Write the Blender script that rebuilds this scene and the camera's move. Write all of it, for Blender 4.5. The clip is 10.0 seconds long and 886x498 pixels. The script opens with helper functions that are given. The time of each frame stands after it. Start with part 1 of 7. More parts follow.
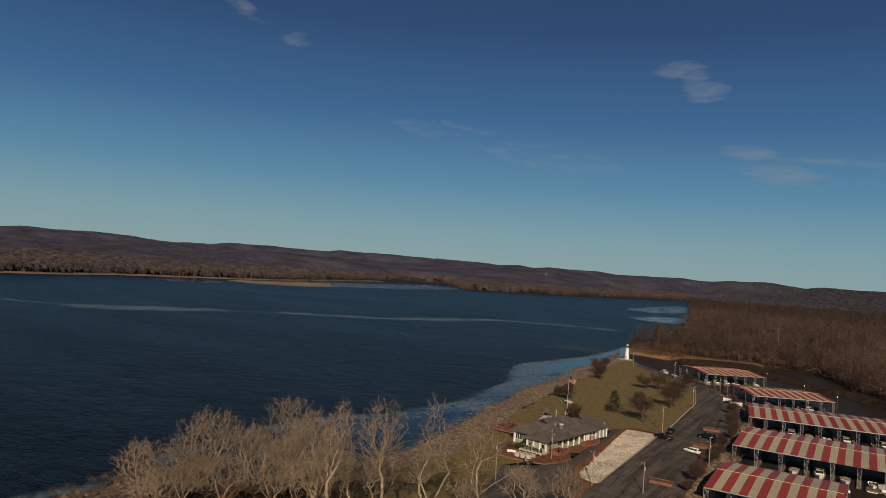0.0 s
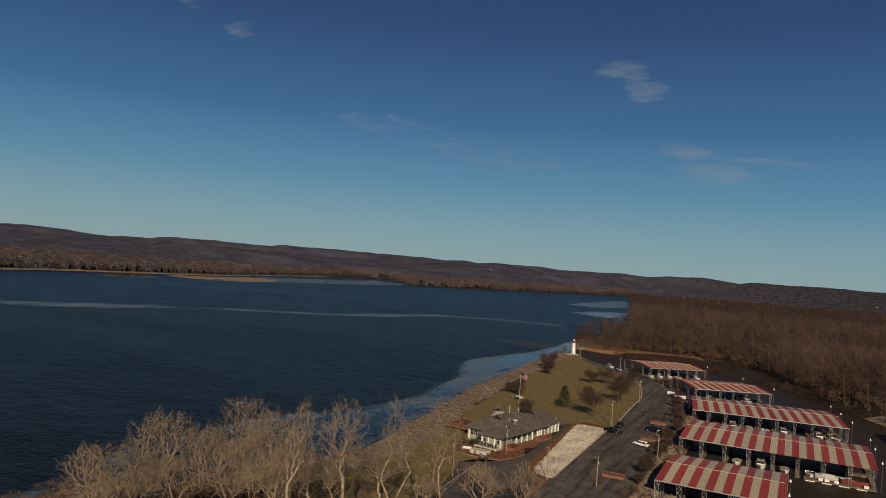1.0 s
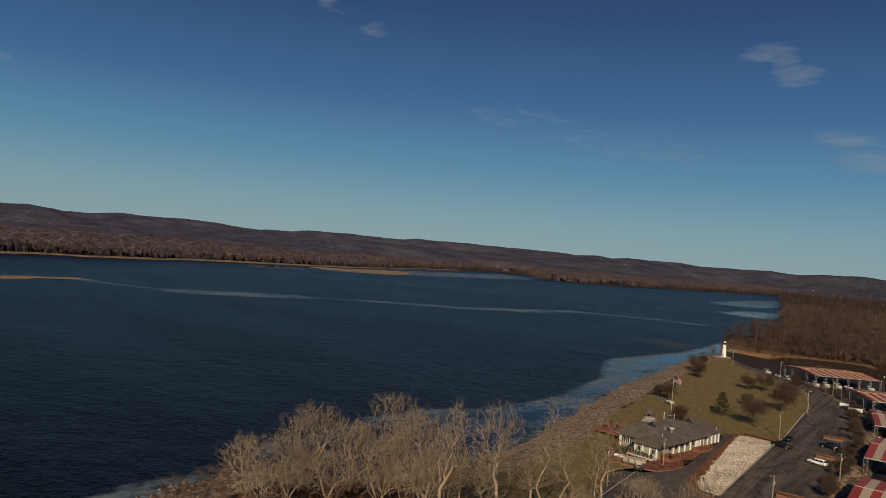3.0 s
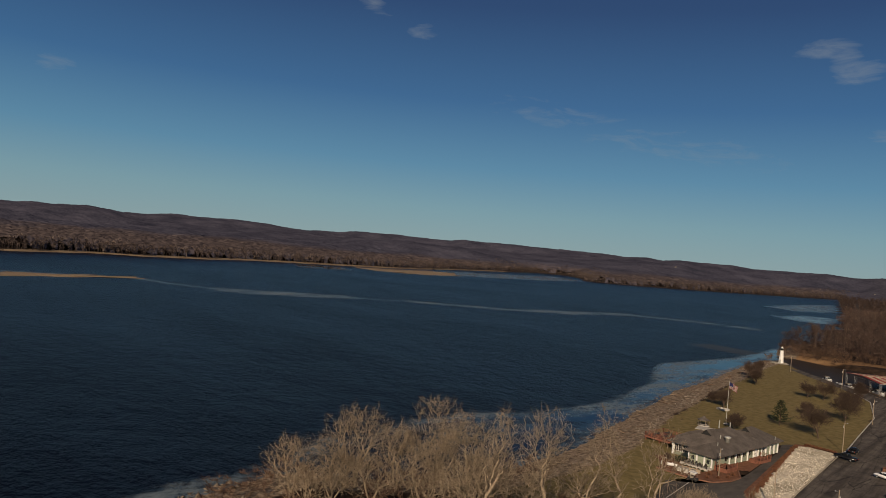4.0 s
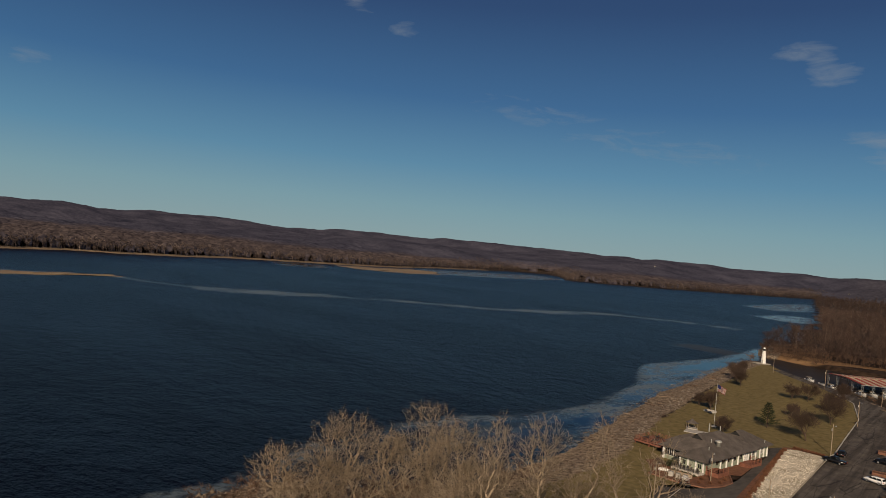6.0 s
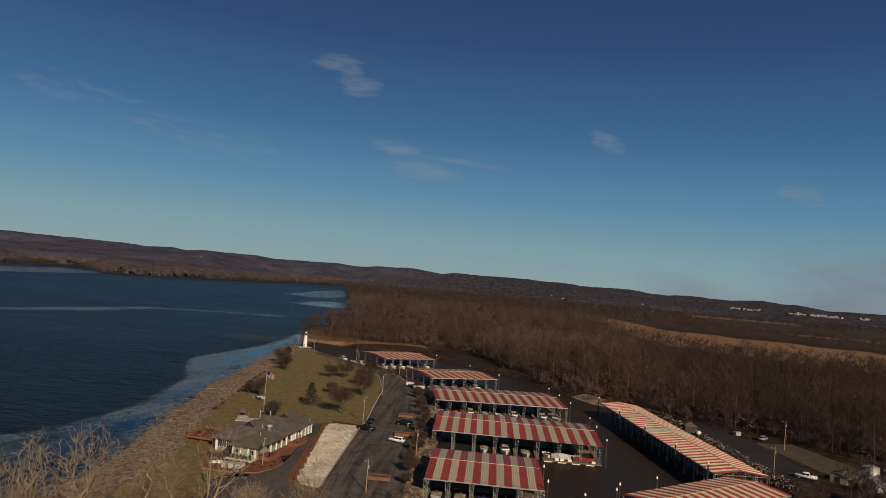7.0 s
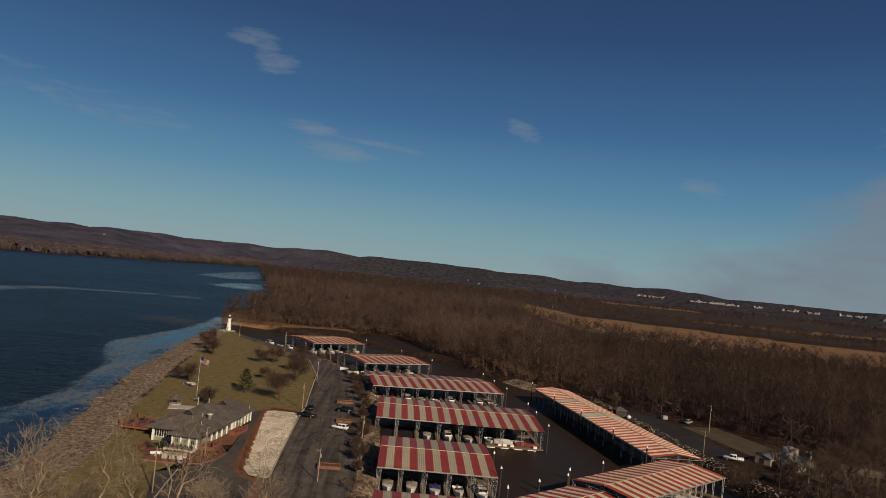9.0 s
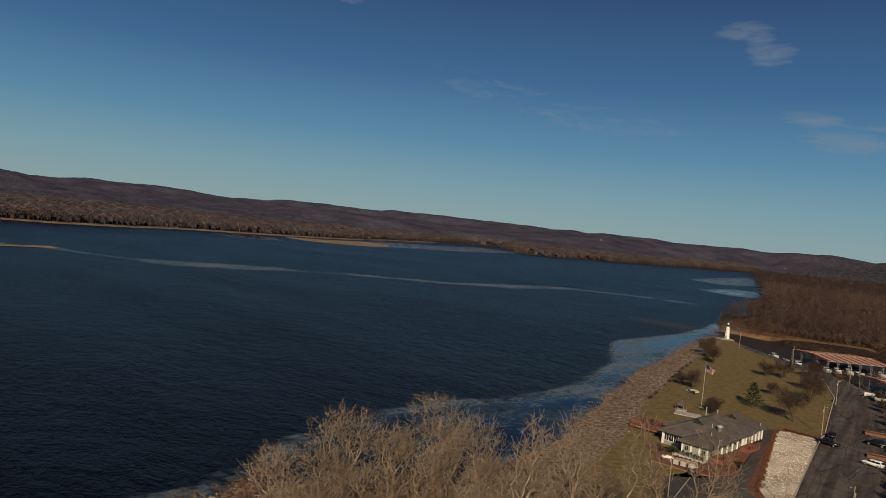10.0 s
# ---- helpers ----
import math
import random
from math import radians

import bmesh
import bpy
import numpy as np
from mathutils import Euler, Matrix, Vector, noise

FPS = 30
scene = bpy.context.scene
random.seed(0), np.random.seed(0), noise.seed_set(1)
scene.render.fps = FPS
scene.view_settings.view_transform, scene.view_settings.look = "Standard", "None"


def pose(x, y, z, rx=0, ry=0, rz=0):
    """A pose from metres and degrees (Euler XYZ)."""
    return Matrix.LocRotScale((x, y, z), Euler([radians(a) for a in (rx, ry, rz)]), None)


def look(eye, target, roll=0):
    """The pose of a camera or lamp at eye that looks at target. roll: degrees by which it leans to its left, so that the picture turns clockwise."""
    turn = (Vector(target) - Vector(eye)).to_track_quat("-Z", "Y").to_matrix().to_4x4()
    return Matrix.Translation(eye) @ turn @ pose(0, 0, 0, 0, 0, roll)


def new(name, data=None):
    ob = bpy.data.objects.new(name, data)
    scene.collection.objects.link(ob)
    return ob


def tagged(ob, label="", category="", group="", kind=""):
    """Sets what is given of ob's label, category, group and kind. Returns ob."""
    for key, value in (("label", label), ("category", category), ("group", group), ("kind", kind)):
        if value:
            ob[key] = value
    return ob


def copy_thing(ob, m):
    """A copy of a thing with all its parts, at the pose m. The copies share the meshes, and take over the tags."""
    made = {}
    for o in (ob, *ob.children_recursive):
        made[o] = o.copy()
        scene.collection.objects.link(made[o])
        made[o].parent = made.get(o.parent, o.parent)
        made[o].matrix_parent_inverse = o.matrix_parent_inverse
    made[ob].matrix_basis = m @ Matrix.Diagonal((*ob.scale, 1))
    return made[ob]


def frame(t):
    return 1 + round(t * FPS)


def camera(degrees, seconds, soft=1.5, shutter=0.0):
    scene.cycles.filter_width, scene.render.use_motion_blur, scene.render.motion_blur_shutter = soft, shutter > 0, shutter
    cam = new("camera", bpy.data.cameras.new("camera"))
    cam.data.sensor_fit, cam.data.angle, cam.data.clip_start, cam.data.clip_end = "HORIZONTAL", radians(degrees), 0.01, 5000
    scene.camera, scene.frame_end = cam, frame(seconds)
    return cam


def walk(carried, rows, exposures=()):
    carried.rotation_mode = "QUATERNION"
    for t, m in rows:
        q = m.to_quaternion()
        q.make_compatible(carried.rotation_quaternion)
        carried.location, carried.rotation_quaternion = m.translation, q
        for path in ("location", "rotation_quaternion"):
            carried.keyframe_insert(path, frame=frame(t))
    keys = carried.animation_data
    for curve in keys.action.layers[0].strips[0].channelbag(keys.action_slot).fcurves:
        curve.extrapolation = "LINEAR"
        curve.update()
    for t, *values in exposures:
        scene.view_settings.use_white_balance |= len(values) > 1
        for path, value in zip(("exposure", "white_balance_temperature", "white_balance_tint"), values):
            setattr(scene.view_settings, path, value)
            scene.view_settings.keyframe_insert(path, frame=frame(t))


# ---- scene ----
cam = camera(64.1, 10.0, soft=0.35)
# seconds, eye, heading to the left of +y, pitch up, lean to the left
PATH = [
    (0, (16.10, -2.03, 48.42), 40.88, 1.78, 4.18),
    (0.5, (14.89, -2.73, 48.57), 40.49, 1.67, 4.27),
    (1, (13.80, -3.85, 48.90), 36.43, 1.71, 4.26),
    (1.5, (12.18, -3.88, 48.88), 31.79, 1.81, 4.24),
    (2, (10.06, -3.46, 48.89), 27.99, 1.83, 4.25),
    (2.2, (8.87, -3.11, 48.78), 27.86, 1.69, 4.36),
    (2.3, (8.28, -2.94, 48.72), 27.72, 1.62, 4.42),
    (2.4, (7.68, -2.77, 48.66), 28.21, 1.55, 4.48),
    (2.5, (7.09, -2.59, 48.61), 31.35, 1.48, 4.53),
    (2.6, (6.72, -2.25, 48.59), 34.67, 1.25, 4.60),
    (2.8, (5.98, -1.58, 48.55), 41.08, 0.81, 4.73),
    (3, (5.23, -0.90, 48.51), 46.82, 0.41, 4.85),
    (3.1, (5.02, -0.71, 48.50), 49.01, 0.39, 4.87),
    (3.2, (4.81, -0.51, 48.49), 50.39, 0.37, 4.90),
    (4.3, (2.48, 1.63, 48.41), 50.52, 0.14, 5.15),
    (4.5, (2.06, 2.02, 48.39), 50.38, 0.10, 5.19),
    (5, (0.63, 2.42, 48.52), 50.00, 0.10, 5.30),
    (5.2, (0.26, 2.28, 48.61), 49.91, 0.11, 5.31),
    (6.3, (-1.81, 1.55, 49.11), 47.53, 0.25, 5.44),
    (6.5, (-2.19, 1.42, 49.20), 43.61, 0.48, 5.67),
    (6.6, (-2.41, 1.42, 49.18), 38.60, 0.84, 5.52),
    (6.8, (-2.87, 1.42, 49.14), 26.09, 1.74, 5.15),
    (7, (-3.33, 1.42, 49.09), 13.44, 2.64, 4.77),
    (7.1, (-4.19, 1.51, 49.01), 8.01, 2.87, 4.70),
    (7.2, (-5.05, 1.61, 48.93), 4.25, 3.03, 4.66),
    (7.3, (-5.91, 1.71, 48.85), 2.24, 3.11, 4.64),
    (7.5, (-7.62, 1.91, 48.69), 1.73, 3.13, 4.63),
    (8, (-9.67, 1.95, 48.58), 1.21, 2.90, 5.02),
    (8.5, (-11.73, 2.11, 48.73), 1.41, 2.58, 5.30),
    (9, (-13.00, 2.18, 48.80), 6.52, 1.96, 5.78),
    (9.2, (-14.54, 2.44, 48.72), 7.34, 1.87, 5.81),
    (9.4, (-16.08, 2.69, 48.64), 11.33, 1.40, 5.98),
    (9.5, (-16.84, 2.82, 48.60), 16.61, 0.77, 6.20),
    (9.6, (-17.50, 3.35, 48.50), 22.27, 0.27, 6.12),
    (9.7, (-18.16, 3.88, 48.40), 27.90, -0.24, 6.03),
    (9.8, (-18.15, 3.24, 48.54), 33.44, -0.71, 5.97),
    (10, (-18.15, 1.97, 48.80), 44.45, -1.66, 5.84),
]
walk(cam, [(t, pose(*eye, 90 + pitch, 0, yaw) @ pose(0, 0, 0, 0, 0, lean)) for t, eye, yaw, pitch, lean in PATH])

# ---- daylight ----
SUN_EL, SUN_AZ = 25.0, 145.0            # height, and bearing clockwise from +y
world = bpy.data.worlds.new("winter_sky")
scene.world = world
world.use_nodes = True
wn, wl = world.node_tree.nodes, world.node_tree.links
wn.clear()


def wnode(kind, **kw):
    n = wn.new(kind)
    for k, v in kw.items():
        if k == "op":
            n.operation = v
        else:
            n.inputs[int(k[1:])].default_value = v
    return n


def wmath(op, a, b=0.0):
    n = wn.new("ShaderNodeMath")
    n.operation = op
    for i, v in enumerate((a, b)):
        if isinstance(v, (int, float)):
            n.inputs[i].default_value = v
        else:
            wl.new(v, n.inputs[i])
    return n.outputs[0]


sky = wn.new("ShaderNodeTexSky")
sky.sky_type, sky.sun_disc = "NISHITA", False
sky.sun_elevation, sky.sun_rotation = radians(SUN_EL), radians(SUN_AZ)
sky.air_density, sky.dust_density, sky.ozone_density = 1.0, 0.3, 3.0
SKY_STRENGTH = 0.03
coord = wn.new("ShaderNodeTexCoord")


def bearing(az, el):
    """Unit vector; az in degrees to the left of +y, el above the level."""
    a, e = radians(az), radians(el)
    return (-math.sin(a) * math.cos(e), math.cos(a) * math.cos(e), math.sin(e))


def wisp(az, el, wide, high, lean, strength):
    """A soft patch of thin cloud: an ellipse on the sky, broken up by stretched noise."""
    d = Vector(bearing(az, el))
    right = Vector((math.cos(radians(az)), math.sin(radians(az)), 0))
    up = right.cross(d)
    c, s = math.cos(radians(lean)), math.sin(radians(lean))
    u, v = right * c + up * s, up * c - right * s
    def along(axis, size):
        n = wn.new("ShaderNodeVectorMath")
        n.operation = "DOT_PRODUCT"
        wl.new(coord.outputs["Generated"], n.inputs[0])
        n.inputs[1].default_value = axis / math.tan(radians(size))
        return n.outputs["Value"]
    a, b = along(u, wide), along(v, high)
    r2 = wmath("ADD", wmath("POWER", a, 2.0), wmath("POWER", b, 2.0))
    return wmath("MULTIPLY", wmath("MAXIMUM", wmath("SUBTRACT", 1.0, r2), 0.0), strength)


def facing(az, el, lo, hi):
    """0 to 1 as the direction comes within hi degrees of a bearing."""
    n = wn.new("ShaderNodeVectorMath")
    n.operation = "DOT_PRODUCT"
    wl.new(coord.outputs["Generated"], n.inputs[0])
    n.inputs[1].default_value = bearing(az, el)
    m = wn.new("ShaderNodeMapRange")
    m.interpolation_type = "SMOOTHSTEP"
    wl.new(n.outputs["Value"], m.inputs[0])
    m.inputs[1].default_value, m.inputs[2].default_value = math.cos(radians(lo)), math.cos(radians(hi))
    return m.outputs[0]


def wnoise(scale, detail, stretch, seed, lo, hi):
    mp = wn.new("ShaderNodeMapping")
    wl.new(coord.outputs["Generated"], mp.inputs[0])
    mp.inputs["Location"].default_value = (seed, seed * 0.7, 0)
    mp.inputs["Rotation"].default_value = (0.0, 0.25, 0.3)
    mp.inputs["Scale"].default_value = stretch
    n = wn.new("ShaderNodeTexNoise")
    wl.new(mp.outputs[0], n.inputs["Vector"])
    n.inputs["Scale"].default_value, n.inputs["Detail"].default_value = scale, detail
    n.inputs["Roughness"].default_value, n.inputs["Distortion"].default_value = 0.62, 0.5
    m = wn.new("ShaderNodeMapRange")
    wl.new(n.outputs[0], m.inputs[0])
    m.inputs[1].default_value, m.inputs[2].default_value = lo, hi
    return m.outputs[0]


SKY_RAMP = ((0.0, (0.265, 0.38, 0.405)), (0.06, (0.195, 0.345, 0.41)), (0.12, (0.105, 0.26, 0.40)), (0.21, (0.045, 0.14, 0.30)), (0.33, (0.025, 0.065, 0.17)), (0.5, (0.015, 0.034, 0.098)), (1.0, (0.010, 0.021, 0.066)))
split = wn.new("ShaderNodeSeparateXYZ")
wl.new(coord.outputs["Generated"], split.inputs[0])
ramp = wn.new("ShaderNodeValToRGB")
while len(ramp.color_ramp.elements) < len(SKY_RAMP):
    ramp.color_ramp.elements.new(0.5)
for e, (at, c) in zip(ramp.color_ramp.elements, SKY_RAMP):
    e.position, e.color = at, (*c, 1)
wl.new(split.outputs["Z"], ramp.inputs[0])
scaled = wn.new("ShaderNodeVectorMath")
scaled.operation = "SCALE"
scaled.inputs["Scale"].default_value = SKY_STRENGTH
wl.new(sky.outputs[0], scaled.inputs[0])
clear = wn.new("ShaderNodeMix")
clear.data_type = "RGBA"
clear.inputs["Factor"].default_value = 0.8
wl.new(scaled.outputs[0], clear.inputs["A"])
wl.new(ramp.outputs[0], clear.inputs["B"])

streaks = wnoise(22.0, 10.0, (1.0, 1.0, 4.2), 3.1, 0.22, 0.80)
cover = 0.0
for az, el, wide, high, lean, k in (
        (23.3, 16.5, 2.9, 1.0, 6, 0.85), (21.0, 14.8, 2.3, 1.0, 8, 1.0), (22.0, 15.7, 1.7, 1.5, -30, 0.85),
        (18.0, 10.4, 3.2, 1.0, -6, 0.9), (16.0, 8.9, 4.6, 1.3, -6, 0.86), (12.5, 9.7, 6.0, 0.5, -4, 0.75),
        (1.0, 12.0, 2.6, 1.0, -24, 0.85), (-13.2, 8.4, 2.6, 1.1, -16, 0.74), (58.0, 18.6, 2.6, 0.9, -25, 0.75),
        (53.7, 17.0, 1.9, 0.8, 5, 0.72), (80.5, 10.7, 2.2, 0.9, 8, 0.72), (33.0, 9.6, 12.0, 2.0, -7, 0.58), (42.0, 11.5, 9.0, 1.8, -6, 0.54), (-29.0, 19.5, 5.5, 1.3, 45, 0.55), (-28.0, 15.6, 6.0, 1.6, 42, 0.6), (-25.5, 12.6, 3.6, 1.2, 30, 0.55)):
    one = wmath("MULTIPLY", wisp(az, el, wide, high, lean, k), facing(az, el, 25, 12))
    cover = one if isinstance(cover, float) else wmath("MAXIMUM", cover, one)
cover = wmath("MULTIPLY", wmath("MAXIMUM", wmath("SUBTRACT", wmath("ADD", cover, wmath("MULTIPLY", streaks, 0.85)), 0.85), 0.0), 0.85)
# the grey veil over the eastern woods: a ragged slanting edge that climbs to the right
az_n = wmath("ARCTAN2", wmath("MULTIPLY", split.outputs["X"], 1.0), split.outputs["Y"])
edge = wn.new("ShaderNodeMapRange")
lift = wn.new("ShaderNodeFloatCurve")
wl.new(wmath("MULTIPLY", az_n, 1.0 / math.pi), lift.inputs["Value"])
cv = lift.mapping.curves[0]
for deg, z in ((3, 0.035), (13, 0.078), (18, 0.108), (22.6, 0.15), (25, 0.20), (28, 0.25), (31, 0.30), (40, 0.5)):
    cv.points.new(deg / 180, z)
cv.points[0].location = (0.0, 0.01)
cv.points[-1].location = (1.0, 0.6)
lift.mapping.update()
veil = wmath("ADD", wmath("MULTIPLY", wmath("SUBTRACT", lift.outputs[0], split.outputs["Z"]), 13.0), wmath("MULTIPLY", wmath("SUBTRACT", wnoise(7.0, 8.0, (1.0, 1.0, 3.0), 8.4, 0.2, 0.8), 0.5), 1.4))
veil = wmath("MULTIPLY", wmath("MINIMUM", wmath("MAXIMUM", veil, 0.0), 1.0), wmath("ADD", 0.55, wmath("MULTIPLY", wnoise(11.0, 9.0, (1.0, 1.0, 3.5), 2.2, 0.3, 0.7), 0.35)))
veil = wmath("MULTIPLY", veil, wmath("GREATER_THAN", az_n, 0.0))
puffs = wmath("MINIMUM", wmath("MULTIPLY", cover, 0.80), 0.8)
mixed = wn.new("ShaderNodeMix")
mixed.data_type = "RGBA"
wl.new(veil, mixed.inputs["Factor"])
wl.new(clear.outputs["Result"], mixed.inputs["A"])
mixed.inputs["B"].default_value = (0.180, 0.214, 0.255, 1)
bright = wn.new("ShaderNodeMix")
bright.data_type = "RGBA"
wl.new(puffs, bright.inputs["Factor"])
wl.new(mixed.outputs["Result"], bright.inputs["A"])
bright.inputs["B"].default_value = (0.235, 0.268, 0.300, 1)
back = wn.new("ShaderNodeBackground")
back.inputs["Strength"].default_value = 1.0
wl.new(bright.outputs["Result"], back.inputs["Color"])
wout = wn.new("ShaderNodeOutputWorld")
wl.new(back.outputs[0], wout.inputs["Surface"])

sun = new("sun", bpy.data.lights.new("sun", "SUN"))
sun.data.energy, sun.data.angle, sun.data.color = 4.3, radians(0.53), (1.0, 0.79, 0.57)
sd = Vector((math.sin(radians(SUN_AZ)) * math.cos(radians(SUN_EL)), math.cos(radians(SUN_AZ)) * math.cos(radians(SUN_EL)), math.sin(radians(SUN_EL))))
sun.matrix_world = look(sd * 100, (0, 0, 0))


# ---- materials ----
def mat(name, dark, light, scale=1.0, rough=0.85, metal=0.0, bump=0.3, fine=8.0, spread=0.12, spec=0.3, stretch=(1, 1, 1), dist=0.02):
    """Two tones mixed by coarse and fine noise in metres, with a little variation from piece to piece and a fine relief."""
    m = bpy.data.materials.new(name)
    m.use_nodes = True
    n, l = m.node_tree.nodes, m.node_tree.links
    b = n["Principled BSDF"]
    tc = n.new("ShaderNodeTexCoord")
    mp = n.new("ShaderNodeMapping")
    mp.inputs["Scale"].default_value = stretch
    l.new(tc.outputs["Object"], mp.inputs[0])
    a = n.new("ShaderNodeTexNoise")
    a.inputs["Scale"].default_value, a.inputs["Detail"].default_value = scale, 5.0
    c = n.new("ShaderNodeTexNoise")
    c.inputs["Scale"].default_value, c.inputs["Detail"].default_value = scale * fine, 4.0
    l.new(mp.outputs[0], a.inputs["Vector"])
    l.new(mp.outputs[0], c.inputs["Vector"])
    mix = n.new("ShaderNodeMix")
    mix.inputs["Factor"].default_value = 0.45
    l.new(a.outputs[0], mix.inputs["A"])
    l.new(c.outputs[0], mix.inputs["B"])
    ramp = n.new("ShaderNodeValToRGB")
    ramp.color_ramp.elements[0].position, ramp.color_ramp.elements[1].position = 0.36, 0.64
    ramp.color_ramp.elements[0].color, ramp.color_ramp.elements[1].color = (*dark, 1), (*light, 1)
    l.new(mix.outputs["Result"], ramp.inputs[0])
    info = n.new("ShaderNodeObjectInfo")
    rv = n.new("ShaderNodeMapRange")
    l.new(info.outputs["Random"], rv.inputs[0])
    rv.inputs[3].default_value, rv.inputs[4].default_value = 1 - spread, 1 + spread
    hsv = n.new("ShaderNodeHueSaturation")
    l.new(ramp.outputs[0], hsv.inputs["Color"])
    l.new(rv.outputs[0], hsv.inputs["Value"])
    l.new(hsv.outputs[0], b.inputs["Base Color"])
    b.inputs["Roughness"].default_value, b.inputs["Metallic"].default_value = rough, metal
    b.inputs["Specular IOR Level"].default_value = spec
    if bump:
        bp = n.new("ShaderNodeBump")
        bp.inputs["Strength"].default_value, bp.inputs["Distance"].default_value = bump, dist
        l.new(c.outputs[0], bp.inputs["Height"])
        l.new(bp.outputs[0], b.inputs["Normal"])
    return m


def island_mat(name, tones, rough=0.9, bump=0.0):
    """For joined small pieces: each loose piece takes its own tone."""
    m = bpy.data.materials.new(name)
    m.use_nodes = True
    n, l = m.node_tree.nodes, m.node_tree.links
    b = n["Principled BSDF"]
    g = n.new("ShaderNodeNewGeometry")
    r = n.new("ShaderNodeValToRGB")
    r.color_ramp.elements[0].color = (*tones[0], 1)
    r.color_ramp.elements[-1].color = (*tones[-1], 1)
    for i, t in enumerate(tones[1:-1], 1):
        e = r.color_ramp.elements.new(i / (len(tones) - 1))
        e.color = (*t, 1)
    l.new(g.outputs["Random Per Island"], r.inputs[0])
    tc = n.new("ShaderNodeTexCoord")
    a = n.new("ShaderNodeTexNoise")
    a.inputs["Scale"].default_value, a.inputs["Detail"].default_value = 0.02, 3.0
    l.new(tc.outputs["Object"], a.inputs["Vector"])
    v = n.new("ShaderNodeMapRange")
    l.new(a.outputs[0], v.inputs[0])
    v.inputs[1].default_value, v.inputs[2].default_value, v.inputs[3].default_value, v.inputs[4].default_value = 0.35, 0.65, 0.75, 1.25
    h = n.new("ShaderNodeHueSaturation")
    l.new(r.outputs[0], h.inputs["Color"])
    l.new(v.outputs[0], h.inputs["Value"])
    l.new(h.outputs[0], b.inputs["Base Color"])
    b.inputs["Roughness"].default_value = rough
    b.inputs["Specular IOR Level"].default_value = 0.15
    return m


M_ASPHALT = mat("worn_asphalt", (0.038, 0.033, 0.029), (0.090, 0.079, 0.067), 0.12, 0.9, bump=0.3, fine=9, stretch=(1, 0.35, 1))


def road_surface(name, dark, light, axis):
    """Asphalt with long worn streaks and tarred cracks along its run (axis in degrees)."""
    m = mat(name, dark, light, 0.35, 0.92, bump=0.35, fine=9, spread=0.0)
    n, l = m.node_tree.nodes, m.node_tree.links
    b = n["Principled BSDF"]
    base = b.inputs["Base Color"].links[0].from_socket
    tc = n.new("ShaderNodeTexCoord")
    def mapped(scale):
        turn = n.new("ShaderNodeMapping")
        turn.inputs["Rotation"].default_value = (0, 0, radians(axis))
        l.new(tc.outputs["Object"], turn.inputs[0])
        mp = n.new("ShaderNodeMapping")
        mp.inputs["Scale"].default_value = scale
        l.new(turn.outputs[0], mp.inputs[0])
        return mp.outputs[0]
    def blend(a, colour, fac):
        mx = n.new("ShaderNodeMix")
        mx.data_type = "RGBA"
        mx.blend_type = "MULTIPLY"
        l.new(fac, mx.inputs["Factor"])
        l.new(a, mx.inputs["A"])
        mx.inputs["B"].default_value = (*colour, 1)
        return mx.outputs["Result"]
    def ranged(v, lo, hi, a=0.0, c=1.0):
        r = n.new("ShaderNodeMapRange")
        l.new(v, r.inputs[0])
        for i, q in enumerate((lo, hi, a, c), 1):
            r.inputs[i].default_value = q
        return r.outputs[0]
    def noise_at(scale, sc, detail=5.0):
        t = n.new("ShaderNodeTexNoise")
        t.inputs["Scale"].default_value, t.inputs["Detail"].default_value = sc, detail
        l.new(mapped(scale), t.inputs["Vector"])
        return t
    wob = noise_at((1, 1, 1), 0.25, 4.0)
    add = n.new("ShaderNodeVectorMath")
    add.operation = "MULTIPLY_ADD"
    l.new(wob.outputs["Color"], add.inputs[0])
    add.inputs[1].default_value = (0.45, 0.2, 0)
    l.new(mapped((0.42, 0.035, 1)), add.inputs[2])
    vo = n.new("ShaderNodeTexVoronoi")
    vo.feature = "DISTANCE_TO_EDGE"
    vo.inputs["Scale"].default_value = 1.0
    l.new(add.outputs[0], vo.inputs["Vector"])
    c = blend(base, (0.50, 0.48, 0.47), ranged(noise_at((0.55, 0.03, 1), 1.0, 9.0).outputs[0], 0.44, 0.60))
    c = blend(c, (0.36, 0.35, 0.34), ranged(vo.outputs["Distance"], 0.022, 0.006))
    l.new(c, b.inputs["Base Color"])
    return m


M_LOT = mat("dark_wet_asphalt", (0.014, 0.012, 0.011), (0.036, 0.032, 0.029), 0.15, 0.8, bump=0.3)
M_YARD = mat("brown_winter_yard", (0.045, 0.035, 0.021), (0.10, 0.078, 0.044), 0.25, 0.95, bump=0.5, fine=10)
M_ROAD = road_surface("streaked_asphalt", (0.062, 0.053, 0.045), (0.150, 0.127, 0.103), -11)
M_GRAVEL = mat("pale_gravel", (0.20, 0.17, 0.11), (0.66, 0.60, 0.49), 0.22, 0.95, bump=0.5, fine=16, dist=0.05)
M_CONCRETE = mat("pale_concrete", (0.32, 0.30, 0.27), (0.48, 0.45, 0.40), 0.8, 0.9)
M_REDROOF = mat("red_metal_roof", (0.25, 0.036, 0.025), (0.34, 0.058, 0.038), 0.4, 0.5, bump=0.15, spread=0.10)
# red of the long docks, with grazing sun put into its colour
M_REDLIT = mat("sunlit_orange_metal_roof", (0.27, 0.050, 0.030), (0.36, 0.075, 0.045), 0.4, 0.5, bump=0.15, spread=0.10)
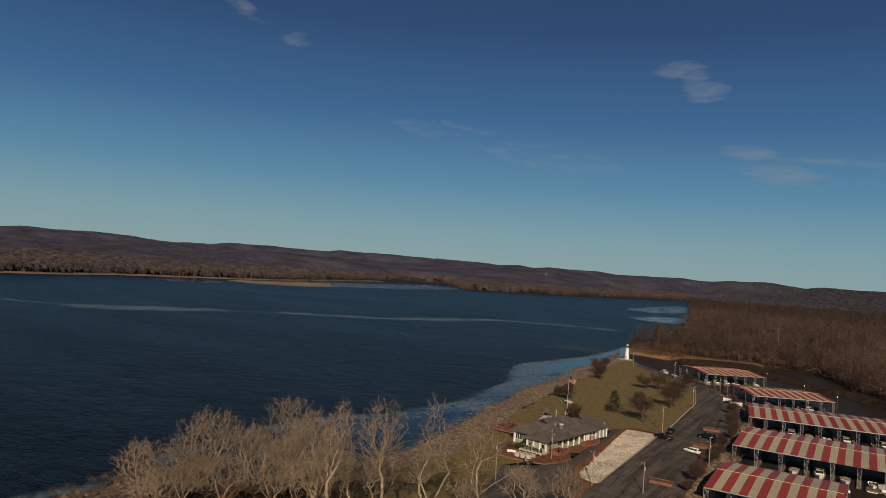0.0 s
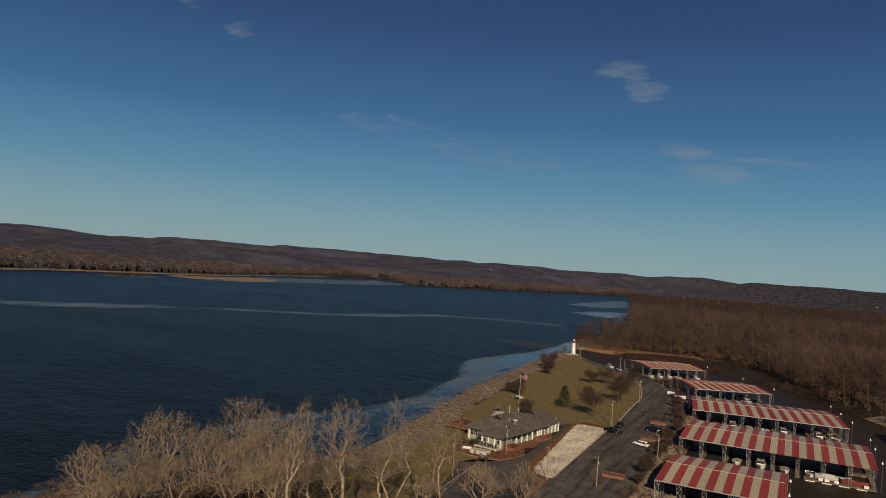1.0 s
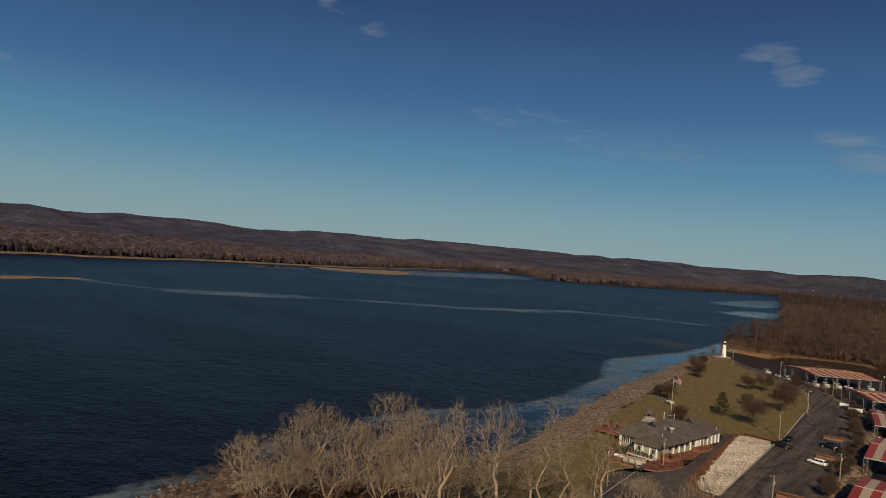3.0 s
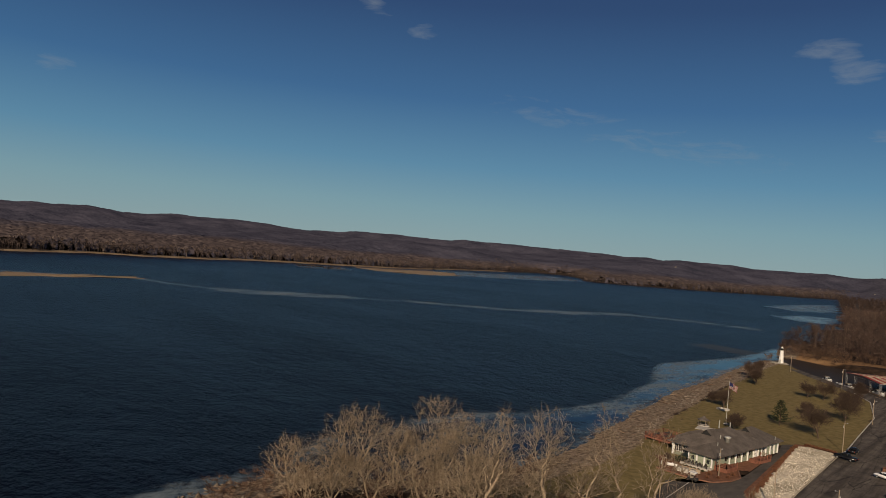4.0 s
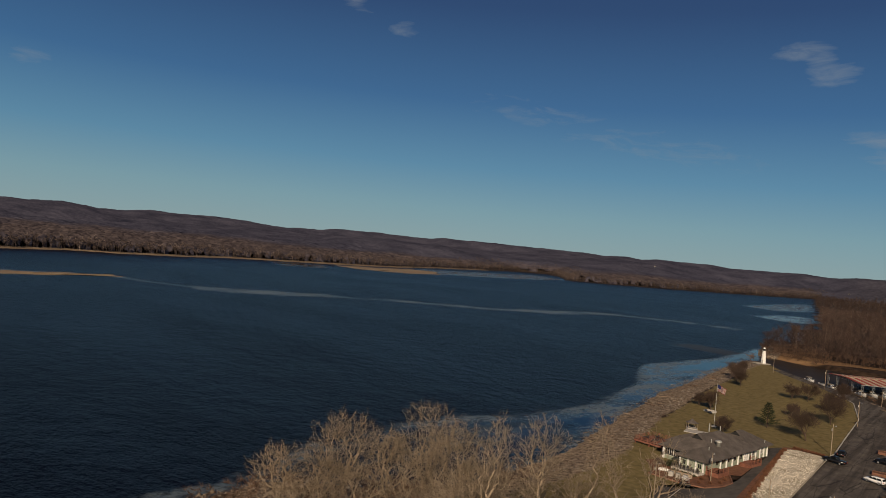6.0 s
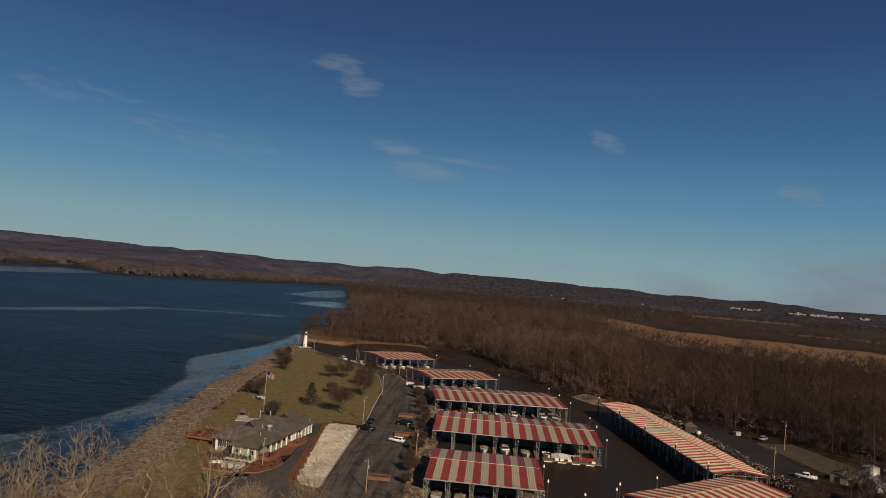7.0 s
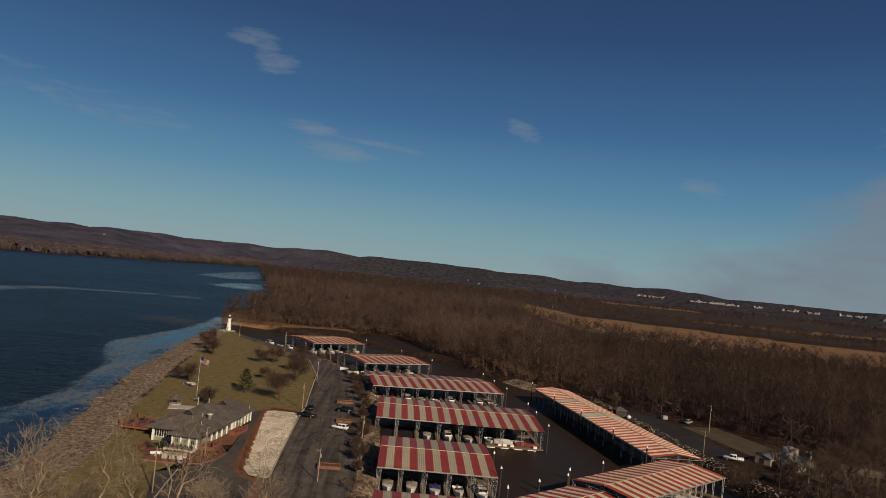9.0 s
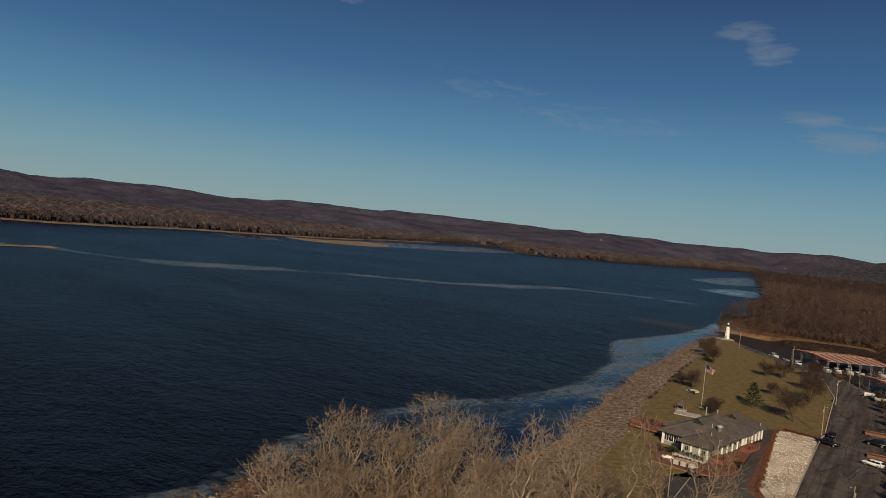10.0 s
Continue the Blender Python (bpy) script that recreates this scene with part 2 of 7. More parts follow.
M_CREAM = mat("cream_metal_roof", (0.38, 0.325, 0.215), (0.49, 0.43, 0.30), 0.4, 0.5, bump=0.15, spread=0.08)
# the same cream lightened to look sunlit, for the long docks
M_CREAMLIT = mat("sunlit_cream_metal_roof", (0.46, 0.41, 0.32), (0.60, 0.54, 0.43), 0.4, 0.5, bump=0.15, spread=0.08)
M_GREENPANEL = mat("weathered_grey_panel", (0.26, 0.27, 0.22), (0.36, 0.37, 0.30), 0.4, 0.5, bump=0.15)
M_STEEL = mat("galvanised_steel", (0.30, 0.31, 0.31), (0.45, 0.46, 0.46), 1.5, 0.5, 0.6, bump=0.1)
M_PLANK = mat("weathered_dock_boards", (0.10, 0.075, 0.052), (0.22, 0.175, 0.125), 0.8, 0.9)
M_DARKPILE = mat("dark_steel_pile", (0.02, 0.018, 0.016), (0.06, 0.05, 0.045), 1.0, 0.7)
M_WHITE = mat("white_paint", (0.68, 0.67, 0.64), (0.82, 0.81, 0.78), 0.7, 0.6, bump=0.1, spread=0.05)
M_SHINGLE = mat("grey_shingles", (0.060, 0.051, 0.045), (0.135, 0.115, 0.101), 0.5, 0.95, bump=0.6, fine=9)
M_SIDING = mat("pale_green_siding", (0.24, 0.27, 0.20), (0.33, 0.36, 0.28), 0.6, 0.8, stretch=(1, 1, 6))
M_BRICK = mat("red_brown_brick", (0.16, 0.06, 0.04), (0.26, 0.11, 0.075), 1.2, 0.9)
M_WOODRED = mat("red_stained_deck_wood", (0.14, 0.055, 0.035), (0.26, 0.11, 0.07), 1.0, 0.85)
M_POLE = mat("weathered_pole_wood", (0.22, 0.17, 0.12), (0.36, 0.29, 0.21), 1.0, 0.9)
M_DARK = mat("dark_interior", (0.012, 0.012, 0.012), (0.03, 0.03, 0.03), 0.8, 0.8)
M_BARK = mat("pale_winter_bark", (0.12, 0.092, 0.063), (0.42, 0.33, 0.23), 1.2, 0.95, bump=0.4)
M_BARKDARK = mat("dark_winter_bark", (0.05, 0.032, 0.024), (0.11, 0.075, 0.055), 1.2, 0.95, bump=0.4)
M_NEEDLE = mat("pine_needles", (0.02, 0.028, 0.012), (0.05, 0.058, 0.025), 3.0, 0.9)
M_GLASS = mat("dark_window_glass", (0.01, 0.012, 0.014), (0.02, 0.024, 0.028), 1.0, 0.08, bump=0, spec=0.6)
M_BLACKCAR = mat("black_car_paint", (0.008, 0.008, 0.009), (0.014, 0.014, 0.015), 1.0, 0.25, bump=0, spec=0.6)
M_WHITECAR = mat("white_car_paint", (0.70, 0.70, 0.70), (0.80, 0.80, 0.80), 1.0, 0.25, bump=0, spec=0.5)
M_TYRE = mat("tyre_rubber", (0.012, 0.012, 0.012), (0.025, 0.025, 0.025), 4.0, 0.9)
M_HULL = mat("white_gelcoat", (0.62, 0.62, 0.60), (0.78, 0.78, 0.76), 0.8, 0.35, bump=0, spread=0.1)
M_CANVAS_BLUE = mat("blue_canvas", (0.03, 0.04, 0.16), (0.06, 0.07, 0.24), 1.5, 0.9)
M_CANVAS_TAN = mat("tan_canvas", (0.28, 0.24, 0.18), (0.40, 0.35, 0.27), 1.5, 0.9)
M_CANVAS_RED = mat("maroon_canvas", (0.16, 0.03, 0.03), (0.26, 0.06, 0.05), 1.5, 0.9)
M_MULCH = mat("rust_brown_mulch", (0.10, 0.045, 0.025), (0.22, 0.10, 0.055), 1.0, 0.95, bump=0.8)
M_DIRT = mat("brown_dirt", (0.11, 0.085, 0.06), (0.20, 0.16, 0.115), 0.3, 0.95, bump=0.5)
M_RUST = mat("rust_red_stone", (0.13, 0.06, 0.04), (0.24, 0.125, 0.08), 1.0, 0.95, bump=0.5)
M_GALV = mat("pale_sheet_metal", (0.36, 0.36, 0.33), (0.52, 0.52, 0.48), 0.8, 0.5, 0.4)
M_DEBRIS = island_mat("driftwood", [(0.05, 0.032, 0.022), (0.15, 0.098, 0.064), (0.26, 0.19, 0.132), (0.10, 0.062, 0.042), (0.36, 0.29, 0.215), (0.13, 0.080, 0.052)])
M_RIPRAP = island_mat("riprap_stone", [(0.08, 0.062, 0.046), (0.22, 0.185, 0.148), (0.35, 0.305, 0.25), (0.14, 0.108, 0.08), (0.27, 0.23, 0.185)])
M_PEBBLE = island_mat("pale_gravel_stone", [(0.24, 0.20, 0.14), (0.55, 0.49, 0.40), (0.72, 0.66, 0.56), (0.40, 0.35, 0.27), (0.62, 0.56, 0.46)])
M_FOREST = island_mat("bare_woods", [(0.020, 0.0135, 0.012), (0.038, 0.025, 0.021), (0.058, 0.039, 0.032), (0.028, 0.019, 0.016), (0.066, 0.045, 0.037), (0.040, 0.026, 0.022), (0.16, 0.12, 0.095)])
M_TANWOODS = island_mat("pale_bare_woods", [(0.027, 0.017, 0.014), (0.058, 0.038, 0.031), (0.092, 0.062, 0.050), (0.042, 0.026, 0.021), (0.110, 0.076, 0.060), (0.062, 0.038, 0.031), (0.22, 0.17, 0.14)])
M_FARWOODS = island_mat("far_bare_woods", [(0.032, 0.025, 0.025), (0.105, 0.080, 0.073), (0.058, 0.045, 0.043), (0.072, 0.054, 0.051), (0.22, 0.175, 0.145)])
M_BRUSH = island_mat("red_brown_brush", [(0.055, 0.033, 0.024), (0.125, 0.080, 0.055), (0.085, 0.048, 0.034), (0.20, 0.14, 0.095)])


# ---- geometry helpers ----
def mesh_of(bm, name, material=None, smooth=False):
    me = bpy.data.meshes.new(name)
    bm.to_mesh(me)
    bm.free()
    if material:
        me.materials.append(material)
    if smooth:
        me.polygons.foreach_set("use_smooth", [True] * len(me.polygons))
    return me


def part(name, bm, material, parent=None, label="", smooth=False):
    ob = new(name, mesh_of(bm, name, material, smooth))
    if parent:
        ob.parent = parent
    return tagged(ob, label)


def piece(name, me, parent, m):
    ob = new(name, me)
    ob.parent = parent
    ob.matrix_basis = m
    return ob


def thing(name, m, label, category, group=""):
    e = new(name)
    e.empty_display_size = 0.5
    e.matrix_basis = m
    return tagged(e, label, category, group)


def raw_mesh(name, verts, faces, material, smooth=False):
    me = bpy.data.meshes.new(name)
    me.from_pydata(verts, [], faces)
    me.materials.append(material)
    if smooth:
        me.polygons.foreach_set("use_smooth", [True] * len(me.polygons))
    me.update()
    return me


def tri_mesh(name, verts, tris, material):
    """A mesh from numpy arrays of points and triangles."""
    me = bpy.data.meshes.new(name)
    nv, nt = len(verts), len(tris)
    me.vertices.add(nv)
    me.vertices.foreach_set("co", np.asarray(verts, np.float32).ravel())
    me.loops.add(nt * 3)
    me.loops.foreach_set("vertex_index", np.asarray(tris, np.int32).ravel())
    me.polygons.add(nt)
    me.polygons.foreach_set("loop_start", np.arange(0, nt * 3, 3, dtype=np.int32))
    me.materials.append(material)
    me.update(calc_edges=True)
    return me


def add_box(bm, x0, x1, y0, y1, z0, z1, m=None):
    vs = [bm.verts.new(c) for c in ((x0, y0, z0), (x1, y0, z0), (x1, y1, z0), (x0, y1, z0), (x0, y0, z1), (x1, y0, z1), (x1, y1, z1), (x0, y1, z1))]
    for f in ((3, 2, 1, 0), (4, 5, 6, 7), (0, 1, 5, 4), (1, 2, 6, 5), (2, 3, 7, 6), (3, 0, 4, 7)):
        bm.faces.new([vs[i] for i in f])
    if m is not None:
        bmesh.ops.transform(bm, matrix=m, verts=vs)
    return vs


def box(x0, x1, y0, y1, z0, z1, bevel=0.0):
    bm = bmesh.new()
    add_box(bm, x0, x1, y0, y1, z0, z1)
    if bevel:
        bmesh.ops.bevel(bm, geom=bm.edges[:], offset=bevel, segments=1, affect="EDGES")
    return bm


def add_bar(bm, a, b, r, sides=4, r2=None):
    """A straight bar from a to b."""
    a, b = Vector(a), Vector(b)
    d = (b - a).normalized()
    u = d.orthogonal().normalized()
    v = d.cross(u)
    r2 = r if r2 is None else r2
    rings = []
    for p, rr in ((a, r), (b, r2)):
        rings.append([bm.verts.new(p + (u * math.cos(t) + v * math.sin(t)) * rr) for t in (2 * math.pi * (i + 0.5) / sides for i in range(sides))])
    for i in range(sides):
        j = (i + 1) % sides
        bm.faces.new((rings[0][i], rings[0][j], rings[1][j], rings[1][i]))
    bm.faces.new(rings[0][::-1])
    bm.faces.new(rings[1])


def bar(a, b, r, sides=4, r2=None):
    bm = bmesh.new()
    add_bar(bm, a, b, r, sides, r2)
    return bm


def lathe(profile, sides=16):
    """A turned shape from (radius, height) pairs."""
    bm = bmesh.new()
    rings = [[bm.verts.new((r * math.cos(2 * math.pi * i / sides), r * math.sin(2 * math.pi * i / sides), z)) for i in range(sides)] for r, z in profile]
    for a, b in zip(rings, rings[1:]):
        for i in range(sides):
            j = (i + 1) % sides
            bm.faces.new((a[i], a[j], b[j], b[i]))
    bm.faces.new(rings[0][::-1])
    bm.faces.new(rings[-1])
    return bm


# ---- land and water ----
# the peninsula and the woods behind the harbour, along the river first
MAINLAND = [(-150, -300), (-116, 0), (-119, 40), (-123, 52), (-128, 70), (-115, 90), (-110, 108), (-111, 124), (-113, 137), (-119, 157), (-125, 172), (-131, 187), (-138, 205), (-145, 228),
            (-158, 264), (-172, 318), (-188, 370), (-199, 420), (-208, 446), (-216, 472), (-228, 500), (-242, 537), (-245, 580), (-260, 650), (-300, 760), (-380, 1005), (-503, 1322),
            (-575, 1500), (-850, 2200), (-1150, 3000), (-1350, 4400), (-1350, 7000), (7000, 7000), (7000, -7000), (-150, -7000)]
BASIN = [(-260, 440), (-208, 432), (-188, 426), (-178, 413), (-168, 401), (-157, 389), (-135, 369), (-113, 353), (-95, 334), (-79, 306), (-66, 283),
         (-61, 262), (-48, 200), (-38, 150), (-35, 110), (-30, 95), (30, 95), (50, 120), (52, 150), (50, 185), (43, 206), (31, 255), (17, 308),
         (6, 318), (-8, 330), (-22, 350), (-38, 372), (-60, 402), (-85, 418), (-110, 438), (-140, 452), (-171, 455), (-205, 465), (-260, 468)]
CREEK = [(-58, 424), (-72, 455), (-96, 492), (-118, 502), (-118, 480), (-92, 450), (-72, 422)]
POND = [(198, 378), (222, 450), (245, 520), (285, 570), (345, 645), (430, 735), (470, 730), (400, 610), (320, 520), (265, 440), (228, 365)]
FARBANK = [(-1000, -5000), (-1000, -200), (-1030, 141), (-1112, 257), (-1115, 330), (-1156, 443), (-1222, 548), (-1242, 635), (-1260, 772), (-1290, 900), (-1340, 1031), (-1471, 1260),
           (-1548, 1436), (-1639, 1645), (-1760, 1900), (-1690, 1990), (-1400, 1730), (-1310, 1610), (-1240, 1570), (-1184, 1640), (-1124, 1830), (-1097, 2086), (-1065, 2399), (-1050, 2762), (-1190, 3300),
           (-1320, 3700), (-1450, 4400), (-1450, 7000), (-7000, 7000), (-7000, -5000)]
SANDBARS = [[(-1225, 775), (-1119, 757), (-1078, 789), (-1061, 850), (-1095, 950), (-1235, 1060), (-1285, 1021), (-1240, 908)], [(-590, 10), (-625, 10), (-668, 100), (-680, 196), (-660, 200), (-628, 94)]]
FIELDS = [[(-20, 1480), (20, 960), (62, 760), (124, 723), (180, 690), (227, 652), (270, 640), (345, 720), (430, 800), (500, 1025), (380, 1000), (284, 1060), (166, 1115), (82, 1160), (14, 1480)],
          [(280, 1500), (520, 1400), (830, 1600), (1100, 1750), (1060, 1850), (700, 1640)], [(260, 2500), (620, 2450), (640, 2760), (280, 2780)],
          [(-212, 470), (-190, 453), (-170, 458), (-157, 473), (-141, 482), (-123, 488), (-130, 497), (-160, 490), (-205, 489)]]
LAWN = [(-100, 96), (-97, 128), (-103, 144), (-109, 161), (-114, 178), (-121, 199), (-130, 230), (-140, 262), (-150, 292), (-160, 330), (-169, 358), (-182, 392), (-190, 404), (-184, 412), (-172, 400), (-150, 372), (-122, 346), (-106, 324),
        (-92, 285), (-76, 219), (-75, 213), (-85, 213), (-88, 205), (-82, 150), (-70, 118), (-60, 92)]
LAWN_EAST = [(48.5, 266), (62, 270), (74, 242), (100, 230), (130, 220), (130, 192), (84, 194), (70, 208), (60, 232)]


def inside_distance(px, py, poly):
    """Signed distance to a polygon's edge, positive inside."""
    d2 = np.full(px.shape, 1e18)
    odd = np.zeros(px.shape, bool)
    n = len(poly)
    for i in range(n):
        (x0, y0), (x1, y1) = poly[i], poly[(i + 1) % n]
        ex, ey = x1 - x0, y1 - y0
        t = np.clip(((px - x0) * ex + (py - y0) * ey) / (ex * ex + ey * ey), 0, 1)
        d2 = np.minimum(d2, (px - x0 - t * ex) ** 2 + (py - y0 - t * ey) ** 2)
        cross = (y0 > py) != (y1 > py)
        xs = x0 + (py - y0) * ex / (ey if ey else 1e-9)
        odd ^= cross & (px < xs)
    return np.where(odd, 1, -1) * np.sqrt(d2)


def step(a, b, v):
    t = np.clip((v - a) / (b - a), 0, 1)
    return t * t * (3 - 2 * t)


_tab = np.random.RandomState(4).rand(256, 256)


def lumps(x, y, size, octaves=3):
    """Smooth value noise in numpy, about -1 to 1."""
    out, amp, tot = 0, 1.0, 0
    for o in range(octaves):
        u, v = x / size * 2 ** o + 31.7 * o, y / size * 2 ** o + 17.3 * o
        i, j = np.floor(u).astype(int), np.floor(v).astype(int)
        f, g = u - i, v - j
        f, g = f * f * (3 - 2 * f), g * g * (3 - 2 * g)
        a, b, c, d = _tab[i % 256, j % 256], _tab[(i + 1) % 256, j % 256], _tab[i % 256, (j + 1) % 256], _tab[(i + 1) % 256, (j + 1) % 256]
        out = out + amp * (a + (b - a) * f + (c - a) * g + (a - b - c + d) * f * g)
        tot, amp = tot + amp, amp * 0.5
    return out / tot * 2 - 1


RIDGE_AZ = [-95, -60, -40, -31.1, -28.8, -26.7, -25.2, -23.4, -21.4, -19.5, -17.4, -15.3, -14.1, -13.2, -12.3, -11.0, -8.8, -6.6, -4.3, -2.9, -1.6, 0.3, 2.1, 3.0, 5.3, 7.2, 9.4, 11.2, 12.5, 13.4, 14.3, 16.0, 18.1, 20.2, 22.0, 24.1, 24.9, 26.8, 28.4, 30.4, 32.0, 33.2, 34.5, 36.2, 38.4, 40.6, 42.4, 45.1, 47.9, 49.0, 50.2, 51.8, 54.3, 56.6, 57.7, 58.8, 60.6, 62.8, 65.5, 66.7, 68.2, 69.8, 71.8, 73.2, 75.0, 75.7, 77.4, 79.5, 80.9, 81.8, 82.6, 95, 120]
RIDGE_EL = [-0.1, 0.05, 0.12, 0.18, 0.14, 0.17, 0.24, 0.18, 0.21, 0.24, 0.23, 0.17, 0.36, 0.42, 0.43, 0.54, 0.39, 0.51, 0.45, 0.51, 0.62, 0.6, 0.57, 0.67, 0.7, 0.77, 0.74, 0.76, 0.77, 0.61, 0.7, 0.89, 0.78, 0.67, 0.78, 0.74, 0.75, 0.7, 0.85, 0.8, 0.91, 0.75, 0.9, 0.83, 0.91, 0.93, 0.95, 0.98, 1.01, 1.05, 0.9, 0.93, 0.98, 0.99, 0.98, 0.78, 0.8, 0.77, 1.0, 1.01, 0.99, 0.96, 1.01, 0.82, 0.76, 0.85, 0.95, 0.8, 0.84, 0.75, 0.77, 0.85, 0.8]
CANOPY = 13.0                             # height of the woods over the hills


def ground_height(x, y):
    x, y = np.asarray(x, float), np.asarray(y, float)
    main, basin = inside_distance(x, y, MAINLAND), -inside_distance(x, y, BASIN)
    creek, pond = -inside_distance(x, y, CREEK), -inside_distance(x, y, POND)
    rag = lumps(x, y, 14, 2)
    main = main + rag * 1.5
    far = inside_distance(x, y, FARBANK) + rag * 3
    bank = np.where(main > 0, 2.3 * step(0, 15, main), np.maximum(main * 0.12, -3))
    cut = np.where(basin > 0, 2.3 * step(-0.5, 4.5, basin), np.maximum(basin * 0.4, -3))
    cut2 = np.where(creek > 0, 2.3 * step(0, 14, creek), -1.5)
    cut3 = np.where(pond > 0, 2.3 * step(0, 20, pond), -1.5)
    h = np.minimum(np.minimum(bank, cut), np.minimum(cut2, cut3))
    h = h + 0.7 * step(20, 60, x) * step(0, 8, basin) * (h > 1.5)
    h = np.maximum(h, np.where(far > 0, 1.8 * step(0, 12, far), np.maximum(far * 0.1, -3)))
    # wooded bluffs that close the valley
    r, az = np.hypot(x, y), np.degrees(np.arctan2(-x, y))
    crest = 48.5 + 3500 * np.tan(np.radians(np.interp(az, RIDGE_AZ, RIDGE_EL))) - CANOPY - 3
    start = np.interp(az, [-30, 0, 15, 25, 35, 60, 90], [3000, 2950, 3000, 2950, 2350, 1500, 1350])
    fold = 0.5 + 0.9 * lumps(x, y, 540, 3)
    rise = step(start, 3450, r + 260 * lumps(x, y, 500, 2))
    hills = crest * rise * (0.62 + 0.38 * np.clip(1.2 * fold + step(3150, 3500, r) - 0.1, 0, 1)) + rise * (1 - step(3200, 3480, r)) * 7 * lumps(x, y, 150, 3)
    land = np.maximum(np.maximum(step(0, 120, far), step(0, 120, np.minimum(main, pond))), step(2900, 3400, r))
    h = h + np.where(y > -500, np.maximum(hills, 0) * land, 0)
    return h


def gz(x, y):
    return float(ground_height(np.array([x]), np.array([y]))[0])


def lines(*spans):
    out = []
    for a, b, s in spans:
        out += list(np.arange(a, b, s))
    return np.array(out + [spans[-1][1]])


def sheet(name, xs, ys, zfun, material, marks=()):
    gx, gy = np.meshgrid(xs, ys)
    gx, gy = gx.ravel(), gy.ravel()
    z = zfun(gx, gy)
    nx, ny = len(xs), len(ys)
    k = (np.arange(ny - 1)[:, None] * nx + np.arange(nx - 1)[None, :]).ravel()
    tris = np.concatenate([np.stack([k, k + 1, k + nx + 1], 1), np.stack([k, k + nx + 1, k + nx], 1)])
    me = tri_mesh(name, np.stack([gx, gy, z], 1), tris, material)
    me.polygons.foreach_set("use_smooth", np.ones(len(me.polygons), bool))
    for key, fun in marks:
        at = me.attributes.new(key, "FLOAT", "POINT")
        at.data.foreach_set("value", fun(gx, gy, z).astype(np.float32))
    return new(name, me)


XS = lines((-4700, -2000, 150), (-2000, -1000, 40), (-1000, -300, 50), (-300, -235, 8), (-235, 130, 2.5), (130, 320, 10), (320, 900, 40), (900, 4700, 120))
YS = lines((-1200, -100, 120), (-100, 30, 10), (30, 520, 2.5), (520, 800, 14), (800, 2000, 45), (2000, 4700, 75))


def near_poly(polys, soft):
    return lambda x, y, z: np.max([step(-soft, soft, inside_distance(x, y, p)) for p in polys], axis=0)


def shore_mark(x, y, z):
    d = inside_distance(x, y, MAINLAND)
    b = -inside_distance(x, y, BASIN)
    return np.maximum(step(17, 12, d) * step(-12, -6, d) * (y < 600), 0.75 * step(9, 5, b) * (y < 345) * (x < 0))


def land_material():
    m = bpy.data.materials.new("land_cover")
    m.use_nodes = True
    n, l = m.node_tree.nodes, m.node_tree.links
    b = n["Principled BSDF"]
    tc = n.new("ShaderNodeTexCoord")
    def noise_at(scale, detail=5.0, stretch=(1, 1, 1)):
        mp = n.new("ShaderNodeMapping")
        mp.inputs["Scale"].default_value = stretch
        l.new(tc.outputs["Object"], mp.inputs[0])
        t = n.new("ShaderNodeTexNoise")
        t.inputs["Scale"].default_value, t.inputs["Detail"].default_value = scale, detail
        l.new(mp.outputs[0], t.inputs["Vector"])
        return t.outputs[0]
    def tone(src, dark, light, lo=0.38, hi=0.62):
        r = n.new("ShaderNodeValToRGB")
        r.color_ramp.elements[0].position, r.color_ramp.elements[1].position = lo, hi
        r.color_ramp.elements[0].color, r.color_ramp.elements[1].color = (*dark, 1), (*light, 1)
        l.new(src, r.inputs[0])
        return r.outputs[0]
    def over(a, c, key, ragged):
        at = n.new("ShaderNodeAttribute")
        at.attribute_name = key
        s = n.new("ShaderNodeMath")
        s.operation = "ADD"
        l.new(at.outputs["Fac"], s.inputs[0])
        l.new(ragged, s.inputs[1])
        r = n.new("ShaderNodeMapRange")
        r.inputs[1].default_value, r.inputs[2].default_value = 0.88, 1.12
        l.new(s.outputs[0], r.inputs[0])
        mx = n.new("ShaderNodeMix")
        mx.data_type = "RGBA"
        l.new(r.outputs[0], mx.inputs["Factor"])
        l.new(a, mx.inputs["A"])
        l.new(c, mx.inputs["B"])
        return mx.outputs["Result"]
    broad, mid, fine = noise_at(0.012), noise_at(0.12), noise_at(1.6)
    leaf = tone(noise_at(0.35), (0.020, 0.013, 0.009), (0.055, 0.035, 0.023))
    grass = tone(noise_at(0.5, 10.0), (0.140, 0.109, 0.045), (0.215, 0.166, 0.074), 0.34, 0.66)
    shore = tone(noise_at(0.9, 6.0), (0.10, 0.071, 0.047), (0.34, 0.262, 0.185))
    field = tone(noise_at(0.03, 6.0, (1, 6, 1)), (0.15, 0.085, 0.042), (0.27, 0.165, 0.085))
    woods = tone(noise_at(0.035, 12.0), (0.028, 0.021, 0.017), (0.066, 0.050, 0.040))
    c = over(leaf, woods, "hills", broad)
    c = over(c, field, "field", mid)
    c = over(c, grass, "lawn", mid)
    c = over(c, shore, "shore", mid)
    l.new(c, b.inputs["Base Color"])
    b.inputs["Roughness"].default_value, b.inputs["Specular IOR Level"].default_value = 0.95, 0.1
    bp = n.new("ShaderNodeBump")
    bp.inputs["Strength"].default_value, bp.inputs["Distance"].default_value = 0.7, 0.25
    l.new(fine, bp.inputs["Height"])
    l.new(bp.outputs[0], b.inputs["Normal"])
    return m


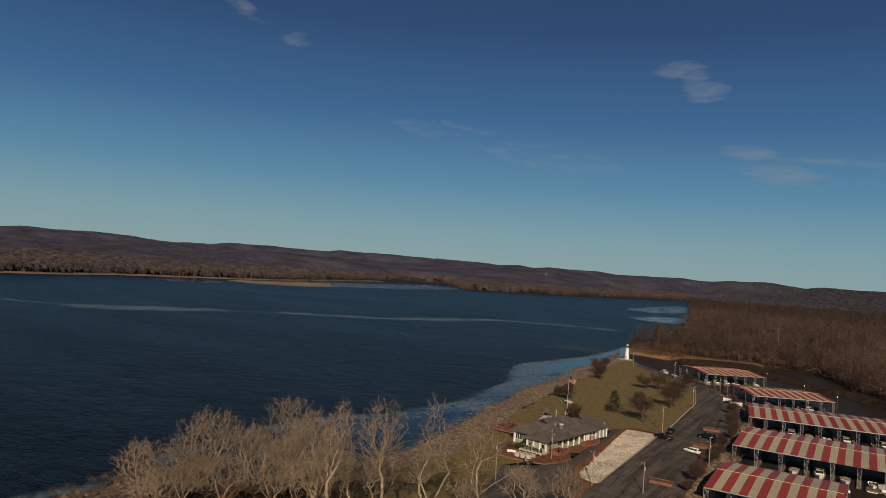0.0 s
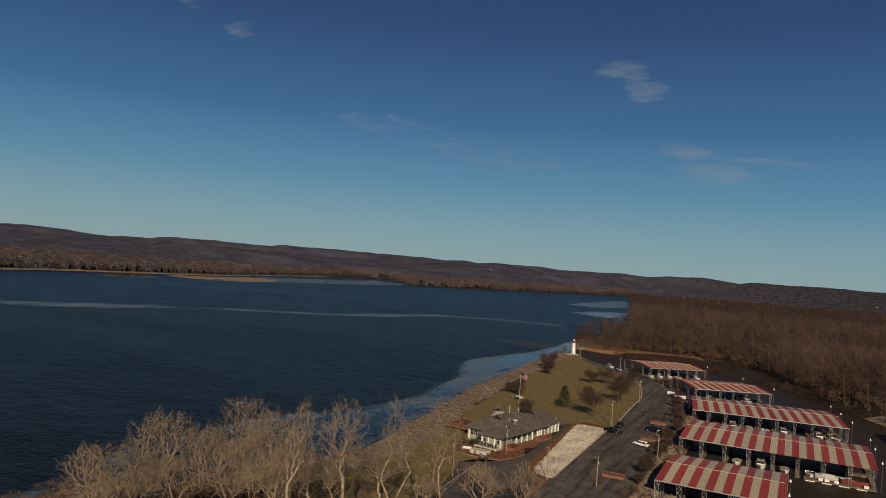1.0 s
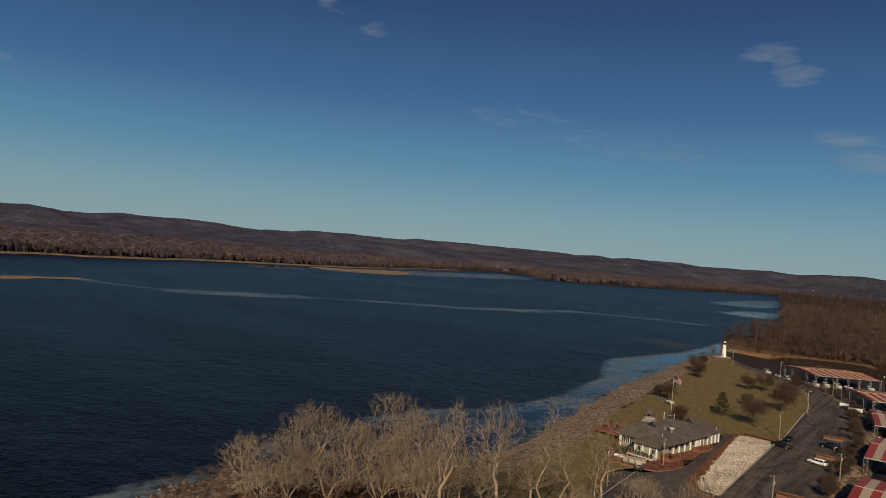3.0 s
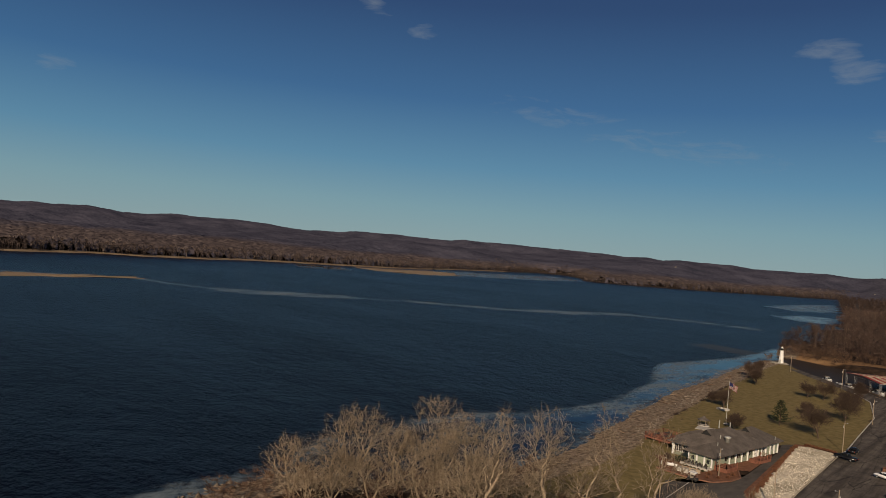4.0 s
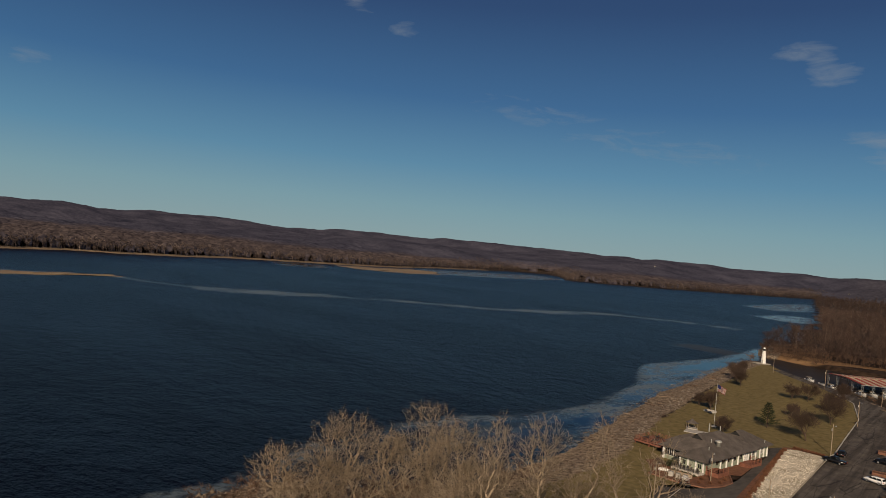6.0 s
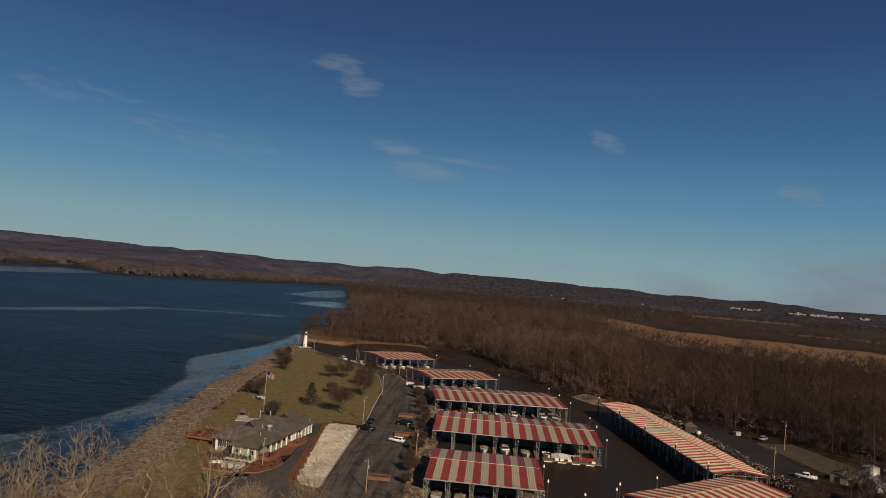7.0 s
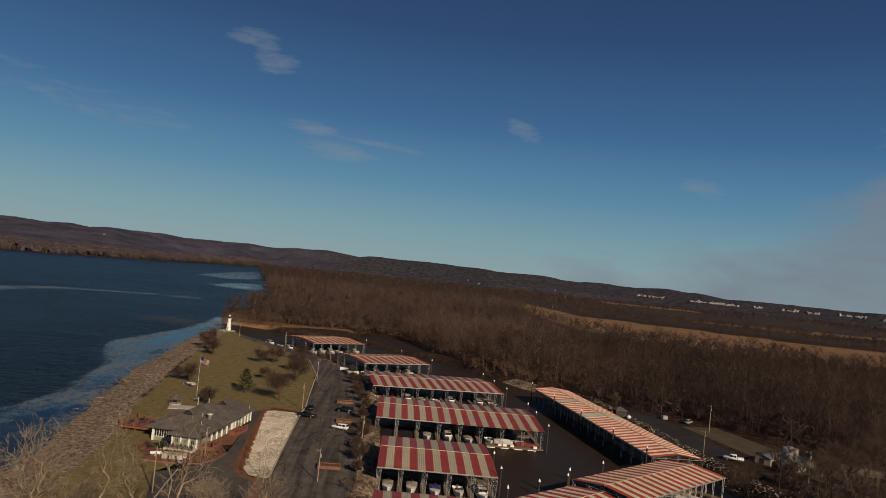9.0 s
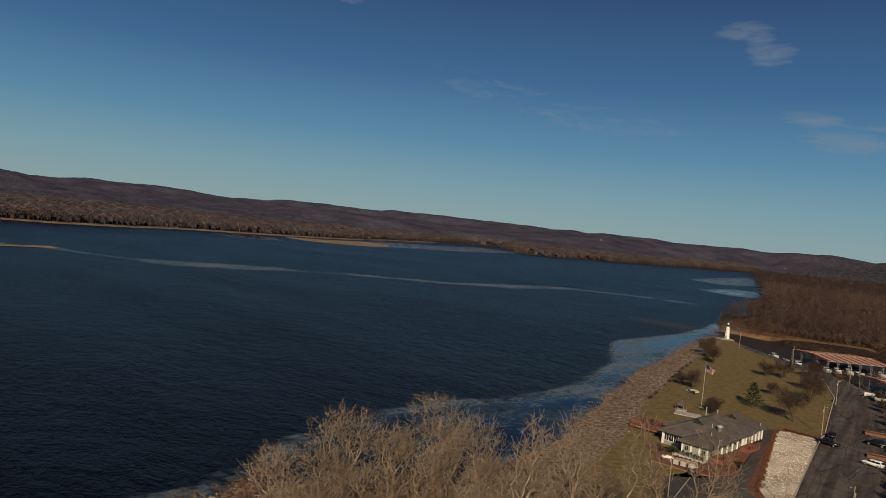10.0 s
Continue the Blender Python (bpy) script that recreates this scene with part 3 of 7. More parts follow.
ground = sheet("ground", XS, YS, ground_height, land_material(), (
    ("lawn", near_poly([LAWN], 2.0)), ("shore", shore_mark), ("field", near_poly(FIELDS, 6.0)),
    ("hills", lambda x, y, z: step(1000, 1400, np.hypot(x, y)))))
tagged(ground, "winter ground with brown grass and leaf litter, reaching wooded hills", "ground", kind="structure")


def water_material():
    m = bpy.data.materials.new("river_water")
    m.use_nodes = True
    n, l = m.node_tree.nodes, m.node_tree.links
    b = n["Principled BSDF"]
    tc = n.new("ShaderNodeTexCoord")
    def noise_at(scale, detail, stretch, rot=0.0, rough=0.5):
        mp = n.new("ShaderNodeMapping")
        mp.inputs["Scale"].default_value = stretch
        mp.inputs["Rotation"].default_value = (0, 0, rot)
        l.new(tc.outputs["Object"], mp.inputs[0])
        t = n.new("ShaderNodeTexNoise")
        t.inputs["Scale"].default_value, t.inputs["Detail"].default_value, t.inputs["Roughness"].default_value = scale, detail, rough
        l.new(mp.outputs[0], t.inputs["Vector"])
        return t.outputs[0]
    def attr(key):
        a = n.new("ShaderNodeAttribute")
        a.attribute_name = key
        return a.outputs["Fac"]
    def mth(op, a, c):
        k = n.new("ShaderNodeMath")
        k.operation = op
        for i, v in enumerate((a, c)):
            if isinstance(v, (int, float)):
                k.inputs[i].default_value = v
            else:
                l.new(v, k.inputs[i])
        return k.outputs[0]
    def ranged(v, lo, hi, a=0.0, c=1.0):
        r = n.new("ShaderNodeMapRange")
        l.new(v, r.inputs[0])
        for i, q in enumerate((lo, hi, a, c), 1):
            r.inputs[i].default_value = q
        return r.outputs[0]
    broad = mth("MULTIPLY", mth("SUBTRACT", noise_at(0.05, 9.0, (1.6, 0.5, 1), 0.35, 0.75), 0.5), 4.2)
    grain = mth("MULTIPLY", mth("SUBTRACT", noise_at(0.35, 8.0, (1.2, 0.7, 1), 0.35, 0.85), 0.5), 5.0)
    ice = ranged(mth("MULTIPLY", attr("ice"), mth("ADD", 1.0, mth("ADD", broad, grain))), 0.42, 1.25)
    calm = ranged(mth("MULTIPLY", attr("calm"), mth("ADD", 1.0, mth("MULTIPLY", mth("SUBTRACT", noise_at(0.04, 8.0, (1.4, 0.5, 1), 0.35, 0.65), 0.5), 2.4))), 0.4, 0.8)
    col = n.new("ShaderNodeMix")
    col.data_type = "RGBA"
    l.new(mth("MULTIPLY", ice, 0.75), col.inputs["Factor"])
    col.inputs["A"].default_value, col.inputs["B"].default_value = (0.0028, 0.0024, 0.0056, 1), (0.20, 0.25, 0.275, 1)
    # brown of still water: murk, plus the woods' reflection put into base colour
    murk_reflection = n.new("ShaderNodeMix")
    murk_reflection.data_type = "RGBA"
    l.new(attr("still"), murk_reflection.inputs["Factor"])
    l.new(col.outputs["Result"], murk_reflection.inputs["A"])
    murk_reflection.inputs["B"].default_value = (0.034, 0.026, 0.020, 1)
    l.new(murk_reflection.outputs["Result"], b.inputs["Base Color"])
    b.inputs["IOR"].default_value = 1.33
    b.inputs["Specular Tint"].default_value = (0.72, 0.78, 1.0, 1)
    gust = ranged(noise_at(0.006, 4.0, (1, 2.2, 1), 0.5), 0.32, 0.68, 0.5, 1.35)
    rough = mth("MAXIMUM", mth("MULTIPLY", mth("SUBTRACT", 1.0, calm), 0.30), mth("MULTIPLY", ice, 0.55))
    l.new(mth("MAXIMUM", rough, 0.06), b.inputs["Roughness"])
    still = attr("still")
    l.new(mth("MULTIPLY", mth("MULTIPLY", gust, mth("ADD", mth("ADD", 0.095, mth("MULTIPLY", attr("still"), -0.075)), mth("MULTIPLY", calm, 0.08))), mth("SUBTRACT", 1.0, mth("MULTIPLY", still, 0.35))), b.inputs["Specular IOR Level"])
    waves = mth("ADD", mth("MULTIPLY", noise_at(0.55, 4.0, (0.75, 1.1, 1), 0.75, 0.7), 0.75), mth("ADD", mth("MULTIPLY", noise_at(0.15, 4.0, (0.7, 1.1, 1), 0.5, 0.65), 1.5), mth("MULTIPLY", noise_at(0.045, 3.0, (0.6, 1.1, 1), 0.6), 1.6)))
    bp = n.new("ShaderNodeBump")
    bp.inputs["Distance"].default_value = 0.95
    l.new(mth("MULTIPLY", mth("SUBTRACT", 1.0, mth("MAXIMUM", calm, mth("MAXIMUM", ice, mth("MULTIPLY", attr("still"), 0.95)))), 0.85), bp.inputs["Strength"])
    l.new(waves, bp.inputs["Height"])
    l.new(bp.outputs[0], b.inputs["Normal"])
    return m


def polyline_distance(x, y, pts):
    d2 = np.full(x.shape, 1e18)
    for (x0, y0), (x1, y1) in zip(pts, pts[1:]):
        ex, ey = x1 - x0, y1 - y0
        t = np.clip(((x - x0) * ex + (y - y0) * ey) / (ex * ex + ey * ey), 0, 1)
        d2 = np.minimum(d2, (x - x0 - t * ex) ** 2 + (y - y0 - t * ey) ** 2)
    return np.sqrt(d2)


ICE_EDGE = [(-128, 40), (-132, 60), (-137, 76), (-147, 90), (-149, 106), (-155, 124), (-158, 146), (-151, 166), (-151, 182), (-153, 208), (-162, 237), (-176, 273), (-193, 297), (-209, 327), (-210, 362), (-213, 413), (-223, 460), (-240, 530)]
FOAM = [[(-690, 60), (-654, 191), (-585, 225), (-557, 285), (-530, 340), (-512, 395)], [(-512, 395), (-465, 460), (-439, 525), (-443, 610), (-388, 654), (-332, 673)], [(-572, 240), (-545, 339)], [(-452, 500), (-440, 600)]]
FLOES = [[(-625, 1286), (-713, 1648), (-764, 1983), (-528, 1384), (-527, 1226), (-562, 1241)], [(-460, 973), (-475, 1108), (-425, 1122), (-356, 934), (-397, 914)],
         [(-1100, 880), (-1340, 1080), (-1400, 1412), (-1510, 1720), (-1250, 1560), (-1180, 1400), (-1110, 1130)], [(-581, 235), (-574, 275), (-561, 305), (-520, 331), (-525, 286), (-546, 222)]]


SHELF = ICE_EDGE + [(-205, 535), (-196, 440), (-180, 370), (-165, 318), (-150, 264), (-137, 228), (-130, 205), (-118, 172), (-105, 137), (-103, 108), (-105, 90), (-118, 70), (-114, 40)]


def ice_mark(x, y, z):
    inner = inside_distance(x, y, SHELF)
    wide = np.interp(y, [60, 150, 200, 260, 300, 360, 420], [7, 9, 14, 20, 24, 12, 7])
    a = 0.78 * step(-2.5, 1.5, inner) * step(wide + 7, wide - 5, inner)
    a = np.maximum(a, 0.42 * step(-1, 3, inner) * (y < 560))
    for f, w, k in zip(FOAM, (11, 22, 22, 26), (0.9, 1.0, 1.0, 1.0)):
        a = np.maximum(a, k * step(w, 1, polyline_distance(x, y, f)))
    for f, soft in zip(FLOES, (40, 30, 40, 8)):
        a = np.maximum(a, (0.9 if soft < 10 else 0.62) * step(-soft, soft, inside_distance(x, y, f)))
    d = inside_distance(x, y, MAINLAND)
    a = np.maximum(a, 0.75 * step(-5, 0, d) * (d < 3) * (y < 480) * (x < -90))
    return a * (1 - still_mark(x, y, z))


def calm_mark(x, y, z):
    a = 0.9 * step(-4, 6, inside_distance(x, y, SHELF)) * np.interp(y, [60, 150, 260], [0.5, 0.7, 0.95])
    for f in FLOES[:3] + [[(-1204, 626), (-1045, 560), (-1060, 680), (-1195, 744)]]:
        a = np.maximum(a, 0.78 * step(-25, 25, inside_distance(x, y, f)))
    return a


def still_mark(x, y, z):
    return np.max([step(-4, 4, inside_distance(x, y, p)) for p in (BASIN, CREEK, POND)], axis=0)


WX = lines((-4700, -1500, 200), (-1500, -700, 25), (-700, -330, 10), (-330, 60, 4), (60, 500, 20), (500, 4700, 300))
WY = lines((-1200, 0, 100), (0, 560, 4), (560, 1300, 12), (1300, 2000, 50), (2000, 4700, 150))
water = sheet("water", WX, WY, lambda x, y: 0 * x, water_material(), (("ice", ice_mark), ("calm", calm_mark), ("still", still_mark)))
tagged(water, "wide dark blue river with thin drifting ice along its shore", "water", kind="structure")


def patch(name, poly, material, label, lift=0.03, cell=4.0, category="road"):
    """A thin surface laid on the ground inside a polygon."""
    bm = bmesh.new()
    vs = [bm.verts.new((x, y, 0)) for x, y in poly]
    f = bm.faces.new(vs)
    bmesh.ops.triangulate(bm, faces=[f])
    xs, ys = [p[0] for p in poly], [p[1] for p in poly]
    for axis, lo, hi in ((0, min(xs), max(xs)), (1, min(ys), max(ys))):
        k = lo + cell
        while k < hi:
            co, no = [0, 0, 0], [0, 0, 0]
            co[axis], no[axis] = k, 1
            bmesh.ops.bisect_plane(bm, geom=bm.verts[:] + bm.edges[:] + bm.faces[:], plane_co=co, plane_no=no)
            k += cell
    px = np.array([v.co.x for v in bm.verts])
    py = np.array([v.co.y for v in bm.verts])
    for v, z in zip(bm.verts, ground_height(px, py)):
        v.co.z = max(z, 0.3) + lift
    bm.normal_update()
    for f in bm.faces:
        if f.normal.z < 0:
            f.normal_flip()
    ob = part(name, bm, material)
    return tagged(ob, label, category, kind="structure")


ROAD = [(-38, 95), (-43.8, 153), (-55, 204), (-61, 240), (-69.5, 283), (-84, 310), (-99, 335), (-118, 354), (-140, 370), (-158, 384), (-164, 391), (-168, 386), (-150, 368),
        (-128, 349), (-106, 323), (-91.5, 285), (-75.5, 218.5), (-75, 211), (-62, 147), (-52, 95)]
patch("road", ROAD, M_ROAD, "worn grey asphalt road and parking along the harbour", 0.05)
DRIVE = [(-52.3, 95), (-62, 143), (-66, 147), (-70, 158), (-80, 205), (-86, 211), (-88, 206), (-84, 195), (-77.5, 166), (-76, 156), (-79.5, 147), (-84, 142), (-70, 112), (-64, 95)]
patch("driveway", DRIVE, M_ASPHALT, "dark asphalt drive beside the clubhouse", 0.06)
GRAVEL = [(-62, 147), (-61.5, 149), (-75, 210.5), (-77, 212), (-83, 211.5), (-85, 209), (-70, 154), (-66, 148)]
patch("gravel_bed", GRAVEL, M_GRAVEL, "pale gravel bed between drive and road", 0.12)
EASTLOT = [(24, 285), (30, 290), (42, 280), (52, 256), (56, 230), (54, 222), (48, 214), (44, 216), (37, 240)]
patch("parking_lot", EASTLOT, M_LOT, "dark wet asphalt lot by the eastern dock", 0.05)
patch("yard", LAWN_EAST, M_YARD, "thin brown winter grass of the eastern yard", 0.03, category="yard")
EASTROAD = [(76, 232), (82, 233), (104, 226), (130, 214), (130, 207), (103, 216), (80, 222), (72, 224)]
patch("gravel_road", EASTROAD, M_DIRT, "brown dirt road behind the sheds", 0.07)


# ---- bare trees ----
def grow(rng, height, lens, kids, trunk_r, spread=0.75, lift=0.35, first=0.5, twig=0.012, sides=(7, 5, 4, 3, 3, 3), bend=0.18):
    """Branches of a leafless tree as tapered bars: rows of start, end, radii, sides. lens: each order's length as a share of the height."""
    out = []
    levels = len(lens)

    def branch(p, d, length, r, lev):
        segs = 4 if lev == 1 else 3 if lev < 3 else 2 if lev < levels - 1 else 1
        pts, rad = [p], [r]
        for k in range(segs):
            d = (d + Vector((rng.uniform(-1, 1), rng.uniform(-1, 1), rng.uniform(-0.2, 1) * lift)) * bend).normalized()
            p = p + d * (length / segs)
            pts.append(p)
            rad.append(max(r * (1 - (0.35 if lev == 0 else 0.8) * (k + 1) / segs), twig * 0.5))
        for a, b, ra, rb in zip(pts, pts[1:], rad, rad[1:]):
            out.append((a, b, ra, rb, sides[min(lev, len(sides) - 1)]))
        if lev + 1 >= levels:
            return
        n = kids[lev]
        turn = rng.uniform(0, 6.28)
        lo = first if lev == 0 else 0.18
        for i in range(n):
            f = lo + (1 - lo) * (i + rng.uniform(0.2, 0.95)) / n
            s = min(int(f * segs), segs - 1)
            q = pts[s].lerp(pts[s + 1], f * segs - s)
            dd = (pts[s + 1] - pts[s]).normalized()
            u = dd.orthogonal().normalized()
            v = dd.cross(u)
            t = turn + i * 2.4 + rng.uniform(-0.5, 0.5)
            w = spread * rng.uniform(0.6, 1.3)
            nd = (dd + (u * math.cos(t) + v * math.sin(t)) * w + Vector((0, 0, lift * rng.uniform(0.1, 0.8)))).normalized()
            ll = height * lens[lev + 1] * rng.uniform(0.65, 1.2) * (1.1 - 0.35 * f if lev else 1.0)
            branch(q, nd, ll, max(rad[s] * (0.62 if lev == 0 else 0.5), twig), lev + 1)

    branch(Vector((0, 0, -0.3)), Vector((rng.uniform(-0.08, 0.08), rng.uniform(-0.08, 0.08), 1)).normalized(), height * lens[0], trunk_r, 0)
    return out


def bars_to_arrays(rows):
    verts, tris = [], []
    for a, b, ra, rb, sides in rows:
        d = b - a
        if d.length < 1e-5:
            continue
        d.normalize()
        u = d.orthogonal().normalized()
        v = d.cross(u)
        k = len(verts)
        for p, r in ((a, ra), (b, rb)):
            for i in range(sides):
                t = 2 * math.pi * i / sides
                verts.append(p + (u * math.cos(t) + v * math.sin(t)) * r)
        for i in range(sides):
            j = (i + 1) % sides
            tris.append((k + i, k + j, k + sides + j))
            tris.append((k + i, k + sides + j, k + sides + i))
    return np.array([tuple(v) for v in verts], np.float32), np.array(tris, np.int32)


def tree_thing(name, at, rows, material, label, group=""):
    """Trunk and thick limbs in one part, the fine crown in another."""
    x, y = at
    e = thing(name, pose(x, y, gz(x, y)), label, "tree", group)
    thick = [r for r in rows if r[4] >= 5]
    fine = [r for r in rows if r[4] < 5]
    for nm, rr in (("trunk", thick), ("crown", fine)):
        if rr:
            v, t = bars_to_arrays(rr)
            ob = new(nm, tri_mesh(nm, v, t, material))
            ob.parent = e
    return e


def blade_tree(rng, height, width, n, trunk_r, thick):
    """A light tree for the woods: a trunk, limbs and many flat twigs."""
    verts, tris = [], []

    def prism(a, b, ra, rb):
        d = (b - a).normalized()
        u = d.orthogonal().normalized()
        v = d.cross(u)
        k = len(verts)
        for p, r in ((a, ra), (b, rb)):
            for i in range(3):
                t = 2.0944 * i
                verts.append(p + (u * math.cos(t) + v * math.sin(t)) * r)
        for i in range(3):
            j = (i + 1) % 3
            tris.extend(((k + i, k + j, k + 3 + j), (k + i, k + 3 + j, k + 3 + i)))

    top = Vector((rng.uniform(-1, 1), rng.uniform(-1, 1), height * 0.86))
    prism(Vector((0, 0, -0.5)), top, trunk_r, trunk_r * 0.25)
    limbs = []
    for i in range(max(4, n // 16)):
        f = rng.uniform(0.22, 0.95)
        a = top * f
        t = rng.uniform(0, 6.28)
        ll = width * rng.uniform(0.55, 1.0) * (1.15 - 0.6 * abs(f - 0.5))
        b = a + Vector((math.cos(t) * ll, math.sin(t) * ll, ll * rng.uniform(0.5, 1.3)))
        b.z = min(b.z, height * rng.uniform(0.85, 1.0))
        prism(a, b, trunk_r * 0.4, trunk_r * 0.1)
        limbs.append((a, b))
    for i in range(n):
        a, b = limbs[rng.randrange(len(limbs))]
        p = a.lerp(b, rng.uniform(0.25, 1.0))
        t = rng.uniform(0, 6.28)
        ll = width * rng.uniform(0.2, 0.55)
        q = p + Vector((math.cos(t) * ll, math.sin(t) * ll, ll * rng.uniform(0.2, 1.6)))
        q.z = min(q.z, height * 1.04)
        s = (q - p).cross(Vector((rng.uniform(-1, 1), rng.uniform(-1, 1), rng.uniform(-1, 1)))).normalized() * thick
        k = len(verts)
        verts.extend((p - s, p + s, q))
        tris.append((k, k + 1, k + 2))
    return np.array([tuple(v) for v in verts], np.float32), np.array(tris, np.int32)


def scatter(name, spots, kinds, material, label, category, seed, sizes=(0.8, 1.2), sink=0.0):
    """Many copies of light models joined in one object that nobody could count."""
    rs = np.random.RandomState(seed)
    vs, ts, base = [], [], 0
    z = ground_height(spots[:, 0], spots[:, 1])
    pick = rs.randint(0, len(kinds), len(spots))
    for (x, y), h, k in zip(spots, z, pick):
        v, t = kinds[k]
        a, s = rs.rand() * 6.283, rs.uniform(*sizes)
        c, q = math.cos(a) * s, math.sin(a) * s
        w = np.empty_like(v)
        w[:, 0], w[:, 1], w[:, 2] = v[:, 0] * c - v[:, 1] * q + x, v[:, 0] * q + v[:, 1] * c + y, v[:, 2] * s * rs.uniform(0.85, 1.15) + h - sink
        vs.append(w)
        ts.append(t + base)
        base += len(v)
    ob = new(name, tri_mesh(name, np.concatenate(vs), np.concatenate(ts), material))
    return tagged(ob, label, category, kind="stuff")


def fill(n, x0, x1, y0, y1, keep, seed):
    rs = np.random.RandomState(seed)
    p = np.stack([rs.uniform(x0, x1, n), rs.uniform(y0, y1, n)], 1)
    return p[keep(p[:, 0], p[:, 1], rs)]


def dry(x, y):
    return (inside_distance(x, y, MAINLAND) > 2) & (inside_distance(x, y, BASIN) < -1) & (inside_distance(x, y, CREEK) < -1) & (inside_distance(x, y, POND) < -7)


def open_ground(x, y, gap=4):
    out = np.zeros(x.shape, bool)
    for p in FIELDS + [LAWN, LAWN_EAST, EASTLOT, EASTROAD, ROAD]:
        out |= inside_distance(x, y, p) > -gap
    for k in (1.03, 1.06, 1.10, 1.14, 1.18):
        out |= inside_distance(x * k, y * k, POND) > -2          # open shore before the pond
    return out


rng = random.Random(11)
WOODS_NEAR = [blade_tree(rng, rng.uniform(15, 21), rng.uniform(4.0, 6.0), 230, 0.17, 0.042) for _ in range(7)]
WOODS_MID = [blade_tree(rng, rng.uniform(14, 19), rng.uniform(4.5, 6.5), 110, 0.20, 0.10) for _ in range(6)]
WOODS_FAR = [blade_tree(rng, rng.uniform(14, 19), rng.uniform(4, 7), 30, 0.45, 0.42) for _ in range(6)]
BUSHES = [blade_tree(rng, rng.uniform(2.5, 4.5), rng.uniform(1.8, 2.6), 70, 0.05, 0.05) for _ in range(5)]


def behind_harbour(x, y):
    """The wooded side: north and east of the harbour."""
    edge = np.interp(x, [-245, -215, -170, -110, -60, -20, 12, 30, 60, 80, 130, 200], [500, 492, 492, 505, 432, 356, 328, 298, 276, 246, 240, 225])
    return y > edge


spots = fill(5200, -260, 330, 225, 640, lambda x, y, r: dry(x, y) & behind_harbour(x, y) & ~open_ground(x, y) & (np.hypot(x, y) < 560), 1)
pale = spots[:, 0] + 30 * np.sin(spots[:, 1] * 0.05) < 5
scatter("woods", spots[pale], WOODS_NEAR, M_TANWOODS, "tan leafless woods behind the harbour mouth", "woods", 1, (0.65, 1.15))
scatter("woods", spots[~pale], WOODS_NEAR, M_FOREST, "dense dark leafless woods behind the eastern dock", "woods", 7, (0.65, 1.15))
spots = fill(8000, -520, 900, 380, 1350, lambda x, y, r: dry(x, y) & behind_harbour(x, y) & ~open_ground(x, y) & (np.hypot(x, y) >= 555) & (np.hypot(x, y) < 1350), 2)
pale = spots[:, 0] + 60 * np.sin(spots[:, 1] * 0.02) < 60
scatter("woods", spots[pale], WOODS_MID, M_TANWOODS, "tan leafless bottomland woods farther along the river", "woods", 2, (0.6, 1.0))
scatter("woods", spots[~pale], WOODS_MID, M_FOREST, "dark leafless bottomland woods before the fields", "woods", 9, (0.6, 1.0))
spots = fill(10500, -1100, 2400, 1000, 3000, lambda x, y, r: dry(x, y) & ~open_ground(x, y) & (np.hypot(x, y) >= 1340) & ((lumps(x, y, 260, 2) > -0.1) | (x < 200)) & (ground_height(x, y) < 14), 3)
scatter("woods", spots, WOODS_FAR, M_FOREST, "distant leafless woods in broken belts", "woods", 3, (0.8, 1.1))
spots = fill(60000, -2200, -980, 60, 3300, lambda x, y, r: (lambda d: (d > 3) & (d < 110) & (r.rand(len(x)) < np.exp(-np.maximum(d - 25, 0) / 60)))(inside_distance(x, y, FARBANK)) & (ground_height(x, y) < 22), 4)
scatter("far_shore_woods", spots, WOODS_FAR, M_FARWOODS, "pale leafless trees lining the far river bank", "woods", 4, (0.75, 1.15))


def canopy():
    """The tops of the woods over the hills and the far floodplain: one uneven sheet, ragged where it ends."""
    az = np.radians(np.arange(-33, 92, 0.22))
    rr = np.concatenate([np.arange(1100, 2200, 14), np.arange(2200, 3300, 19), np.arange(3300, 3720, 14)])
    a, r = np.meshgrid(az, rr)
    rs = np.random.RandomState(12)
    shape = a.shape
    a = (a + rs.uniform(-0.0012, 0.0012, shape)).ravel()
    r = (r + rs.uniform(-5, 5, shape)).ravel()
    x, y = -np.sin(a) * r, np.cos(a) * r
    g = ground_height(x, y)
    far = inside_distance(x, y, FARBANK)
    thick = np.maximum(step(16, 34, far), step(4, 11, g) * step(2350, 2550, r))
    top = g - 1.5 + thick * (CANOPY + 1.5 + 3.5 * lumps(x, y, 60, 2) + rs.uniform(-3.2, 3.2, len(x)) * (0.55 + 0.5 * (g < 12) - 0.2 * (r > 2500)))
    ok = (thick > 0) & (g > 0.5)
    n, m = shape[1], shape[0]
    k = (np.arange(m - 1)[:, None] * n + np.arange(n - 1)[None, :]).ravel()
    k = k[ok[k] & ok[k + 1] & ok[k + n] & ok[k + n + 1]]
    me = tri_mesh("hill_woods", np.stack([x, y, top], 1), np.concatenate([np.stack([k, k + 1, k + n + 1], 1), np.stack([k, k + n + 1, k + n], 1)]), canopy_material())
    at = me.attributes.new("low", "FLOAT", "POINT")
    at.data.foreach_set("value", (step(22, 6, g + 6 * lumps(x, y, 200, 2)) * step(0, 60, far)).astype(np.float32))
    # eastern hills, where a darker tone stands in for haze and shade
    at = me.attributes.new("east_haze", "FLOAT", "POINT")
    at.data.foreach_set("value", step(24, 12, np.degrees(a) + 3 * lumps(x, y, 300, 2)).astype(np.float32))
    return tagged(new("hill_woods", me), "leafless woods covering the hills and far floodplain, tinted blue-grey for haze", "woods", kind="stuff")


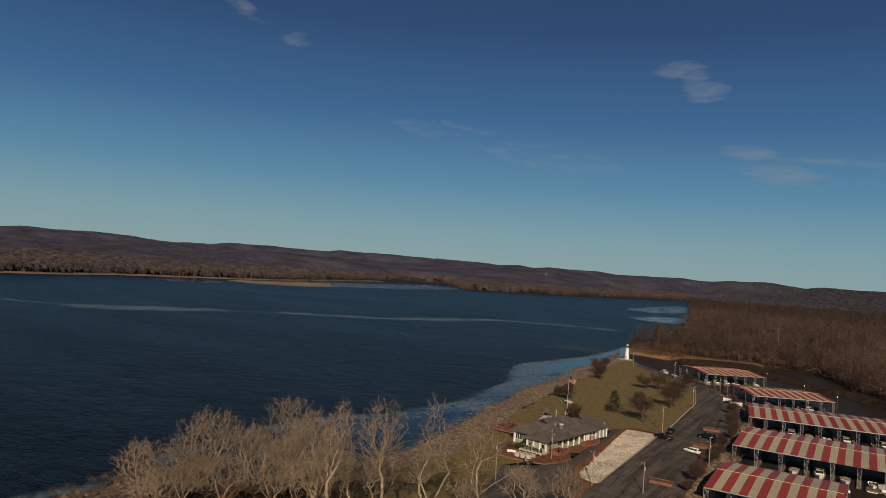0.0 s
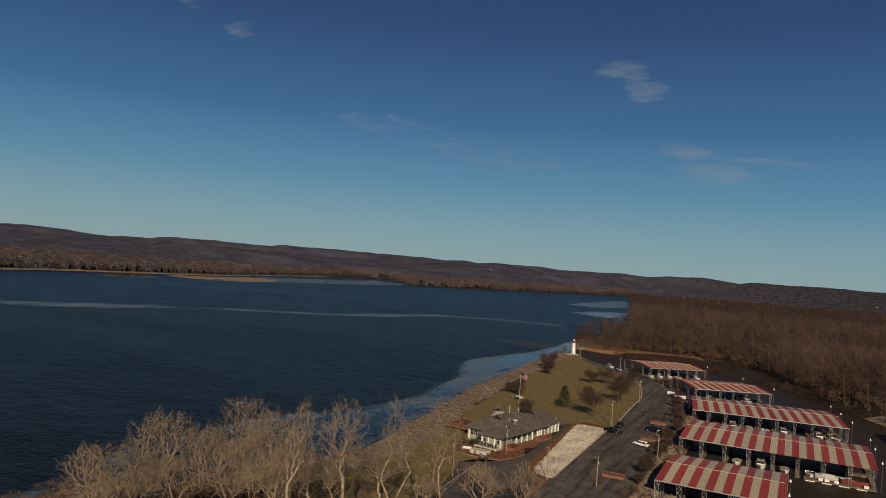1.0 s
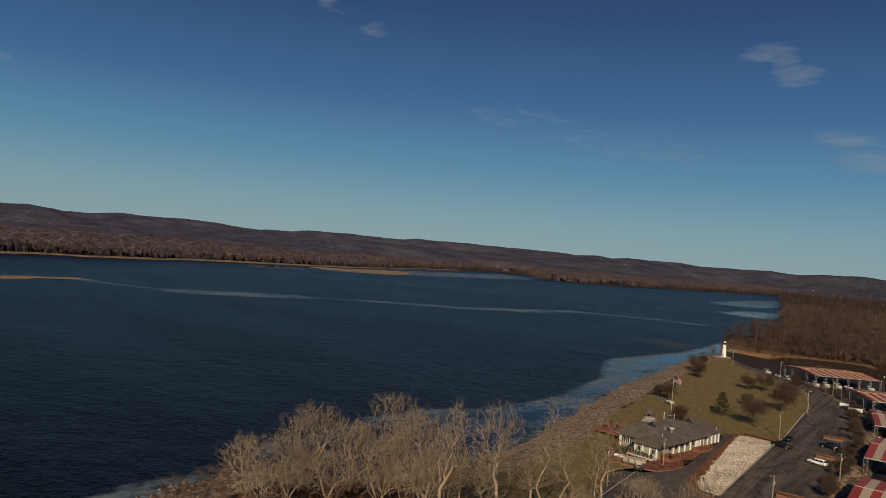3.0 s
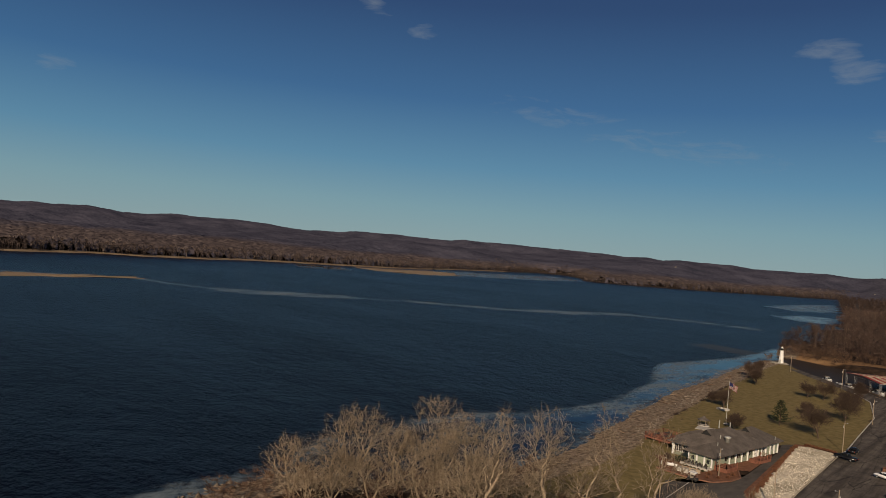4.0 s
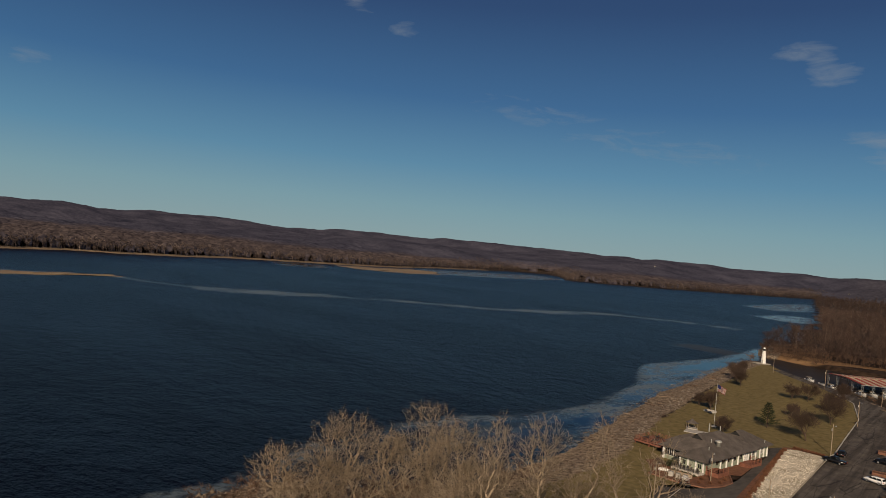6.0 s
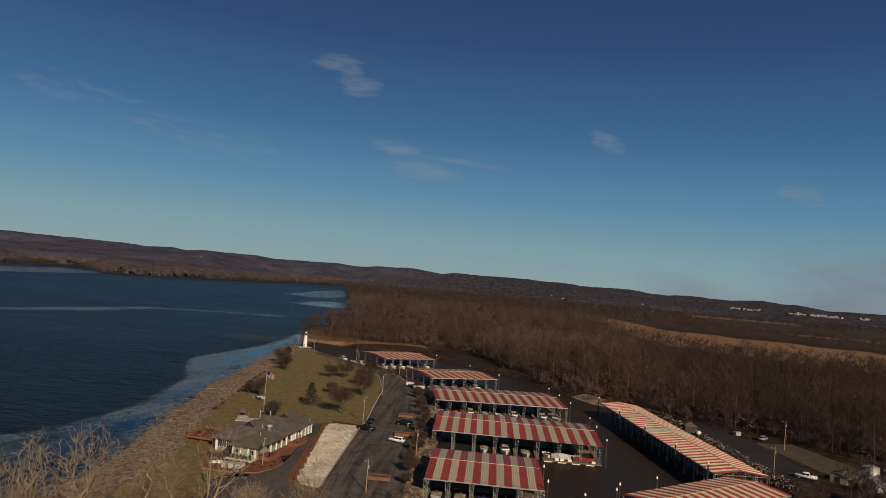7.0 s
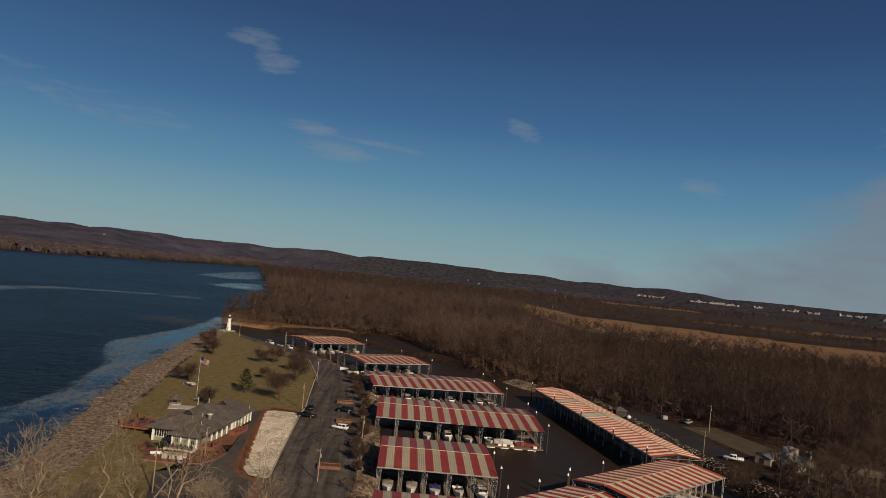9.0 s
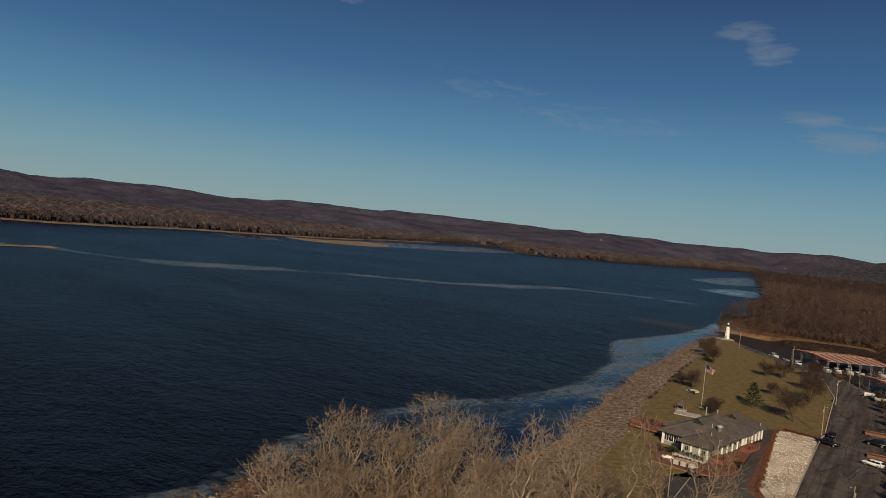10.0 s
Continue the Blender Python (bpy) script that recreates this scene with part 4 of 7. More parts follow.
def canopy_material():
    # distance haze is put into these blue-grey base colours
    m = mat("hazed_hill_canopy", (0.034, 0.036, 0.055), (0.093, 0.090, 0.120), 0.010, 1.0, bump=0.0, fine=14, spread=0.0, spec=0.0)
    n, l = m.node_tree.nodes, m.node_tree.links
    b = n["Principled BSDF"]
    base = b.inputs["Base Color"].links[0].from_socket
    tc = n.new("ShaderNodeTexCoord")
    t = n.new("ShaderNodeTexNoise")
    t.inputs["Scale"].default_value, t.inputs["Detail"].default_value = 0.06, 6.0
    l.new(tc.outputs["Object"], t.inputs["Vector"])
    r = n.new("ShaderNodeValToRGB")
    r.color_ramp.elements[0].position, r.color_ramp.elements[1].position = 0.34, 0.68
    r.color_ramp.elements[0].color, r.color_ramp.elements[1].color = (0.048, 0.040, 0.044, 1), (0.135, 0.108, 0.102, 1)
    l.new(t.outputs[0], r.inputs[0])
    at = n.new("ShaderNodeAttribute")
    at.attribute_name = "low"
    mx = n.new("ShaderNodeMix")
    mx.data_type = "RGBA"
    l.new(at.outputs["Fac"], mx.inputs["Factor"])
    # darker blue-grey of the eastern hills: haze and shade as colour
    east_haze = n.new("ShaderNodeValToRGB")
    east_haze.color_ramp.elements[0].position, east_haze.color_ramp.elements[1].position = 0.34, 0.68
    east_haze.color_ramp.elements[0].color, east_haze.color_ramp.elements[1].color = (0.028, 0.029, 0.038, 1), (0.068, 0.064, 0.078, 1)
    l.new(t.outputs[0], east_haze.inputs[0])
    ot = n.new("ShaderNodeAttribute")
    ot.attribute_name = "east_haze"
    my = n.new("ShaderNodeMix")
    my.data_type = "RGBA"
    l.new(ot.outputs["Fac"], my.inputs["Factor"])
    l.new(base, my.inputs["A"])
    l.new(east_haze.outputs[0], my.inputs["B"])
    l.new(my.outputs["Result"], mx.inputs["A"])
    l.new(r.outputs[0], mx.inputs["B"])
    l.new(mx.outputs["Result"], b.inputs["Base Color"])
    return m


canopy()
LOW = [blade_tree(rng, rng.uniform(2.0, 5.0), rng.uniform(2.0, 3.5), 26, 0.05, 0.13) for _ in range(5)]
spots = fill(9000, -250, 330, 225, 560, lambda x, y, r: dry(x, y) & behind_harbour(x, y + 6) & ~open_ground(x, y, 1.0) & (~behind_harbour(x, y - 45) | (r.rand(len(x)) < 0.25)), 6)
pale = spots[:, 0] + 20 * np.sin(spots[:, 1] * 0.05) < -25
scatter("undergrowth", spots[pale], LOW, M_TANWOODS, "tan leafless undergrowth along the harbour's northern edge", "brush", 6, (0.7, 1.5))
scatter("undergrowth", spots[~pale], LOW, M_FOREST, "dark leafless undergrowth filling the edge of the woods", "brush", 8, (0.7, 1.5))
spots = fill(2600, -230, 60, 300, 520, lambda x, y, r: dry(x, y) & behind_harbour(x, y + 14) & (inside_distance(x, y, LAWN) < -3), 5)
scatter("brush", spots, BUSHES, M_BRUSH, "reddish brown leafless brush on the harbour bank", "brush", 5, (0.7, 1.5))


# ---- covered docks ----
def roof_panel_mesh(width, run, rise, material):
    """One sheet of ribbed metal, from the eave at the origin up to the ridge."""
    bm = bmesh.new()
    n = 4
    prof = []
    for i in range(n):
        x = width * i / n
        prof += [(x, 0.0), (x + 0.06, 0.05), (x + 0.12, 0.05), (x + 0.18, 0.0)]
    prof.append((width, 0.0))
    lo = [bm.verts.new((x, 0, z)) for x, z in prof]
    hi = [bm.verts.new((x, run, rise + z)) for x, z in prof]
    for i in range(len(prof) - 1):
        bm.faces.new((lo[i], lo[i + 1], hi[i + 1], hi[i]))
    a = [bm.verts.new((x, y, z)) for x, y, z in ((0, 0, -0.06), (width, 0, -0.06), (width, run, rise - 0.06), (0, run, rise - 0.06))]
    bm.faces.new(a[::-1])
    bm.faces.new((a[0], a[1], lo[-1], lo[0]))
    return mesh_of(bm, "roof_panel", material)


def lattice_mesh(h, w=1.05):
    """A braced column: two legs that draw together towards the float, with crossed bars between."""
    bm = bmesh.new()
    side = lambda f: 0.28 + (w / 2 - 0.28) * f
    for s in (-1, 1):
        add_bar(bm, (s * side(0), 0, 0), (s * side(1), 0, h), 0.06)
    n = 6
    for i in range(n):
        f, g = i / n, (i + 1) / n
        s = 1 if i % 2 else -1
        add_bar(bm, (s * side(f), 0, h * f), (-s * side(g), 0, h * g), 0.04)
        add_bar(bm, (-side(g), 0, h * g), (side(g), 0, h * g), 0.03)
    return mesh_of(bm, "lattice_post", M_STEEL)


def truss_mesh(depth, rise):
    bm = bmesh.new()
    add_bar(bm, (0, 0, 0), (0, depth, 0), 0.06)
    n = 10
    top = lambda f: 0.25 + rise * (1 - abs(2 * f - 1)) - 0.12
    for i in range(n):
        f, g = i / n, (i + 1) / n
        add_bar(bm, (0, depth * f, top(f)), (0, depth * g, top(g)), 0.05)
        add_bar(bm, (0, depth * f, 0 if i % 2 else top(f)), (0, depth * g, top(g) if i % 2 else 0), 0.03)
    return mesh_of(bm, "roof_truss", M_STEEL)


def covered_dock(m, length, depth, bays, label, jog=0.0, eave=5.8, rise=1.0, red=M_REDROOF, patches=(), fingers=True, stripe=1.85):
    e = thing("covered_dock", m, label, "boat dock", "covered boat docks")
    half = depth / 2
    n = int(round(length / stripe))
    n += 1 - n % 2
    w = length / n
    extra = jog / half * rise
    sheets = {}
    for i in range(n):
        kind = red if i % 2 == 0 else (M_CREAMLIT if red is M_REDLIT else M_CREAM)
        if i in patches:
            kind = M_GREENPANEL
        deep = jog if jog and i >= n * 0.43 else 0.0
        key = (kind.name, deep)
        if key not in sheets:
            sheets[key] = roof_panel_mesh(w, half + deep, rise + (extra if deep else 0), kind)
        piece("roof_panel", sheets[key], e, pose(i * w, -deep, eave - (extra if deep else 0)))
        if (kind.name, 0.0) not in sheets:
            sheets[(kind.name, 0.0)] = roof_panel_mesh(w, half, rise, kind)
        piece("roof_panel", sheets[(kind.name, 0.0)], e, pose((i + 1) * w, depth, eave, 0, 0, 180))
    bm = bmesh.new()
    add_bar(bm, (0, half, eave + rise + 0.06), (length, half, eave + rise + 0.04), 0.07, 6)
    part("ridge_cap", bm, M_CREAM, e)
    for y in (-0.02, depth + 0.02):
        part("eave_beam", box(0, length, y - 0.04, y + 0.04, eave - 0.32, eave - 0.07), M_STEEL, e)
    # floating walks
    bm = bmesh.new()
    add_box(bm, -1.5, length, half - 1.2, half + 1.2, 0.02, 0.5)
    part("main_walk", bm, M_PLANK, e)
    tm, lm = truss_mesh(depth, rise), lattice_mesh(eave - 0.8)
    fm = mesh_of(box(-0.6, 0.6, 0.25, half - 1.2, 0.02, 0.48, 0.03), "finger_walk", M_PLANK)
    for i in range(bays + 1):
        x = min(max(length * i / bays, 0.5), length - 0.5)
        piece("roof_truss", tm, e, pose(x, 0, eave - 0.34))
        if fingers:
            piece("finger_walk", fm, e, pose(x, 0, 0))
            piece("finger_walk", fm, e, pose(x, depth, 0, 0, 0, 180))
        for y in (0.3, half * 0.55, depth - half * 0.55, depth - 0.3):
            piece("lattice_post", lm, e, pose(x, y, 0.48))
    return e


def dock_at(fl, ang):
    return pose(fl[0], fl[1], 0, 0, 0, ang)


DOCKS = {
    "z": (dock_at((-32.5, 110.5), 9.5), 26.5, 28.7, 5), "a": (dock_at((-40, 155), 9.1), 26.5, 28.7, 5), "b": (dock_at((-50.7, 205.4), 9.8), 49.5, 32.0, 8),
    "c": (dock_at((-62.6, 257.8), 18.4), 50.0, 34.0, 9), "d": (dock_at((-78, 312), 38), 34.0, 30.0, 6), "e": (dock_at((-116.9, 364.1), 46), 32.0, 32.0, 6),
    "r": (dock_at((-3.6, 296.8), -73.3), 103.5, 15.0, 16), "s": (dock_at((15.3, 154.4), 50), 41.0, 16.6, 7), "t": (dock_at((-11, 118.8), 50), 40.0, 16.6, 7)}
S_LABEL = "floating boat dock under a red and cream striped metal roof"
for k, (m, length, depth, bays) in DOCKS.items():
    covered_dock(m, length, depth, bays, S_LABEL if k not in "rst" else "long floating dock under a red and cream striped roof in painted sunlit tones",
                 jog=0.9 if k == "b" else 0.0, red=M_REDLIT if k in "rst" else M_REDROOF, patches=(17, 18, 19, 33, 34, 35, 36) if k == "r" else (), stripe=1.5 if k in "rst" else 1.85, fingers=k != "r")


# ---- clubhouse ----
G = 2.33                                  # level of the made ground


def hip_mesh(x0, x1, y0, y1, z, rise, name="roof"):
    """A hipped roof with a boarded edge."""
    bm = bmesh.new()
    w, d = x1 - x0, y1 - y0
    k = min(w, d) / 2
    if d >= w:
        ridge = [((x0 + x1) / 2, y0 + k), ((x0 + x1) / 2, y1 - k)]
    else:
        ridge = [(x0 + k, (y0 + y1) / 2), (x1 - k, (y0 + y1) / 2)]
    c = [bm.verts.new((x, y, z)) for x, y in ((x0, y0), (x1, y0), (x1, y1), (x0, y1))]
    b = [bm.verts.new((v.co.x, v.co.y, z - 0.28)) for v in c]
    r = [bm.verts.new((x, y, z + rise)) for x, y in ridge]
    if d >= w:
        fs = ((c[0], c[1], r[0]), (c[1], c[2], r[1], r[0]), (c[2], c[3], r[1]), (c[3], c[0], r[0], r[1]))
    else:
        fs = ((c[0], c[1], r[1], r[0]), (c[1], c[2], r[1]), (c[2], c[3], r[0], r[1]), (c[3], c[0], r[0]))
    for f in fs:
        bm.faces.new(f)
    for i in range(4):
        j = (i + 1) % 4
        bm.faces.new((b[i], b[j], c[j], c[i]))
    bm.faces.new(b[::-1])
    return bm


def window(parent, x, y, z, w, h, face, m_frame=M_WHITE):
    """A framed pane on a wall that faces 's' (-y), 'e' (+x) or 'w' (-x)."""
    t = 0.06
    turn = {"s": 0, "e": 90, "w": -90}[face]
    bm = bmesh.new()
    for a in ((-w / 2, -w / 2 + t, 0, h), (w / 2 - t, w / 2, 0, h), (-w / 2 + t, w / 2 - t, 0, t), (-w / 2 + t, w / 2 - t, h - t, h), (-0.025, 0.025, t, h - t)):
        add_box(bm, a[0], a[1], -0.07, 0.0, a[2], a[3])
    f = part("window", bm, m_frame, parent)
    f.matrix_basis = pose(x, y, z, 0, 0, turn)
    p = part("pane", box(-w / 2 + t, w / 2 - t, -0.035, -0.005, t, h - t), M_GLASS, f)
    return f


club = thing("clubhouse", pose(0, 0, 0), "low pale green clubhouse with grey hipped shingle roofs and white posts", "building")
part("wall", box(-96.4, -84.0, 164.6, 185.5, G - 0.3, 5.55), M_SIDING, club)
part("wall", box(-89.6, -83.4, 160.4, 166.0, G - 0.3, 5.52), M_SIDING, club)
part("wall", box(-94.0, -84.4, 184.0, 195.4, G - 0.3, 5.5), M_SIDING, club)
main_roof = part("roof", hip_mesh(-97.6, -82.6, 163.2, 187.0, 5.75, 3.55), M_SHINGLE, club)
part("roof", hip_mesh(-90.6, -82.2, 159.2, 174.5, 5.70, 1.95), M_SHINGLE, club)
wing_roof = part("roof", hip_mesh(-95.0, -83.3, 182.6, 196.6, 5.68, 2.9), M_SHINGLE, club)
part("roof", hip_mesh(-99.6, -95.0, 170.0, 181.0, 5.5, 1.4), M_SHINGLE, club)
part("wall", box(-98.9, -96.35, 171.0, 180.2, G - 0.3, 5.3), M_SIDING, club)
for rx, ry, rz, par in ((-90.1, 169.7, 9.1, main_roof), (-89.15, 187.8, 8.35, wing_roof)):
    bm = bmesh.new()
    for a in ((-1.3, 1.3), ):
        v = [bm.verts.new(p) for p in ((-1.4, -1.0, -0.75), (1.4, -1.0, -0.75), (0, -1.0, 0.35), (-1.4, 1.6, -0.75), (1.4, 1.6, -0.75), (0, 1.6, 0.35))]
        for f in ((0, 2, 5, 3), (1, 4, 5, 2), (3, 5, 4), (0, 3, 4, 1)):
            bm.faces.new([v[i] for i in f])
    g = part("gablet", bm, M_SHINGLE, par)
    g.matrix_basis = pose(rx, ry, rz) @ Matrix.Scale(1.35, 4)
    bm = bmesh.new()
    v = [bm.verts.new(p) for p in ((-1.15, -0.9, -0.7), (1.15, -0.9, -0.7), (0, -0.9, 0.2), (-1.15, -0.8, -0.7), (1.15, -0.8, -0.7), (0, -0.8, 0.2))]
    for f in ((0, 1, 2), (3, 5, 4), (0, 3, 4, 1), (1, 4, 5, 2), (2, 5, 3, 0)):
        bm.faces.new([v[i] for i in f])
    part("louvre", bm, M_DARK, g)
for x, y, z, r, h in ((-87.2, 170.2, 7.1, 0.13, 1.6), (-85.2, 165.5, 6.6, 0.1, 1.3), (-93.6, 181.0, 8.6, 0.16, 1.5), (-91.0, 181.8, 8.4, 0.14, 1.6), (-84.2, 193.2, 5.7, 0.1, 1.2)):
    part("vent_pipe", bar((x, y, z - 0.6), (x, y, z + h), r, 8), M_GALV, club)
hood = part("exhaust_hood", lathe([(0.55, -0.6), (0.55, 0.35), (0.8, 0.45), (0.8, 0.75), (0.35, 0.95)], 14), M_GALV, club, "round metal kitchen exhaust hood", True)
hood.matrix_basis = pose(-85.6, 170.8, 7.9)
# white posts and openings
for x in (-89.5, -87.4, -85.4, -83.5):
    part("post", box(x - 0.16, x + 0.16, 160.08, 160.38, G, 5.42, 0.02), M_WHITE, club)
for y in (163.2, 166.2, 169.2, 172.2, 175.2, 178.2, 181.2, 183.6):
    part("post", box(-83.98, -83.7, y - 0.13, y + 0.13, G, 5.45, 0.02), M_WHITE, club)
for y in (186.2, 188.6, 191.0, 193.2, 195.2):
    part("post", box(-84.37, -84.1, y - 0.18, y + 0.18, G, 5.4, 0.02), M_WHITE, club)
for y in (164.7, 167.7, 170.7, 173.7, 176.7, 179.7):
    window(club, -83.99, y, 3.5, 1.5, 1.3, "e", M_SIDING)
for y in (187.4, 192.1):
    window(club, -84.39, y, 3.4, 1.2, 1.4, "e")
for x in (-95.6, -94.4, -93.2, -92.0, -90.8):
    window(club, x, 164.59, 3.3, 1.2, 1.75, "s")
    part("sill_panel", box(x - 0.5, x + 0.5, 164.5, 164.58, 2.5, 3.2), M_SIDING, club)
part("post", box(-96.7, -96.2, 164.2, 164.58, G, 5.45, 0.03), M_WHITE, club)
for x in (-88.5, -84.5):
    window(club, x, 160.39, 3.5, 0.9, 1.1, "s", M_SIDING)
door = part("door", box(-83.99, -83.9, 182.1, 183.1, G + 0.3, G + 2.35), M_WHITE, club)
part("door_handle", box(-83.9, -83.84, 182.2, 182.3, G + 1.25, G + 1.4), M_STEEL, door)


def railing(parent, a, b, h=1.0, every=1.8, material=M_WOODRED):
    a, b = Vector(a), Vector(b)
    n = max(1, int((b - a).length / every))
    for i in range(n + 1):
        p = a.lerp(b, i / n)
        part("rail_post", box(p.x - 0.07, p.x + 0.07, p.y - 0.07, p.y + 0.07, p.z, p.z + h + 0.1), material, parent)
    for k in (0.35, 0.68, 1.0):
        part("rail", bar(a + Vector((0, 0, h * k)), b + Vector((0, 0, h * k)), 0.05), material, parent)


deck = thing("wooden_deck", pose(3.0, 1.5, 0), "raised red-stained wooden deck with railings beside the clubhouse", "deck")
for i in range(30):
    y = 168.0 + i * 0.3
    part("plank", box(-111.5, -104.0 if y > 169.0 else -102, y, y + 0.27, 3.35, 3.42), M_WOODRED, deck)
for x, y in ((-111.2, 168.3), (-107, 168.3), (-103, 168.3), (-111.2, 176.6), (-107, 176.6)):
    part("support", box(x - 0.12, x + 0.12, y - 0.12, y + 0.12, 1.4, 3.35), M_WOODRED, deck)
part("skirt_beam", box(-111.5, -99.5, 167.95, 168.0, 3.0, 3.34), M_WOODRED, deck)
for a, b in (((-111.4, 168.1, 3.42), (-99.4, 168.1, 3.42)), ((-111.4, 168.1, 3.42), (-111.4, 176.8, 3.42)), ((-111.4, 176.8, 3.42), (-103.2, 176.8, 3.42))):
    railing(deck, a, b)


def chair(m, material, label):
    e = thing("patio_chair", m, label, "chair", "patio chairs")
    part("seat", box(-0.25, 0.25, -0.25, 0.25, 0.42, 0.47, 0.01), material, e)
    part("backrest", box(-0.25, 0.25, 0.22, 0.27, 0.47, 0.95, 0.01), material, e)
    for x in (-0.22, 0.22):
        for y in (-0.22, 0.22):
            part("leg", bar((x, y, 0), (x, y, 0.42), 0.02), material, e)
    return e


def table(m, material, label):
    e = thing("patio_table", m, label, "table", "patio tables")
    part("tabletop", lathe([(0.6, 0.70), (0.62, 0.72), (0.6, 0.75)], 14), material, e)
    part("stem", bar((0, 0, 0.06), (0, 0, 0.7), 0.05, 8), material, e)
    part("foot", lathe([(0.32, 0.0), (0.3, 0.04), (0.06, 0.07)], 12), material, e)
    return e


t0 = table(pose(-106.5, 172.0, 3.42), M_DARKPILE, "round dark patio table on the wooden deck")
c0 = chair(pose(-106.5, 173.0, 3.42, 0, 0, 10), M_DARKPILE, "dark metal patio chair beside a table on the deck")
for x, y in ((-103.5, 171.7), (-101.9, 175.1), (-105.6, 175.7)):
    copy_thing(t0, pose(x, y, 3.42))
for x, y, a in ((-103.4, 172.8, 0), (-103.6, 170.7, 180), (-101.3, 175.8, -40), (-102.7, 174.4, 130), (-106.4, 171.0, 175), (-105.7, 176.7, 5), (-104.5, 175.7, -90)):
    copy_thing(c0, pose(x, y, 3.42, 0, 0, a))
terrace = part("terrace", box(-90.2, -83.2, 157.6, 160.35, G - 0.2, G + 0.55, 0.04), M_CONCRETE)
tagged(terrace, "low pale concrete terrace in front of the clubhouse", "terrace")
for i, x in enumerate((-89.6, -88.6, -87.5, -86.6, -85.5, -84.4, -83.8)):
    copy_thing(c0, pose(x, 158.7 + 0.5 * (i % 2), G + 0.55, 0, 0, 170 + 25 * (i % 3)))
tr = thing("terrace_railing", pose(0, 0, 0), "dark metal railing along the terrace edge", "railing")
railing(tr, (-90.1, 157.7, G + 0.55), (-83.3, 157.7, G + 0.55), 0.85, 1.1, M_DARKPILE)
steps = thing("entrance_deck", pose(0, 0, 0), "red-stained wooden entrance stair and landing at the clubhouse door", "stair")
part("landing", box(-83.6, -80.6, 178.6, 184.2, G, 3.0, 0.03), M_WOODRED, steps)
for i in range(4):
    part("step", box(-83.2, -81.0, 177.2 + 0.35 * i, 177.55 + 0.35 * i, G, G + 0.15 * (i + 1)), M_WOODRED, steps)
railing(steps, (-80.7, 178.6, 3.0), (-80.7, 184.2, 3.0))
railing(steps, (-83.5, 184.1, 3.0), (-80.7, 184.1, 3.0))
side = thing("side_deck", pose(0, 0, 0), "brick-red boarded deck box at the corner of the clubhouse", "deck")
part("platform", box(-83.4, -80.2, 161.2, 166.4, G, 3.3, 0.03), M_WOODRED, side)
railing(side, (-83.2, 161.3, 3.3), (-80.3, 161.3, 3.3))
railing(side, (-80.3, 161.3, 3.3), (-80.3, 166.3, 3.3))

BED = [(-90.6, 148.4), (-82, 148.8), (-78, 150.8), (-76.4, 156), (-76.6, 161), (-80.2, 166.6), (-83.3, 167), (-83.5, 160.9), (-96, 160.9), (-97.5, 158), (-94, 154.5), (-91.5, 152)]
patch("planting_bed", BED, M_MULCH, "rust-brown mulched planting bed round the clubhouse", 0.10, 3.0, "planting bed")
SIDEBED = [(-83.7, 167.2), (-80.2, 167.0), (-78.4, 169), (-80.4, 178), (-83.0, 188), (-83.7, 188)]
patch("planting_bed", SIDEBED, M_MULCH, "rust-brown mulched bed along the clubhouse side", 0.11, 3.0, "planting bed")
STRIP = [(-86.6, 211), (-84.8, 213), (-77, 213.6), (-75.6, 212.4), (-83, 211.8), (-85.2, 209.2), (-70.3, 154), (-66, 147.6), (-61.7, 146.7), (-55, 118), (-57, 117), (-63.5, 144.4), (-67.4, 146.2), (-71.2, 152)]
patch("mulch_strip", STRIP, M_MULCH, "rust-brown mulch strip with shrubs beside the gravel bed", 0.09, 3.0, "planting bed")


def edging(name, pts, w, h, material, label, parts=False):
    """A low kerb along a line, each length with its own joint."""
    e = thing(name, pose(0, 0, 0), label, "kerb")
    e["kind"] = "structure"
    for (x0, y0), (x1, y1) in zip(pts, pts[1:]):
        n = max(1, int(math.hypot(x1 - x0, y1 - y0) / 3.0))
        for i in range(n):
            a = Vector((x0 + (x1 - x0) * i / n, y0 + (y1 - y0) * i / n, 0))
            b = Vector((x0 + (x1 - x0) * (i + 1) / n, y0 + (y1 - y0) * (i + 1) / n, 0))
            d = b - a
            m = pose(a.x, a.y, gz(a.x, a.y), 0, 0, math.degrees(math.atan2(d.y, d.x)))
            piece("kerb_stone", mesh_of(box(0.03, d.length - 0.03, -w / 2, w / 2, -0.1, h, 0.02), "kerb_stone", material), e, m)
    return e


edging("kerb", [(-75.4, 213.5), (-75.9, 219), (-82, 244), (-91.8, 285.5), (-106.4, 323.5), (-119, 341)], 0.3, 0.2, M_CONCRETE, "pale concrete kerb between lawn and road")
edging("kerb", [(-74.7, 210.8), (-61.6, 147.8)], 0.25, 0.22, M_CANVAS_TAN, "low tan kerb along the gravel bed")
edging("bed_edging", [(-90.6, 148.4), (-82, 148.8), (-78, 150.8), (-76.4, 156), (-76.6, 161), (-80.2, 166.6)], 0.35, 0.32, M_RUST, "low stone edging of the planting bed")
edging("kerb", [(-80.6, 146.0), (-72.6, 114.6)], 0.18, 0.12, M_CONCRETE, "pale concrete kerb between lawn and drive")


